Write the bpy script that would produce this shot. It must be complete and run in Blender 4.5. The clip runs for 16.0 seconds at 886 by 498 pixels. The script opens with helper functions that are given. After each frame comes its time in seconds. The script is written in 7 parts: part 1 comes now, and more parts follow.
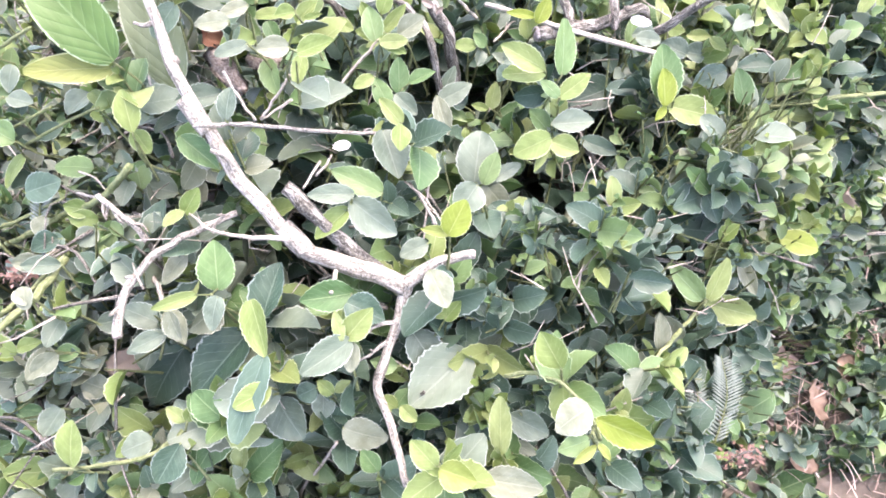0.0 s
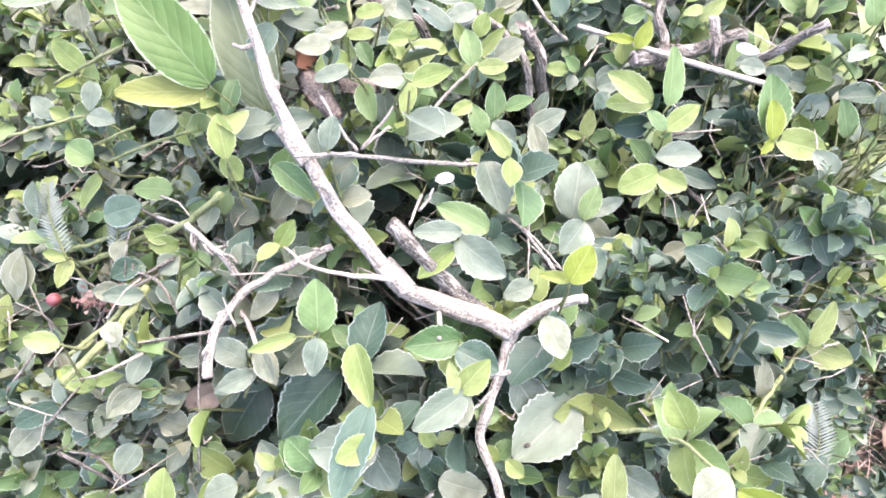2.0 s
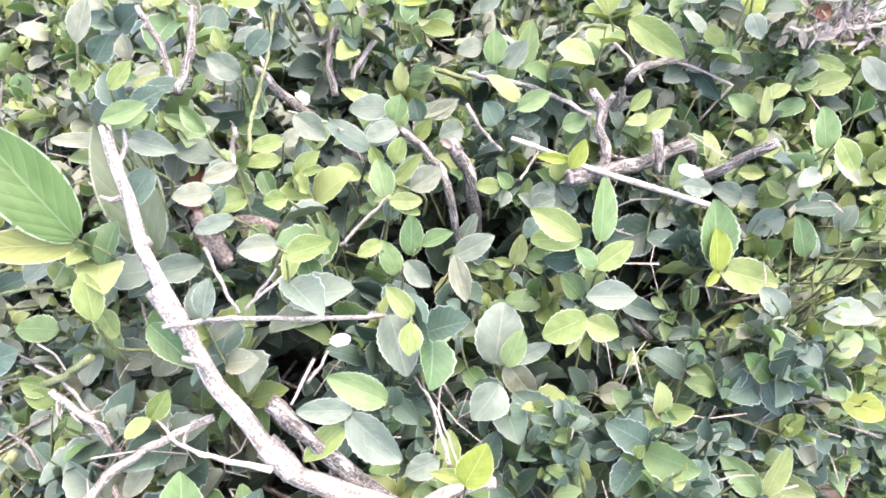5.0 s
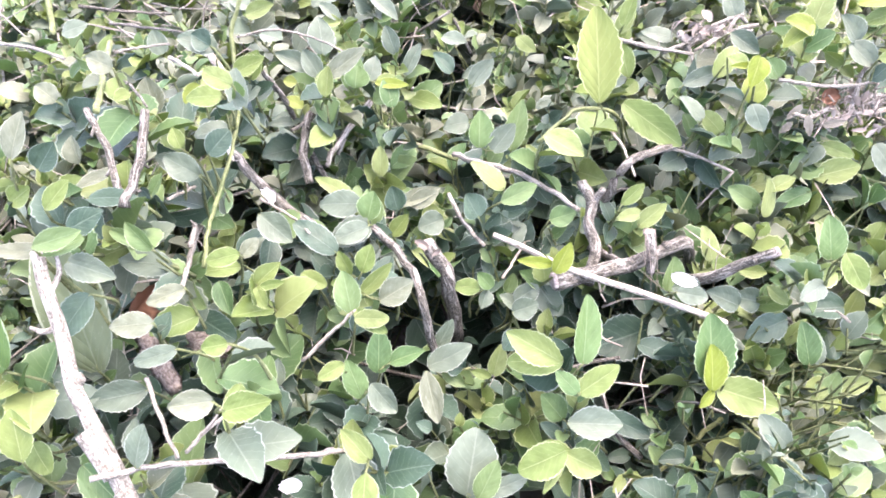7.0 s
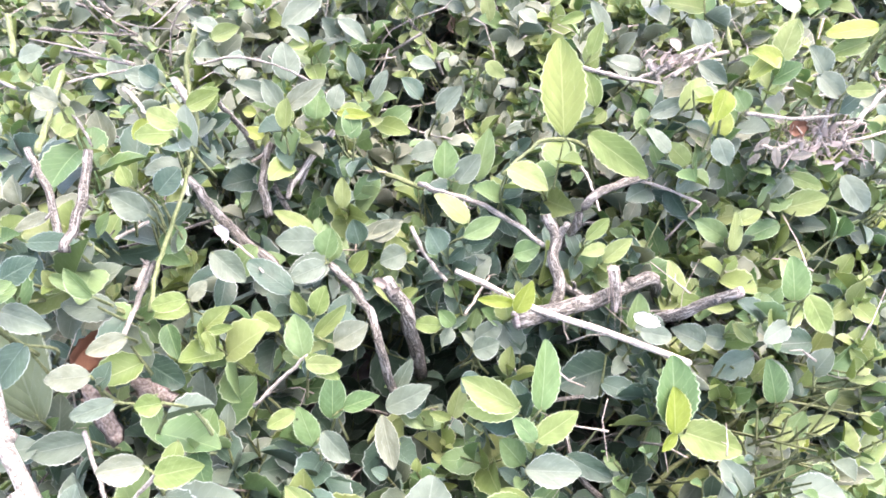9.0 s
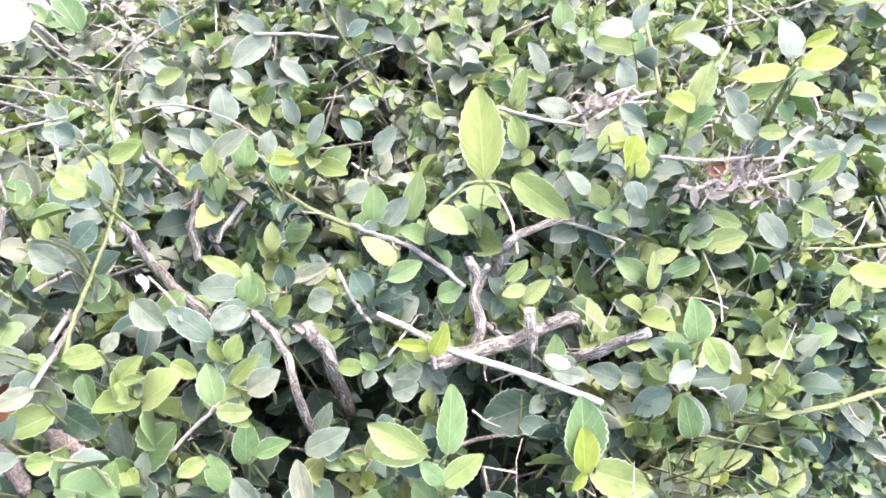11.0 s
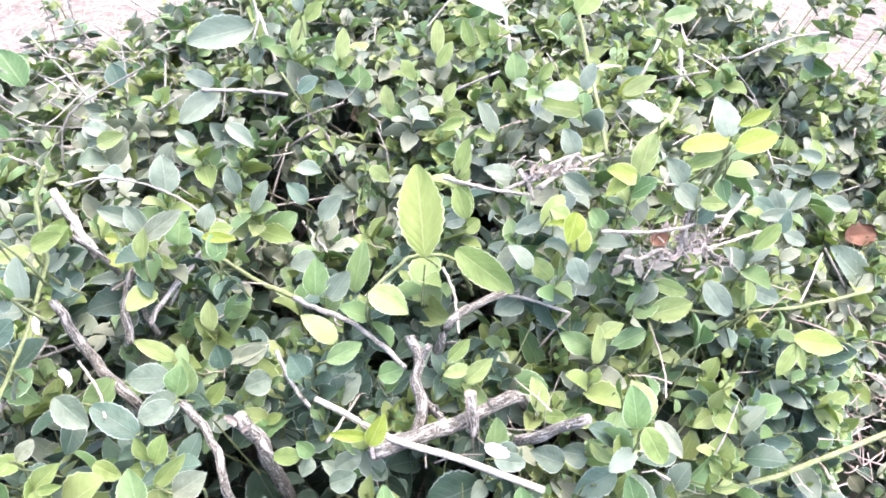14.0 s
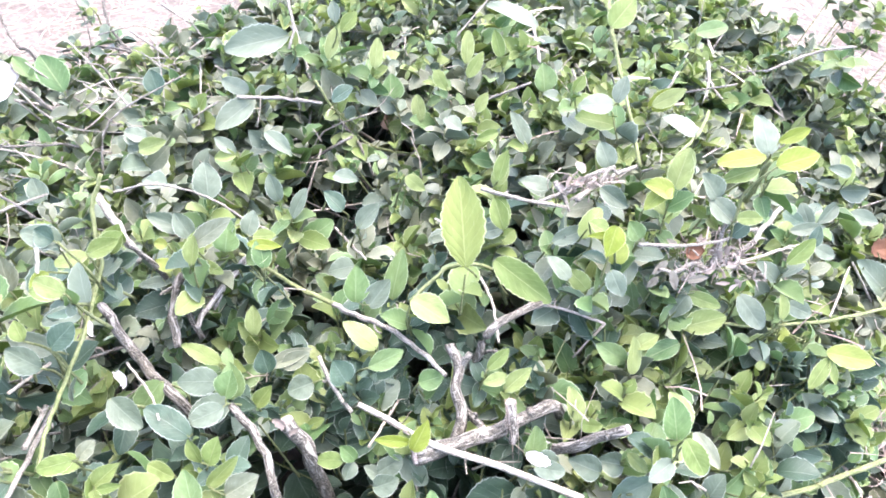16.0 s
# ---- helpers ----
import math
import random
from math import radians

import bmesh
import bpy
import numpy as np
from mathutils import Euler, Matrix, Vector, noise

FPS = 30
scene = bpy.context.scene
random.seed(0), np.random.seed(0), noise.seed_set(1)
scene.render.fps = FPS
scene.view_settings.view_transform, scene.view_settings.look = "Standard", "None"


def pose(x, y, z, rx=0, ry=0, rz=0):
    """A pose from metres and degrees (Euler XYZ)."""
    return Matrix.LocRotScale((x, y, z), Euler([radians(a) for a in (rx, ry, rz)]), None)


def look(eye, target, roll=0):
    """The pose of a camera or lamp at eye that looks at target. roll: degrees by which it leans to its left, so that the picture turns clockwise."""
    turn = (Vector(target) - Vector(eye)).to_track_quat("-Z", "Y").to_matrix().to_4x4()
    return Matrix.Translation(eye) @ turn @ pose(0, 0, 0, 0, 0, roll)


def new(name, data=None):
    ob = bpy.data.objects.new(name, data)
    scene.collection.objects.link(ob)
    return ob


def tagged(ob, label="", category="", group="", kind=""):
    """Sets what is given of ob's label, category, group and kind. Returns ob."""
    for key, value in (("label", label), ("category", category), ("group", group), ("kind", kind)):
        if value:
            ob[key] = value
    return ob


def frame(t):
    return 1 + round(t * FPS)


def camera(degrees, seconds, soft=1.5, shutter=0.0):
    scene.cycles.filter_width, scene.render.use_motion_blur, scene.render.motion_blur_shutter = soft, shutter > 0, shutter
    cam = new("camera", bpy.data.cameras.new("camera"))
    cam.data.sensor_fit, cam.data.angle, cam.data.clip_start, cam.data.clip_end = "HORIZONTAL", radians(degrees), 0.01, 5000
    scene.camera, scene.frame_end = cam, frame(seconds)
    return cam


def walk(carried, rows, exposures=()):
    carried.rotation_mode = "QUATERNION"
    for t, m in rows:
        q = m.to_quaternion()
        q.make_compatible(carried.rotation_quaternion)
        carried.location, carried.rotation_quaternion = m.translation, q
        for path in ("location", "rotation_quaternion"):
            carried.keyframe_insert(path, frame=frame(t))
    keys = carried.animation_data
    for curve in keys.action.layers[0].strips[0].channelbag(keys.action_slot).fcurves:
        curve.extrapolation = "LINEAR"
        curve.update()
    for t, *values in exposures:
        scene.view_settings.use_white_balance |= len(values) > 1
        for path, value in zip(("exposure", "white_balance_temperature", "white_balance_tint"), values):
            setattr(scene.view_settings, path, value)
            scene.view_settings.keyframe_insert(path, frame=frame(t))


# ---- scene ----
cam = camera(65.7, 16.0, soft=1.75)
METRES, EYE, TILT, LEAN, TURN = 0.5, 0.83, -50.0, 0.0, 0.0
SKY, SUN, STOPS, KELVIN, TINT = 0.14, 0.5, 3.76, 6740, 32
ROWS = [
    (0.0, 0.0, 0.0, 0.0, -0.0, 0.0, 0.0),
    (0.5, -0.0188, 0.0188, 0.006, 0.48, 0.0, -0.22),
    (1.0, -0.0375, 0.0228, 0.0204, 0.59, 0.17, -0.83),
    (1.5, -0.0791, 0.0369, 0.0236, 1.09, 0.15, -1.06),
    (2.0, -0.1156, 0.0515, 0.0442, 1.1, 0.25, -1.57),
    (2.5, -0.1256, 0.0671, 0.0741, 0.51, 0.52, -1.73),
    (3.0, -0.115, 0.0625, 0.1057, 0.77, 1.14, -1.53),
    (3.5, -0.0979, 0.0694, 0.1335, 0.69, 1.64, -1.63),
    (4.0, -0.0677, 0.093, 0.1557, 0.53, 1.74, -1.59),
    (6.5, 0.037, 0.1931, 0.3057, 2.19, 2.97, -1.88),
    (7.0, 0.0355, 0.2003, 0.3371, 1.89, 3.41, -2.36),
    (7.5, 0.0383, 0.206, 0.3587, 2.17, 3.8, -2.41),
    (8.0, 0.055, 0.2241, 0.3731, 1.58, 3.77, -2.44),
    (10.5, 0.1201, 0.1932, 0.4075, 0.63, 4.73, -1.98),
    (11.0, 0.1698, 0.1911, 0.4201, 0.3, 5.41, -1.61),
    (11.5, 0.2291, 0.2075, 0.4484, -0.22, 5.57, -0.92),
    (12.0, 0.2476, 0.2195, 0.4668, -0.82, 5.64, -0.37),
    (12.5, 0.2794, 0.2172, 0.4793, -1.85, 6.0, -0.27),
    (13.0, 0.2638, 0.2197, 0.4933, -1.88, 6.52, -0.65),
    (13.5, 0.2624, 0.2119, 0.5062, -1.6, 6.63, -0.64),
    (14.0, 0.2207, 0.1982, 0.5117, -1.57, 6.9, -0.69),
    (14.5, 0.1957, 0.1856, 0.5232, -1.21, 7.41, -1.2),
    (15.0, 0.1761, 0.1775, 0.5234, -0.86, 7.93, -1.61),
    (15.5, 0.1723, 0.1682, 0.5159, -1.01, 7.64, -1.85),
    (16.0, 0.1727, 0.1773, 0.518, -0.93, 7.18, -1.67),
]
walk(cam, [(t, pose(0, 0, EYE, TILT, LEAN, TURN) @ pose(METRES * x, METRES * y, METRES * z, 90 + pitch, roll, yaw)) for t, x, y, z, yaw, pitch, roll in ROWS],
     exposures=((0.0, STOPS, KELVIN, TINT), (8.0, STOPS, KELVIN, TINT), (12.0, STOPS + 0.05, KELVIN - 130, TINT - 3), (16.0, STOPS + 0.04, KELVIN - 330, TINT - 5)))

# ---------------------------------------------------------------- light
world = bpy.data.worlds.new("sky")
scene.world = world
world.use_nodes = True
wn = world.node_tree.nodes
sky = wn.new("ShaderNodeTexSky")
sky.sky_type = "NISHITA"
sky.sun_disc = False
sky.sun_elevation = radians(73)
sky.sun_rotation = radians(55)
sky.dust_density = 3.0
sky.air_density = 0.7
sky.ozone_density = 0.6
world.node_tree.links.new(sky.outputs[0], wn["Background"].inputs[0])
wn["Background"].inputs[1].default_value = SKY
sun_data = bpy.data.lights.new("sun", "SUN")
sun_data.energy, sun_data.angle, sun_data.color = SUN, radians(120), (1.0, 0.95, 0.88)
sun = new("sun", sun_data)
sun.matrix_world = look((0.75, 0.95, 3.0), (0.1, 0.5, 0.4))


# ---------------------------------------------------------------- materials
def nodes_of(name):
    mat = bpy.data.materials.new(name)
    mat.use_nodes = True
    tree = mat.node_tree
    return mat, tree, tree.nodes, tree.links, tree.nodes["Principled BSDF"]


def ramp(nodes, stops):
    node = nodes.new("ShaderNodeValToRGB")
    el = node.color_ramp.elements
    while len(el) < len(stops):
        el.new(0.5)
    for e, (at, col) in zip(el, stops):
        e.position, e.color = at, (*col, 1)
    return node


def math_node(nodes, links, op, a, b=None):
    node = nodes.new("ShaderNodeMath")
    node.operation = op
    for n, v in enumerate((a, b)):
        if v is None:
            continue
        if isinstance(v, (int, float)):
            node.inputs[n].default_value = v
        else:
            links.new(v, node.inputs[n])
    return node.outputs[0]


def mix_colour(nodes, links, fac, a, b, blend="MIX"):
    node = nodes.new("ShaderNodeMix")
    node.data_type, node.blend_type = "RGBA", blend
    for socket, v in ((node.inputs[0], fac), (node.inputs[6], a), (node.inputs[7], b)):
        if isinstance(v, (int, float)):
            socket.default_value = v
        elif isinstance(v, tuple):
            socket.default_value = (*v, 1)
        else:
            links.new(v, socket)
    return node.outputs[2]


def noise_node(nodes, links, coord, scale, detail=3.0):
    node = nodes.new("ShaderNodeTexNoise")
    node.inputs["Scale"].default_value, node.inputs["Detail"].default_value = scale, detail
    links.new(coord, node.inputs["Vector"])
    return node.outputs["Fac"]


def leaf_material(name, colours, dust, rough, glow, joined, quilted=False):
    """Leaf: a colour for each leaf, lighter midrib and side veins, dust in blotches, waxy gloss, light coming through."""
    mat, tree, nodes, links, bsdf = nodes_of(name)
    if joined:
        rnd = nodes.new("ShaderNodeNewGeometry").outputs["Random Per Island"]
    else:
        rnd = nodes.new("ShaderNodeObjectInfo").outputs["Random"]
    step = 1.0 / (len(colours) - 1)
    base = ramp(nodes, [(i * step, c) for i, c in enumerate(colours)])
    links.new(rnd, base.inputs[0])
    uv = nodes.new("ShaderNodeUVMap")
    uv.uv_map = "leaf"
    sep = nodes.new("ShaderNodeSeparateXYZ")
    links.new(uv.outputs[0], sep.inputs[0])
    across = math_node(nodes, links, "ABSOLUTE", math_node(nodes, links, "SUBTRACT", sep.outputs[1], 0.5))
    rib = math_node(nodes, links, "LESS_THAN", across, 0.018)
    slant = math_node(nodes, links, "SUBTRACT", math_node(nodes, links, "MULTIPLY", sep.outputs[0], 7.0),
                      math_node(nodes, links, "MULTIPLY", across, 5.0))
    wave = math_node(nodes, links, "FRACT", slant)
    vein = math_node(nodes, links, "LESS_THAN", wave, 0.08)
    veins = math_node(nodes, links, "ADD", math_node(nodes, links, "MULTIPLY", rib, 0.42),
                      math_node(nodes, links, "MULTIPLY", vein, 0.16))
    rim = math_node(nodes, links, "MULTIPLY", math_node(nodes, links, "GREATER_THAN", across, 0.468), 0.8)
    geo = nodes.new("ShaderNodeTexCoord").outputs["Object"] if joined else nodes.new("ShaderNodeTexCoord").outputs["Generated"]
    blotch = noise_node(nodes, links, geo, 70.0 if joined else 3.0)
    fine = noise_node(nodes, links, geo, 600.0 if joined else 24.0)
    tone = mix_colour(nodes, links, 0.35, base.outputs[0], math_node(nodes, links, "MULTIPLY", blotch, 2.0), "MULTIPLY")
    pale = tuple(min(1.0, c * 1.25 + 0.05) for c in colours[-1])
    edge = tuple(min(1.0, c * 1.3 + 0.13) for c in colours[-1])
    tone = mix_colour(nodes, links, veins, tone, pale)
    film = math_node(nodes, links, "MULTIPLY", math_node(nodes, links, "POWER", blotch, 2.0), dust * 2.2)
    tone = mix_colour(nodes, links, film, tone, (0.26, 0.28, 0.25))
    speck = math_node(nodes, links, "MULTIPLY", math_node(nodes, links, "GREATER_THAN", fine, 0.70), 0.5 * min(1.0, dust * 3))
    tone = mix_colour(nodes, links, speck, tone, (0.45, 0.46, 0.44))
    # broken pale rim: a sharpening halo painted into the leaf's edge colour
    halo = math_node(nodes, links, "MULTIPLY", rim, math_node(nodes, links, "GREATER_THAN", fine, 0.42))
    tone = mix_colour(nodes, links, halo, tone, edge)
    links.new(tone, bsdf.inputs["Base Color"])
    links.new(math_node(nodes, links, "ADD", math_node(nodes, links, "MULTIPLY", fine, 0.16), rough - 0.08), bsdf.inputs["Roughness"])
    bsdf.inputs["Specular IOR Level"].default_value = 0.22
    bump = nodes.new("ShaderNodeBump")
    bump.inputs["Strength"].default_value, bump.inputs["Distance"].default_value = 0.8, 0.0012
    relief = math_node(nodes, links, "SUBTRACT", blotch, veins)
    if quilted:
        swell = math_node(nodes, links, "SINE", math_node(nodes, links, "MULTIPLY", wave, math.pi))
        relief = math_node(nodes, links, "ADD", relief, math_node(nodes, links, "MULTIPLY", swell, 0.24))
    links.new(relief, bump.inputs["Height"])
    links.new(bump.outputs[0], bsdf.inputs["Normal"])
    thin = nodes.new("ShaderNodeBsdfTranslucent")
    links.new(mix_colour(nodes, links, 0.6, tone, (0.62, 0.75, 0.12), "MULTIPLY"), thin.inputs[0])
    both = nodes.new("ShaderNodeMixShader")
    both.inputs[0].default_value = glow
    links.new(bsdf.outputs[0], both.inputs[1])
    links.new(thin.outputs[0], both.inputs[2])
    links.new(both.outputs[0], nodes["Material Output"].inputs[0])
    return mat


LEAF_LOOKS = {
    "o": ([(0.054, 0.084, 0.050), (0.074, 0.107, 0.067), (0.093, 0.128, 0.082)], 0.07, 0.46, 0.07),
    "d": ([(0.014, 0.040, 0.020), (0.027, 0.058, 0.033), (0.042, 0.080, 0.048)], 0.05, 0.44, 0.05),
    "m": ([(0.038, 0.092, 0.026), (0.070, 0.134, 0.040), (0.108, 0.172, 0.062)], 0.06, 0.48, 0.20),
    "p": ([(0.076, 0.098, 0.054), (0.102, 0.126, 0.070), (0.128, 0.152, 0.088)], 0.18, 0.54, 0.12),
    "y": ([(0.086, 0.140, 0.030), (0.118, 0.170, 0.044), (0.146, 0.192, 0.064)], 0.06, 0.50, 0.24),
    "b": ([(0.112, 0.162, 0.014), (0.132, 0.180, 0.024), (0.150, 0.196, 0.044)], 0.03, 0.52, 0.26),
    "g": ([(0.122, 0.164, 0.034), (0.129, 0.171, 0.039), (0.136, 0.178, 0.045)], 0.05, 0.52, 0.20),
    "s": ([(0.034, 0.082, 0.014), (0.042, 0.092, 0.018), (0.050, 0.102, 0.024)], 0.03, 0.46, 0.20),
    "t": ([(0.062, 0.094, 0.040), (0.074, 0.110, 0.048), (0.088, 0.124, 0.058)], 0.12, 0.46, 0.16),
    "x": ([(0.089, 0.045, 0.031), (0.116, 0.062, 0.044), (0.147, 0.085, 0.062)], 0.15, 0.60, 0.10),
    "w": ([(0.080, 0.078, 0.052), (0.105, 0.102, 0.070), (0.135, 0.132, 0.094)], 0.20, 0.70, 0.10),
    "q": ([(0.128, 0.158, 0.034), (0.142, 0.170, 0.040), (0.156, 0.182, 0.050)], 0.05, 0.50, 0.26),
}
NAMES = {"o": "old", "d": "dark", "m": "green", "p": "pale", "y": "young", "b": "bright", "g": "lime", "s": "broad", "t": "broad_dark", "q": "fold", "x": "brown", "w": "withered"}
LEAF = {k: leaf_material("leaf_" + NAMES[k], *v, False, k in "stgq") for k, v in LEAF_LOOKS.items()}
MASS = {k: leaf_material("foliage_" + NAMES[k], *LEAF_LOOKS[k], True) for k in "odmpy"}


def bark_material(name, dark, light, scale, white):
    """Bark: streaks and cracks along the stem, pale flakes and grey blotches."""
    mat, tree, nodes, links, bsdf = nodes_of(name)
    coord = nodes.new("ShaderNodeTexCoord").outputs["Object"]
    uv = nodes.new("ShaderNodeUVMap")
    uv.uv_map = "grain"
    sep = nodes.new("ShaderNodeSeparateXYZ")
    links.new(uv.outputs[0], sep.inputs[0])
    turn = math_node(nodes, links, "MULTIPLY", sep.outputs[1], 2 * math.pi)
    wrap = nodes.new("ShaderNodeCombineXYZ")
    links.new(math_node(nodes, links, "COSINE", turn), wrap.inputs[0])
    links.new(math_node(nodes, links, "SINE", turn), wrap.inputs[1])
    links.new(math_node(nodes, links, "MULTIPLY", sep.outputs[0], scale * 0.09), wrap.inputs[2])
    streak = noise_node(nodes, links, wrap.outputs[0], 2.6, 6.0)
    grain = noise_node(nodes, links, coord, scale * 1.6, 5.0)
    patch = noise_node(nodes, links, coord, scale * 0.22, 4.0)
    mixed = math_node(nodes, links, "ADD", math_node(nodes, links, "MULTIPLY", streak, 0.50), math_node(nodes, links, "MULTIPLY", grain, 0.50))
    col = ramp(nodes, [(0.40, dark), (0.57, light)])
    links.new(mixed, col.inputs[0])
    flake = math_node(nodes, links, "MULTIPLY", math_node(nodes, links, "GREATER_THAN", math_node(nodes, links, "ADD", math_node(nodes, links, "MULTIPLY", patch, 0.45), streak), 0.80), white)
    tone = mix_colour(nodes, links, flake, col.outputs[0], (0.40, 0.40, 0.345))
    pit = noise_node(nodes, links, coord, scale * 3.4, 3.0)
    tone = mix_colour(nodes, links, math_node(nodes, links, "MULTIPLY", math_node(nodes, links, "GREATER_THAN", pit, 0.60), white), tone, (0.42, 0.43, 0.37))
    tone = mix_colour(nodes, links, math_node(nodes, links, "MULTIPLY", math_node(nodes, links, "LESS_THAN", pit, 0.40), 0.45), tone, dark)
    links.new(tone, bsdf.inputs["Base Color"])
    bsdf.inputs["Roughness"].default_value = 0.85
    bsdf.inputs["Specular IOR Level"].default_value = 0.12
    bump = nodes.new("ShaderNodeBump")
    bump.inputs["Strength"].default_value, bump.inputs["Distance"].default_value = 0.9, 0.0020
    links.new(mixed, bump.inputs["Height"])
    links.new(bump.outputs[0], bsdf.inputs["Normal"])
    return mat


BARK = {
    "bark": bark_material("bark_grey", (0.082, 0.080, 0.062), (0.225, 0.218, 0.172), 330, 0.45),
    "dbark": bark_material("bark_brown", (0.030, 0.030, 0.023), (0.104, 0.102, 0.079), 330, 0.32),
    "pale": bark_material("wood_bleached", (0.165, 0.152, 0.112), (0.345, 0.328, 0.258), 260, 0.3),
    "cut": bark_material("cut_wood", (0.15, 0.130, 0.105), (0.29, 0.262, 0.222), 260, 0.2),
    "chip": bark_material("loose_bark", (0.115, 0.098, 0.076), (0.33, 0.300, 0.245), 300, 0.35),
    "green": bark_material("stem_green", (0.070, 0.095, 0.036), (0.155, 0.185, 0.080), 200, 0.06),
}


def dry_material(name, colours, scale, rough=0.8):
    mat, tree, nodes, links, bsdf = nodes_of(name)
    rnd = nodes.new("ShaderNodeNewGeometry").outputs["Random Per Island"]
    coord = nodes.new("ShaderNodeTexCoord").outputs["Object"]
    grain = noise_node(nodes, links, coord, scale, 5.0)
    step = 1.0 / (len(colours) - 1)
    base = ramp(nodes, [(i * step, c) for i, c in enumerate(colours)])
    links.new(math_node(nodes, links, "ADD", math_node(nodes, links, "MULTIPLY", rnd, 0.6), math_node(nodes, links, "MULTIPLY", grain, 0.4)), base.inputs[0])
    links.new(base.outputs[0], bsdf.inputs["Base Color"])
    bsdf.inputs["Roughness"].default_value = rough
    bump = nodes.new("ShaderNodeBump")
    bump.inputs["Strength"].default_value, bump.inputs["Distance"].default_value = 0.5, 0.001
    links.new(grain, bump.inputs["Height"])
    links.new(bump.outputs[0], bsdf.inputs["Normal"])
    return mat


STRAW = dry_material("dry_straw", [(0.12, 0.096, 0.064), (0.235, 0.200, 0.148), (0.38, 0.340, 0.272)], 90)
STALK = dry_material("dry_stalk", [(0.10, 0.075, 0.055), (0.22, 0.175, 0.14), (0.42, 0.37, 0.31)], 90)
DEAD = dry_material("dead_leaf", [(0.10, 0.068, 0.044), (0.19, 0.138, 0.092), (0.31, 0.245, 0.180)], 260)
CHIP = dry_material("bark_chip", [(0.130, 0.106, 0.080), (0.230, 0.200, 0.155), (0.36, 0.322, 0.265)], 200)
PETAL = dry_material("bleached_scrap", [(0.50, 0.49, 0.46), (0.62, 0.61, 0.58), (0.70, 0.69, 0.66)], 60)
RUSSET = dry_material("russet_flower", [(0.085, 0.046, 0.032), (0.17, 0.105, 0.076), (0.27, 0.19, 0.150)], 200)
BERRY = dry_material("dried_berry", [(0.060, 0.014, 0.014), (0.090, 0.022, 0.020), (0.12, 0.035, 0.030)], 300, 0.5)
RUST = dry_material("rusty_leaf", [(0.070, 0.030, 0.015), (0.125, 0.056, 0.026), (0.18, 0.095, 0.050)], 260)
FROND = dry_material("feathery_leaf", [(0.095, 0.130, 0.098), (0.130, 0.168, 0.125), (0.170, 0.205, 0.155)], 100, 0.6)

ground_mat, _, gn, gl, gb = nodes_of("dry_ground")
gc = gn.new("ShaderNodeTexCoord").outputs["Object"]
g1 = noise_node(gn, gl, gc, 3.0, 6.0)
g2 = noise_node(gn, gl, gc, 60.0, 8.0)
gr = ramp(gn, [(0.25, (0.044, 0.038, 0.028)), (0.5, (0.092, 0.081, 0.061)), (0.75, (0.20, 0.178, 0.138))])
gl.new(math_node(gn, gl, "ADD", math_node(gn, gl, "MULTIPLY", g1, 0.45), math_node(gn, gl, "MULTIPLY", g2, 0.55)), gr.inputs[0])
gl.new(gr.outputs[0], gb.inputs["Base Color"])
gb.inputs["Roughness"].default_value = 0.95
gbump = gn.new("ShaderNodeBump")
gbump.inputs["Strength"].default_value, gbump.inputs["Distance"].default_value = 0.8, 0.01
gl.new(g2, gbump.inputs["Height"])
gl.new(gbump.outputs[0], gb.inputs["Normal"])


# ---------------------------------------------------------------- mesh helpers
def part(name, bm, mat, parent=None, label="", at=(0, 0, 0)):
    mesh = bpy.data.meshes.new(name)
    bm.to_mesh(mesh)
    bm.free()
    mesh.materials.append(mat)
    for p in mesh.polygons:
        p.use_smooth = True
    ob = new(name, mesh)
    ob.location = at
    if parent:
        ob.parent = parent
    return tagged(ob, label)


def spline(points, per=5):
    """Points of a smooth line through the given ones."""
    p = [Vector(q) for q in points]
    p = [p[0] * 2 - p[1]] + p + [p[-1] * 2 - p[-2]]
    out = []
    for i in range(1, len(p) - 2):
        for k in range(per):
            t = k / per
            a, b, c, d = p[i - 1], p[i], p[i + 1], p[i + 2]
            out.append(0.5 * (2 * b + (c - a) * t + (2 * a - 5 * b + 4 * c - d) * t * t + (3 * b - a - 3 * c + d) * t ** 3))
    out.append(p[-2])
    return out


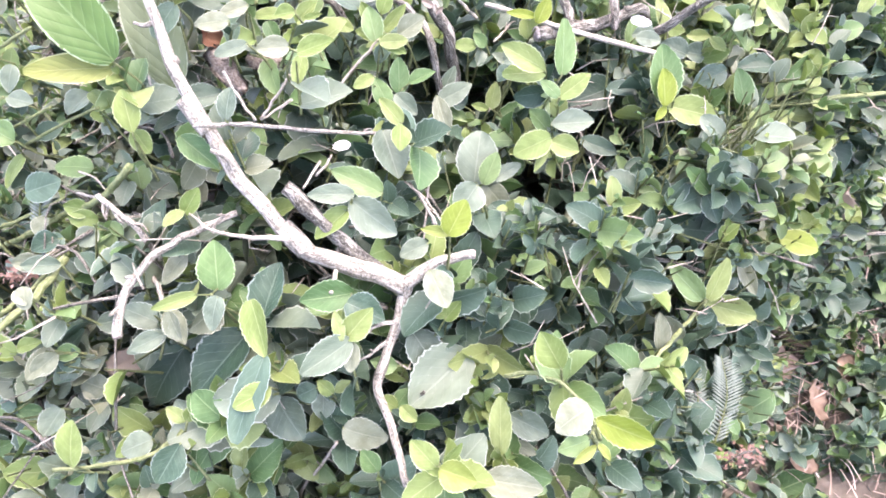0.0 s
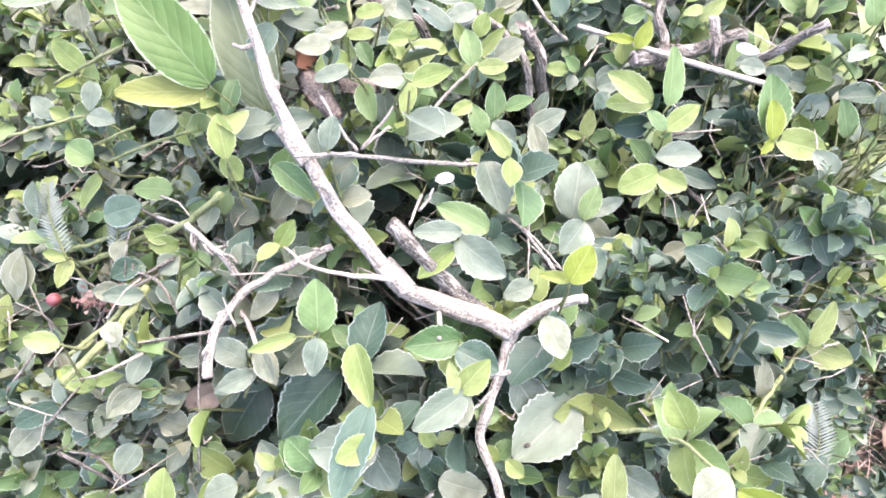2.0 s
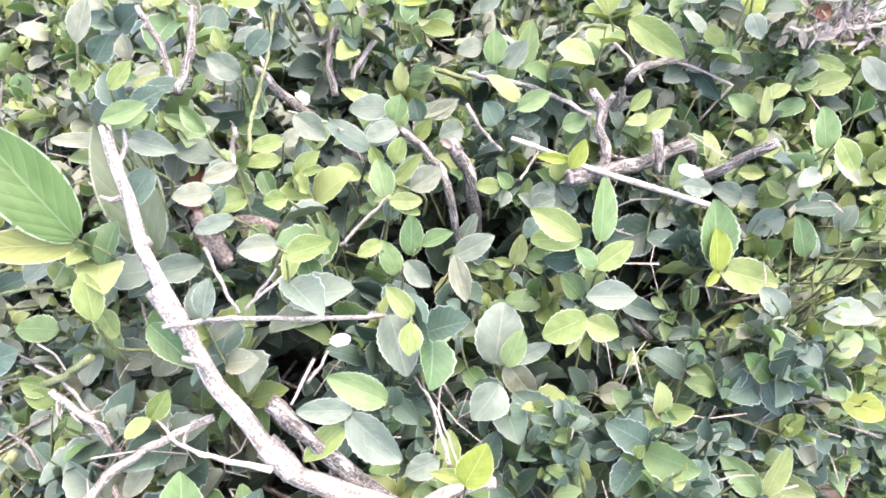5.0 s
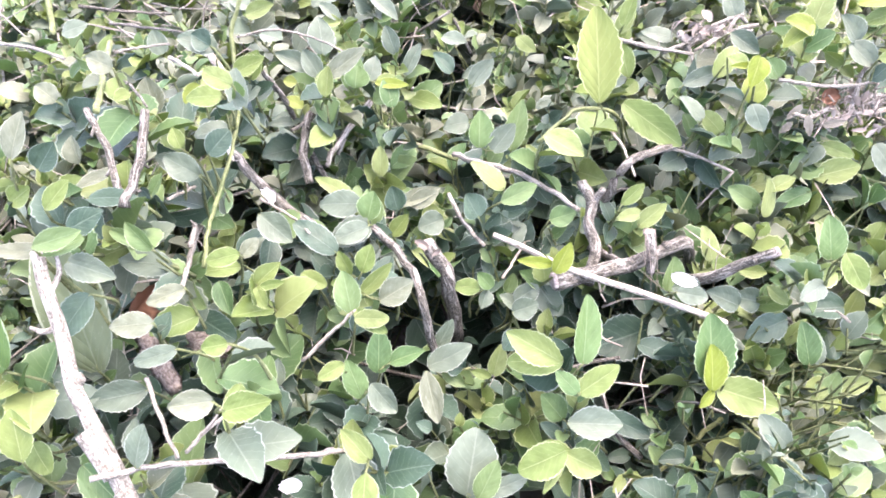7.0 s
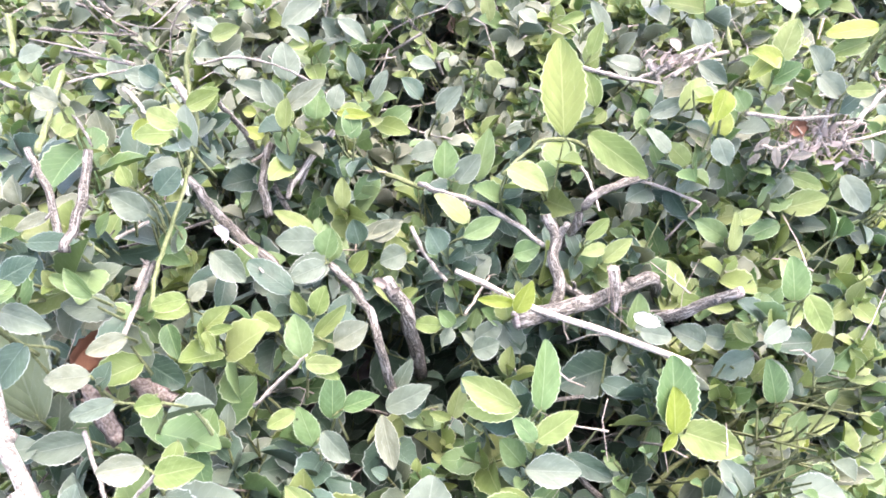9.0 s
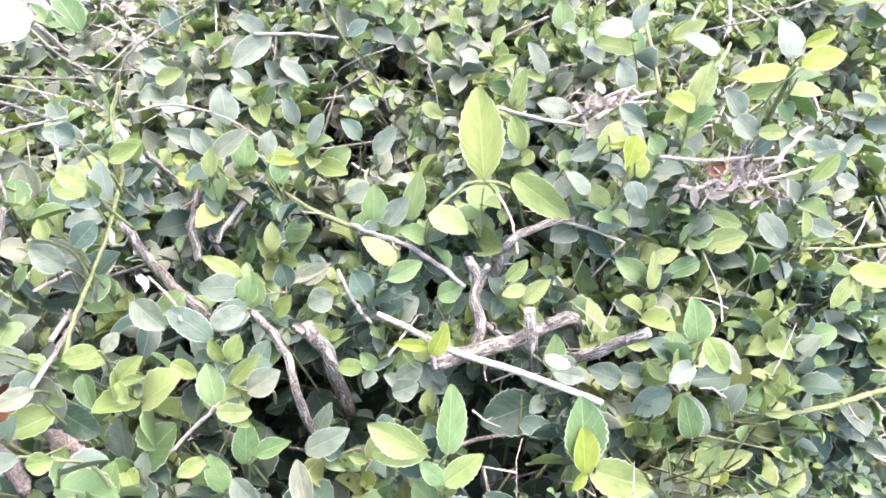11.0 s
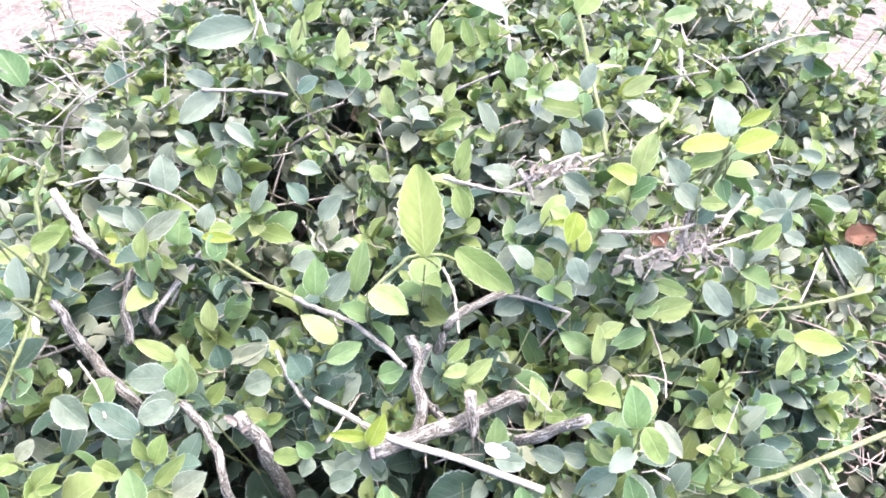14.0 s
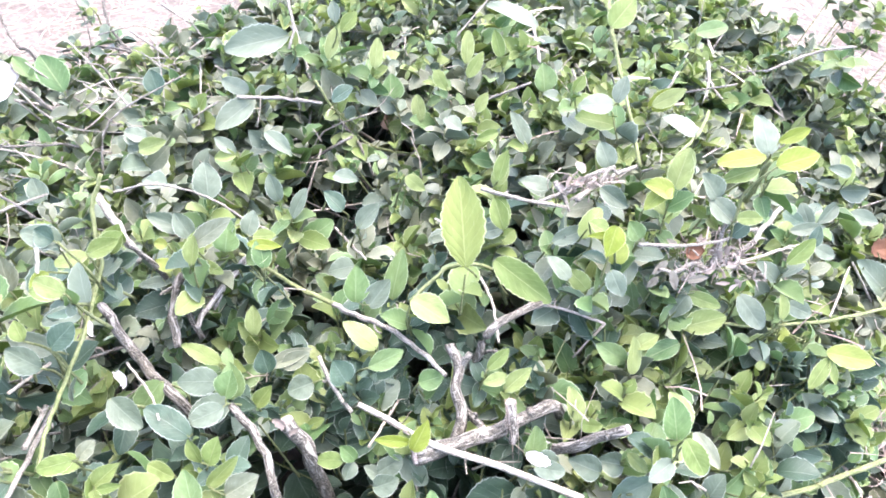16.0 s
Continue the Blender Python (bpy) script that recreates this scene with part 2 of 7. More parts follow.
def tube(bm, line, r0, r1, sides=7, rough=0.0, rng=None, cap=True):
    """A tapered, slightly lumpy tube along a line, with a map of its length and its girth."""
    rings, way = [], []
    up = Vector((0.3, 0.2, 0.93))
    n = len(line)
    phase = rng.uniform(0, 90) if rng and rough else 0.0
    grain = bm.loops.layers.uv.get("grain") or bm.loops.layers.uv.new("grain")
    gone = 0.0
    for i, c in enumerate(line):
        along = (line[min(i + 1, n - 1)] - line[max(i - 1, 0)]).normalized()
        a = along.cross(up).normalized()
        b = along.cross(a)
        r = r0 + (r1 - r0) * i / max(1, n - 1)
        gone += (c - line[i - 1]).length if i else 0.0
        way.append(gone)
        ring = []
        for k in range(sides):
            t = 2 * math.pi * k / sides
            q = r
            if rough and rng:
                q *= 1 + rough * 1.6 * noise.noise((0.9 * math.cos(t), 0.9 * math.sin(t), phase + gone / (4.5 * max(r0, r1))))
            ring.append(bm.verts.new(c + a * (q * math.cos(t)) + b * (q * math.sin(t))))
        rings.append(ring)
    for i, (p, q) in enumerate(zip(rings, rings[1:])):
        for k in range(sides):
            face = bm.faces.new((p[k], p[(k + 1) % sides], q[(k + 1) % sides], q[k]))
            for loop, u, v in zip(face.loops, (way[i], way[i], way[i + 1], way[i + 1]), (k, k + 1, k + 1, k)):
                loop[grain].uv = (u, v / sides)
    if cap:
        bm.faces.new(rings[0][::-1])
        bm.faces.new(rings[-1])


def blade(stations, columns, point, belly, fold, curl, tooth, twist=0.0):
    """Grid of a leaf: u along, v across from -0.5 to 0.5, h its lift; with its quads."""
    rows = []
    for i in range(stations + 1):
        u = i / stations
        w = (u + 0.02) ** belly * max(0.0, 1.02 - u) ** point
        rows.append((u, w))
    top = max(w for _, w in rows)
    verts, uvs = [], []
    for i, (u, w) in enumerate(rows):
        w = max(w / top, 0.03)
        if 0 < i < stations and tooth:
            w *= 1 + (tooth if i % 2 else -tooth * 0.4)
        for k in range(columns + 1):
            s = k / columns * 2 - 1
            v = 0.5 * s * w
            h = fold * abs(s) * w - curl * u * u + 0.05 * math.sin(5.5 * u + 2 * s) * abs(s)
            verts.append((v + twist * u * u, u, h + twist * v))
            uvs.append((u, 0.5 + 0.5 * s))
    quads = []
    c = columns + 1
    for i in range(stations):
        for k in range(columns):
            quads.append((i * c + k, i * c + k + 1, (i + 1) * c + k + 1, (i + 1) * c + k))
    return np.array(verts, float), np.array(uvs, float), np.array(quads, int)


def grid_mesh(name, verts, uvs, quads, mat):
    """One mesh from arrays, with the leaf map."""
    mesh = bpy.data.meshes.new(name)
    mesh.vertices.add(len(verts))
    mesh.vertices.foreach_set("co", np.ascontiguousarray(verts, dtype=np.float32).ravel())
    mesh.loops.add(quads.size)
    mesh.loops.foreach_set("vertex_index", np.ascontiguousarray(quads, dtype=np.int32).ravel())
    mesh.polygons.add(len(quads))
    mesh.polygons.foreach_set("loop_start", np.arange(0, quads.size, 4, dtype=np.int32))
    layer = mesh.uv_layers.new(name="leaf")
    layer.data.foreach_set("uv", np.ascontiguousarray(uvs[quads.ravel()], dtype=np.float32).ravel())
    mesh.polygons.foreach_set("use_smooth", np.ones(len(quads), dtype=bool))
    mesh.materials.append(mat)
    mesh.update(calc_edges=True)
    mesh.validate()
    return mesh


# ---------------------------------------------------------------- ground
def ground_height(x, y):
    return 0.012 * noise.noise((x * 3, y * 3, 0.3)) + 0.006 * noise.noise((x * 11, y * 11, 1.7))


def build_ground():
    bm = bmesh.new()
    xs = [-400, -60, -12] + [-3 + 0.1 * i for i in range(66)] + [12, 60, 400]
    ys = [-400, -60, -12] + [-2 + 0.1 * i for i in range(66)] + [12, 60, 400]
    grid = [[bm.verts.new((x, y, ground_height(x, y) if abs(x) < 5 and abs(y) < 6 else 0.0)) for y in ys] for x in xs]
    for i in range(len(xs) - 1):
        for j in range(len(ys) - 1):
            bm.faces.new((grid[i][j], grid[i + 1][j], grid[i + 1][j + 1], grid[i][j + 1]))
    tagged(part("ground", bm, ground_mat), "pale brown dry soil under straw around the hedge", "ground", kind="structure")


build_ground()


# ---------------------------------------------------------------- hedge
def step(a, b, v):
    t = np.clip((v - a) / (b - a), 0, 1)
    return t * t * (3 - 2 * t)


def crown(x, y):
    """Height of the clipped hedge's leafy surface."""
    back = step(0.45, 0.75, y)
    z = 0.495 + 0 * x
    z = z - 0.09 * np.exp(-((x + 0.015) ** 2 + (y - 0.455) ** 2) / 0.0012) - 0.07 * np.exp(-((x + 0.02) ** 2 + (y - 0.80) ** 2) / 0.006)
    z = z - 0.12 * np.exp(-((x + 0.10) ** 2 + (y - 0.17) ** 2) / 0.0015)
    z = z - 0.42 * step(0.12, 0.36, x - 1.0 * np.maximum(y - 0.30, 0))
    z = z - back * (0.13 * step(0.33, 0.62, x) * (1 - 0.6 * step(0.95, 1.2, y)) + 0.30 * step(0.90, 1.15, x))
    z = z - 0.13 * step(0.27, 0.12, y) - 0.34 * step(0.11, -0.06, y)
    z = z - 0.11 * step(-0.22, -0.38, x) * (1 - back) - 0.06 * step(-0.25, -0.45, x) * back
    z = z - 0.36 * step(-0.60, -0.84, x)
    z = z - 0.45 * step(1.15, 1.36, y) * step(-0.20, -0.40, x)
    z = z - 0.45 * step(1.36, 1.62, y) * step(0.70, 0.92, x)
    z = z - 0.46 * step(1.12, 1.34, y) * step(0.64, 0.84, x)
    z = z - 0.47 * step(1.75, 2.0, y)
    return np.maximum(z, 0.045 + 0.11 * step(0.44, 0.56, x) * step(0.54, 0.62, y) * step(0.98, 0.88, y) * step(0.90, 0.78, x))


def thing(name, label, category, at, group="", kind=""):
    ob = new(name)
    ob.location = at
    ob.empty_display_size = 0.05
    return tagged(ob, label, category, group, kind)


FRONT = thing("hedge_shrub", "front shrub of a clipped evergreen hedge with bare grey branches", "shrub", (-0.05, 0.25, 0), "hedge shrubs")
MIDDLE = thing("hedge_shrub", "middle shrub of a clipped hedge with yellow-green new shoots", "shrub", (0.10, 0.58, 0), "hedge shrubs")
REAR = thing("hedge_shrub", "rear shrub of a clipped hedge, dense small grey-green leaves", "shrub", (0.12, 1.05, 0), "hedge shrubs")
SAPLING = thing("sapling", "young broad-leaved sapling with large glossy green leaves beside the branch", "sapling", (-0.20, 0.42, 0))
RNG = random.Random(4)
TIPS = []          # tips of the single shoots
DEEP = []          # deep holes between the shoots
OPEN_TO = (((-0.03, 0.04, 0.84), -9, 0.56), ((0.09, 0.24, 0.905), 0.44, 9))   # the sides to which single leaves and stems stand clear
KEEP = []          # places and radii of single leaves and stems, which the mass of leaves leaves free


def owner(y):
    return FRONT if y < 0.40 else MIDDLE if y < 0.78 else REAR


SHAPES = [blade(18, 4, 0.84, 0.66, 0.16, 0.14, 0.052), blade(18, 4, 0.92, 0.86, 0.22, 0.06, 0.060),
          blade(16, 4, 0.66, 0.60, 0.10, 0.22, 0.050), blade(18, 4, 1.00, 0.76, 0.30, 0.16, 0.055, 0.08),
          blade(16, 4, 0.88, 0.66, 0.06, 0.30, 0.055, -0.08), blade(18, 4, 0.88, 0.62, 0.26, -0.08, 0.058, 0.05), blade(22, 4, 0.78, 0.58, 0.12, 0.12, 0.006)]
BLADES = {(k, n): grid_mesh("leaf", *SHAPES[n], LEAF[k]) for k in LEAF for n in range(7)}


def leaf(kind, base, tip, width, parent, origin, form=None):
    """One leaf from its base to its tip, its face turned up and to the light."""
    b, t = Vector(base), Vector(tip)
    along = t - b
    face = Vector((RNG.uniform(-0.4, 0.4), -0.55 + RNG.uniform(-0.3, 0.3), 0.78))
    if kind in "gstq":
        face = Vector((0, -0.55, 0.78))   # the largest leaves lie square to the light
    side = along.cross(face).normalized()
    up = side.cross(along).normalized()
    m = Matrix((side * width, along, up * width * 1.0)).transposed().to_4x4()
    m.translation = b - Vector(origin)
    ob = new("leaf", BLADES[kind, 6 if kind in "stq" else 1 if kind == "g" else RNG.randrange(6) if form is None else form])
    ob.parent = parent
    ob.matrix_basis = m
    KEEP.append((b + along * 0.5, 0.5 * max(width, along.length * 0.75)))
    return ob


def sprout(at, leaves, root=None):
    """A thin shoot that rises out of the hedge to the place, with its leaves."""
    home = root or owner(at[1])
    p = Vector(at)
    TIPS.append(at)
    down = Vector((RNG.uniform(-0.015, 0.015), RNG.uniform(0.0, 0.03), -RNG.uniform(0.04, 0.06)))
    if p.z + down.z < 0.01:
        down.z = 0.005 - p.z
    bm = bmesh.new()
    bend = Vector((RNG.uniform(-0.008, 0.008), RNG.uniform(-0.008, 0.008), 0))
    tube(bm, spline([down, down * 0.5 + bend, Vector((0, 0, 0))], 4), 0.0012, 0.0007, 5)
    for _, b, t, w in leaves:
        tube(bm, [Vector((0, 0, -0.001)), Vector(b) - p + (Vector(t) - Vector(b)) * 0.04], 0.0007, 0.0005, 4)
    stem = part("shoot", bm, BARK["green"], home, at=p - home.location)
    for kind, b, t, w in leaves:
        leaf(kind, b, t, w, stem, at)


def branch(bark, points, r0, r1, rooted=True, root=None, name="branch", label="", cut=False):
    """A bare branch with knots through the given points."""
    home = root or owner(points[0][1])
    points = [Vector(p) for p in points]
    if rooted and r0 >= r1 and not (cut and points[0].z >= points[-1].z):
        points.insert(0, points[0] + (points[0] - points[1]).normalized() * 0.02 + Vector((0, 0.01, -0.05)))
    elif rooted:
        points.append(points[-1] + (points[-1] - points[-2]).normalized() * 0.02 + Vector((0, 0.01, -0.05)))
    line = spline(points, 6)
    o = Vector(points[0])
    thick = max(r0, r1)
    shift = RNG.uniform(0, 50)
    for k in range(1, len(line) - 1):
        f = (line[k] - o).length / (0.006 + 3.0 * thick) + shift
        line[k] = line[k] + Vector((noise.noise((f, 0, 0)), noise.noise((0, f, 7)), noise.noise((f, 3, f)))) * min(0.0022, 0.0005 + 0.55 * thick)
    bm = bmesh.new()
    tube(bm, [q - o for q in line], r0, r1, 10, 0.17, RNG)
    if bark != "green":
        for k in range(2, len(line) - 1):
            if RNG.random() < (0.16 if thick < 0.004 else 0.05):
                w = r0 + (r1 - r0) * k / len(line)
                d = Vector((RNG.gauss(0, 1), RNG.gauss(0, 1), RNG.gauss(0.3, 0.8))).normalized() + (line[k + 1] - line[k]).normalized() * 0.7
                d = d * (RNG.uniform(1.5, 4.0) * w + RNG.uniform(0.001, 0.004))
                q = line[k] - o
                tube(bm, spline([q, q + d * 0.55 + d.orthogonal() * 0.12, q + d], 3), w * 0.55, w * 0.28, 6, 0.12, RNG)
    for q in line[3::4]:
        if r0 > 0.0025 and RNG.random() < 0.3:
            k = bmesh.ops.create_icosphere(bm, subdivisions=1, radius=r0 * RNG.uniform(0.45, 0.75))
            off = Vector((RNG.uniform(-1, 1), RNG.uniform(-1, 1), RNG.uniform(0, 1))) * r0 * 0.55
            bmesh.ops.translate(bm, verts=k["verts"], vec=q - o + off)
    if bark in ("green", "pale") or len(points) > 9:
        for q in line[::2]:
            KEEP.append((q, max(r0, r1) + 0.004))
    elif not rooted or cut:
        for q in line[::5]:
            KEEP.append((q, max(r0, r1)))
    stem = part(name, bm, BARK[bark], home, label, at=o - home.location)
    if cut:
        free = 0 if rooted and r0 < r1 else -1
        if rooted and r0 >= r1 and len(points) > 3 and points[0].z > points[-1].z:
            free = 0
        q, inner = (line[0], line[1]) if free == 0 else (line[-1], line[-2])
        d = (q - inner).normalized()
        w = r0 if free == 0 else r1
        bm = bmesh.new()
        tube(bm, [q - o - d * 0.001, q - o + d * 0.0008, q - o + d * 0.0014], w * 1.04, w * 0.9, 10, 0.08, RNG)
        part("cut_end", bm, BARK["cut"], stem, "bleached cut end")


# gaps in the leaf cover, where the bare inside of the hedge shows
def gap(px, py, pz, radius, deep=False):
    (DEEP if deep else KEEP).append((Vector((px, py, pz)), radius))


gap(0.252, 0.310, 0.272, 0.024)
gap(0.246, 0.278, 0.250, 0.024)
gap(0.255, 0.242, 0.255, 0.022)
gap(0.280, 0.258, 0.240, 0.020)
gap(0.435, 0.463, 0.045, 0.040)
gap(0.472, 0.413, 0.040, 0.036)
gap(0.468, 0.500, 0.040, 0.030)
gap(-0.312, 0.318, 0.430, 0.018)
gap(-0.345, 0.358, 0.465, 0.016)
gap(-0.298, 0.352, 0.465, 0.014)
gap(-0.030, 0.533, 0.453, 0.019)
gap(0.013, 0.522, 0.434, 0.024)
gap(0.048, 0.509, 0.431, 0.021)
gap(0.130, 0.503, 0.389, 0.025)
gap(-0.025, 0.852, 0.439, 0.028)
gap(-0.042, 0.842, 0.486, 0.018)
gap(-0.083, 0.465, 0.458, 0.017)
gap(0.063, 0.699, 0.485, 0.018)
gap(0.218, 0.557, 0.449, 0.013)
gap(0.431, 0.737, 0.514, 0.021)
gap(-0.146, 0.263, 0.200, 0.024)
gap(-0.128, 0.249, 0.467, 0.013)
gap(-0.212, 0.399, 0.471, 0.015)
gap(0.050, 0.360, 0.304, 0.021)
gap(0.165, 0.406, 0.314, 0.027)
gap(-0.025, 0.851, 0.478, 0.021)
gap(0.057, 0.803, 0.484, 0.023)
gap(0.025, 0.520, 0.437, 0.022)
gap(-0.030, 0.463, 0.451, 0.016)
gap(-0.243, 0.392, 0.480, 0.016)
gap(-0.294, 0.424, 0.459, 0.017)
gap(0.172, 0.415, 0.296, 0.023)
gap(0.014, 0.537, 0.461, 0.017)

gap(-0.007, 0.515, 0.446, 0.016, True)
gap(-0.032, 0.528, 0.459, 0.011, True)
gap(-0.028, 0.873, 0.416, 0.027, True)
gap(-0.065, 0.862, 0.432, 0.021, True)
gap(0.004, 0.909, 0.426, 0.017, True)
gap(-0.022, 1.102, 0.411, 0.023, True)
gap(-0.044, 1.206, 0.447, 0.023, True)
gap(0.004, 0.637, 0.488, 0.006, True)
gap(0.057, 0.679, 0.476, 0.008, True)
gap(0.160, 0.513, 0.479, 0.008, True)
gap(0.284, 0.656, 0.461, 0.011, True)
gap(-0.078, 0.270, 0.466, 0.010, True)
gap(-0.093, 0.268, 0.465, 0.007, True)
gap(-0.084, 0.472, 0.509, 0.011, True)
gap(-0.159, 0.284, 0.440, 0.007, True)
gap(-0.030, 0.462, 0.500, 0.009, True)
gap(0.003, 0.303, 0.453, 0.009, True)
gap(0.081, 0.357, 0.459, 0.007, True)
gap(-0.134, 0.509, 0.503, 0.009, True)
gap(-0.040, 0.840, 0.450, 0.022, True)
gap(-0.016, 0.817, 0.450, 0.014, True)
gap(-0.106, 1.125, 0.450, 0.018, True)
gap(-0.020, 0.526, 0.450, 0.012, True)
gap(-0.054, 0.579, 0.460, 0.010, True)
gap(0.579, 0.829, 0.400, 0.014, True)
gap(0.077, 0.597, 0.460, 0.009, True)

gap(-0.160, 0.409, 0.540, 0.020)
gap(-0.140, 0.400, 0.540, 0.016)
gap(-0.170, 0.428, 0.549, 0.014)
gap(0.015, 1.030, 0.434, 0.022)
gap(0.659, 0.907, 0.348, 0.024)
gap(0.298, 0.672, 0.547, 0.010)
gap(-0.227, 0.253, 0.399, 0.014)
gap(-0.334, 0.310, 0.412, 0.020)
gap(0.313, 0.664, 0.536, 0.014)
gap(0.340, 0.688, 0.530, 0.014)

branch("bark", [(-0.023, 0.261, 0.483), (-0.026, 0.252, 0.474), (-0.030, 0.240, 0.464), (-0.037, 0.225, 0.455), (-0.040, 0.208, 0.447), (-0.032, 0.186, 0.440), (-0.021, 0.153, 0.430)], 0.0040, 0.0022, False)
branch("bark", [(-0.152, 0.325, 0.559), (-0.123, 0.339, 0.548), (-0.081, 0.353, 0.531), (-0.044, 0.366, 0.518)], 0.0015, 0.0013, False)
branch("pale", [(-0.092, 0.269, 0.519), (-0.127, 0.279, 0.510), (-0.147, 0.287, 0.508), (-0.162, 0.299, 0.509)], 0.0017, 0.0006, False)
branch("bark", [(-0.027, 0.226, 0.495), (-0.042, 0.217, 0.501), (-0.056, 0.206, 0.506)], 0.0013, 0.0007, False)
branch("bark", [(-0.034, 0.226, 0.473), (-0.044, 0.215, 0.476), (-0.055, 0.203, 0.479)], 0.0012, 0.0005, False)
branch("pale", [(-0.068, 0.188, 0.413), (-0.087, 0.194, 0.359), (-0.110, 0.198, 0.301)], 0.0010, 0.0015, True)
branch("pale", [(-0.067, 0.273, 0.489), (-0.066, 0.240, 0.504)], 0.0016, 0.0013, False)
branch("dbark", [(0.152, 0.380, 0.372), (0.183, 0.372, 0.374), (0.222, 0.356, 0.374)], 0.0020, 0.0016, False)
branch("green", [(0.110, 0.223, 0.412), (0.147, 0.255, 0.388), (0.188, 0.301, 0.368), (0.224, 0.342, 0.354)], 0.0015, 0.0017, False)
branch("green", [(0.038, 0.210, 0.459), (0.053, 0.206, 0.470), (0.066, 0.197, 0.476), (0.079, 0.179, 0.481), (0.084, 0.157, 0.484)], 0.0014, 0.0010, False)
branch("green", [(-0.162, 0.188, 0.430), (-0.184, 0.177, 0.418), (-0.212, 0.173, 0.413), (-0.246, 0.171, 0.409)], 0.0014, 0.0012, False)
branch("pale", [(-0.026, 0.336, 0.501), (-0.011, 0.305, 0.516), (0.000, 0.269, 0.532)], 0.0006, 0.0004, False)
branch("pale", [(0.110, 0.328, 0.367), (0.142, 0.359, 0.335), (0.198, 0.403, 0.282)], 0.0008, 0.0007, False)
branch("dbark", [(0.130, 0.587, 0.540), (0.155, 0.612, 0.535), (0.176, 0.628, 0.529)], 0.0036, 0.0029, True)
branch("pale", [(0.162, 0.624, 0.531), (0.188, 0.628, 0.523), (0.228, 0.628, 0.505)], 0.0013, 0.0011, False)
branch("pale", [(0.228, 0.628, 0.506), (0.205, 0.617, 0.474)], 0.0011, 0.0008, False)
branch("dbark", [(-0.178, 0.623, 0.515), (-0.143, 0.585, 0.512), (-0.106, 0.549, 0.513), (-0.092, 0.538, 0.515)], 0.0036, 0.0040, True)
branch("dbark", [(-0.132, 0.611, 0.597), (-0.122, 0.624, 0.557)], 0.0018, 0.0025, True)
branch("bark", [(-0.090, 0.626, 0.511), (-0.080, 0.654, 0.522), (-0.071, 0.669, 0.528)], 0.0016, 0.0014, False)
branch("dbark", [(-0.118, 0.640, 0.529), (-0.110, 0.622, 0.515), (-0.095, 0.604, 0.501)], 0.0023, 0.0023, True)
branch("green", [(-0.148, 0.612, 0.602), (-0.141, 0.591, 0.595), (-0.139, 0.559, 0.585), (-0.138, 0.524, 0.577), (-0.139, 0.484, 0.570), (-0.134, 0.451, 0.566)], 0.0013, 0.0013, False)
branch("dbark", [(-0.046, 0.518, 0.537), (-0.022, 0.495, 0.531), (-0.009, 0.467, 0.522)], 0.0026, 0.0031, True)
branch("green", [(0.398, 0.666, 0.467), (0.485, 0.713, 0.425), (0.602, 0.776, 0.382)], 0.0015, 0.0018, False)
branch("green", [(0.331, 0.638, 0.499), (0.404, 0.670, 0.454), (0.475, 0.692, 0.404)], 0.0014, 0.0016, False)
branch("green", [(0.281, 0.793, 0.545), (0.279, 0.862, 0.565), (0.273, 0.950, 0.595), (0.271, 1.019, 0.622)], 0.0019, 0.0022, False)
branch("green", [(0.341, 0.699, 0.582), (0.317, 0.647, 0.658)], 0.0024, 0.0016, False)
branch("green", [(0.276, 0.718, 0.600), (0.358, 0.865, 0.539), (0.399, 0.950, 0.515)], 0.0016, 0.0019, False)
branch("bark", [(-0.177, 0.694, 0.574), (-0.143, 0.702, 0.577), (-0.103, 0.700, 0.567), (-0.072, 0.691, 0.551), (-0.054, 0.688, 0.544)], 0.0010, 0.0008, False)
branch("dbark", [(-0.485, 1.197, 0.431), (-0.437, 1.218, 0.430), (-0.393, 1.228, 0.420), (-0.362, 1.222, 0.394)], 0.0019, 0.0015, False)
branch("dbark", [(-0.445, 1.307, 0.474), (-0.424, 1.256, 0.452), (-0.369, 1.190, 0.430), (-0.324, 1.153, 0.424)], 0.0026, 0.0019, False)
branch("bark", [(-0.432, 1.007, 0.487), (-0.421, 1.032, 0.436), (-0.406, 1.053, 0.396)], 0.0036, 0.0027, False)
branch("bark", [(-0.094, 1.038, 0.597), (-0.086, 1.015, 0.567), (-0.091, 1.001, 0.549)], 0.0019, 0.0015, False)
branch("green", [(-0.060, 0.981, 0.520), (-0.033, 0.971, 0.477), (0.003, 0.966, 0.442), (0.052, 0.975, 0.424)], 0.0015, 0.0016, False)
branch("green", [(0.068, 0.616, 0.538), (0.089, 0.639, 0.543), (0.104, 0.651, 0.545), (0.134, 0.658, 0.534)], 0.0015, 0.0016, True)
branch("bark", [(0.205, 0.708, 0.570), (0.244, 0.761, 0.556), (0.280, 0.798, 0.542)], 0.0022, 0.0019, False)
branch("bark", [(0.540, 1.131, 0.473), (0.608, 1.147, 0.497), (0.661, 1.149, 0.506)], 0.0018, 0.0018, False)
branch("dbark", [(-0.201, 0.507, 0.634), (-0.185, 0.487, 0.624), (-0.173, 0.463, 0.611)], 0.0019, 0.0023, False)
branch("dbark", [(-0.166, 0.506, 0.635), (-0.165, 0.478, 0.620), (-0.168, 0.455, 0.608)], 0.0024, 0.0029, False)
branch("green", [(-0.368, 0.353, 0.424), (-0.318, 0.349, 0.449), (-0.274, 0.347, 0.474)], 0.0015, 0.0011, False)
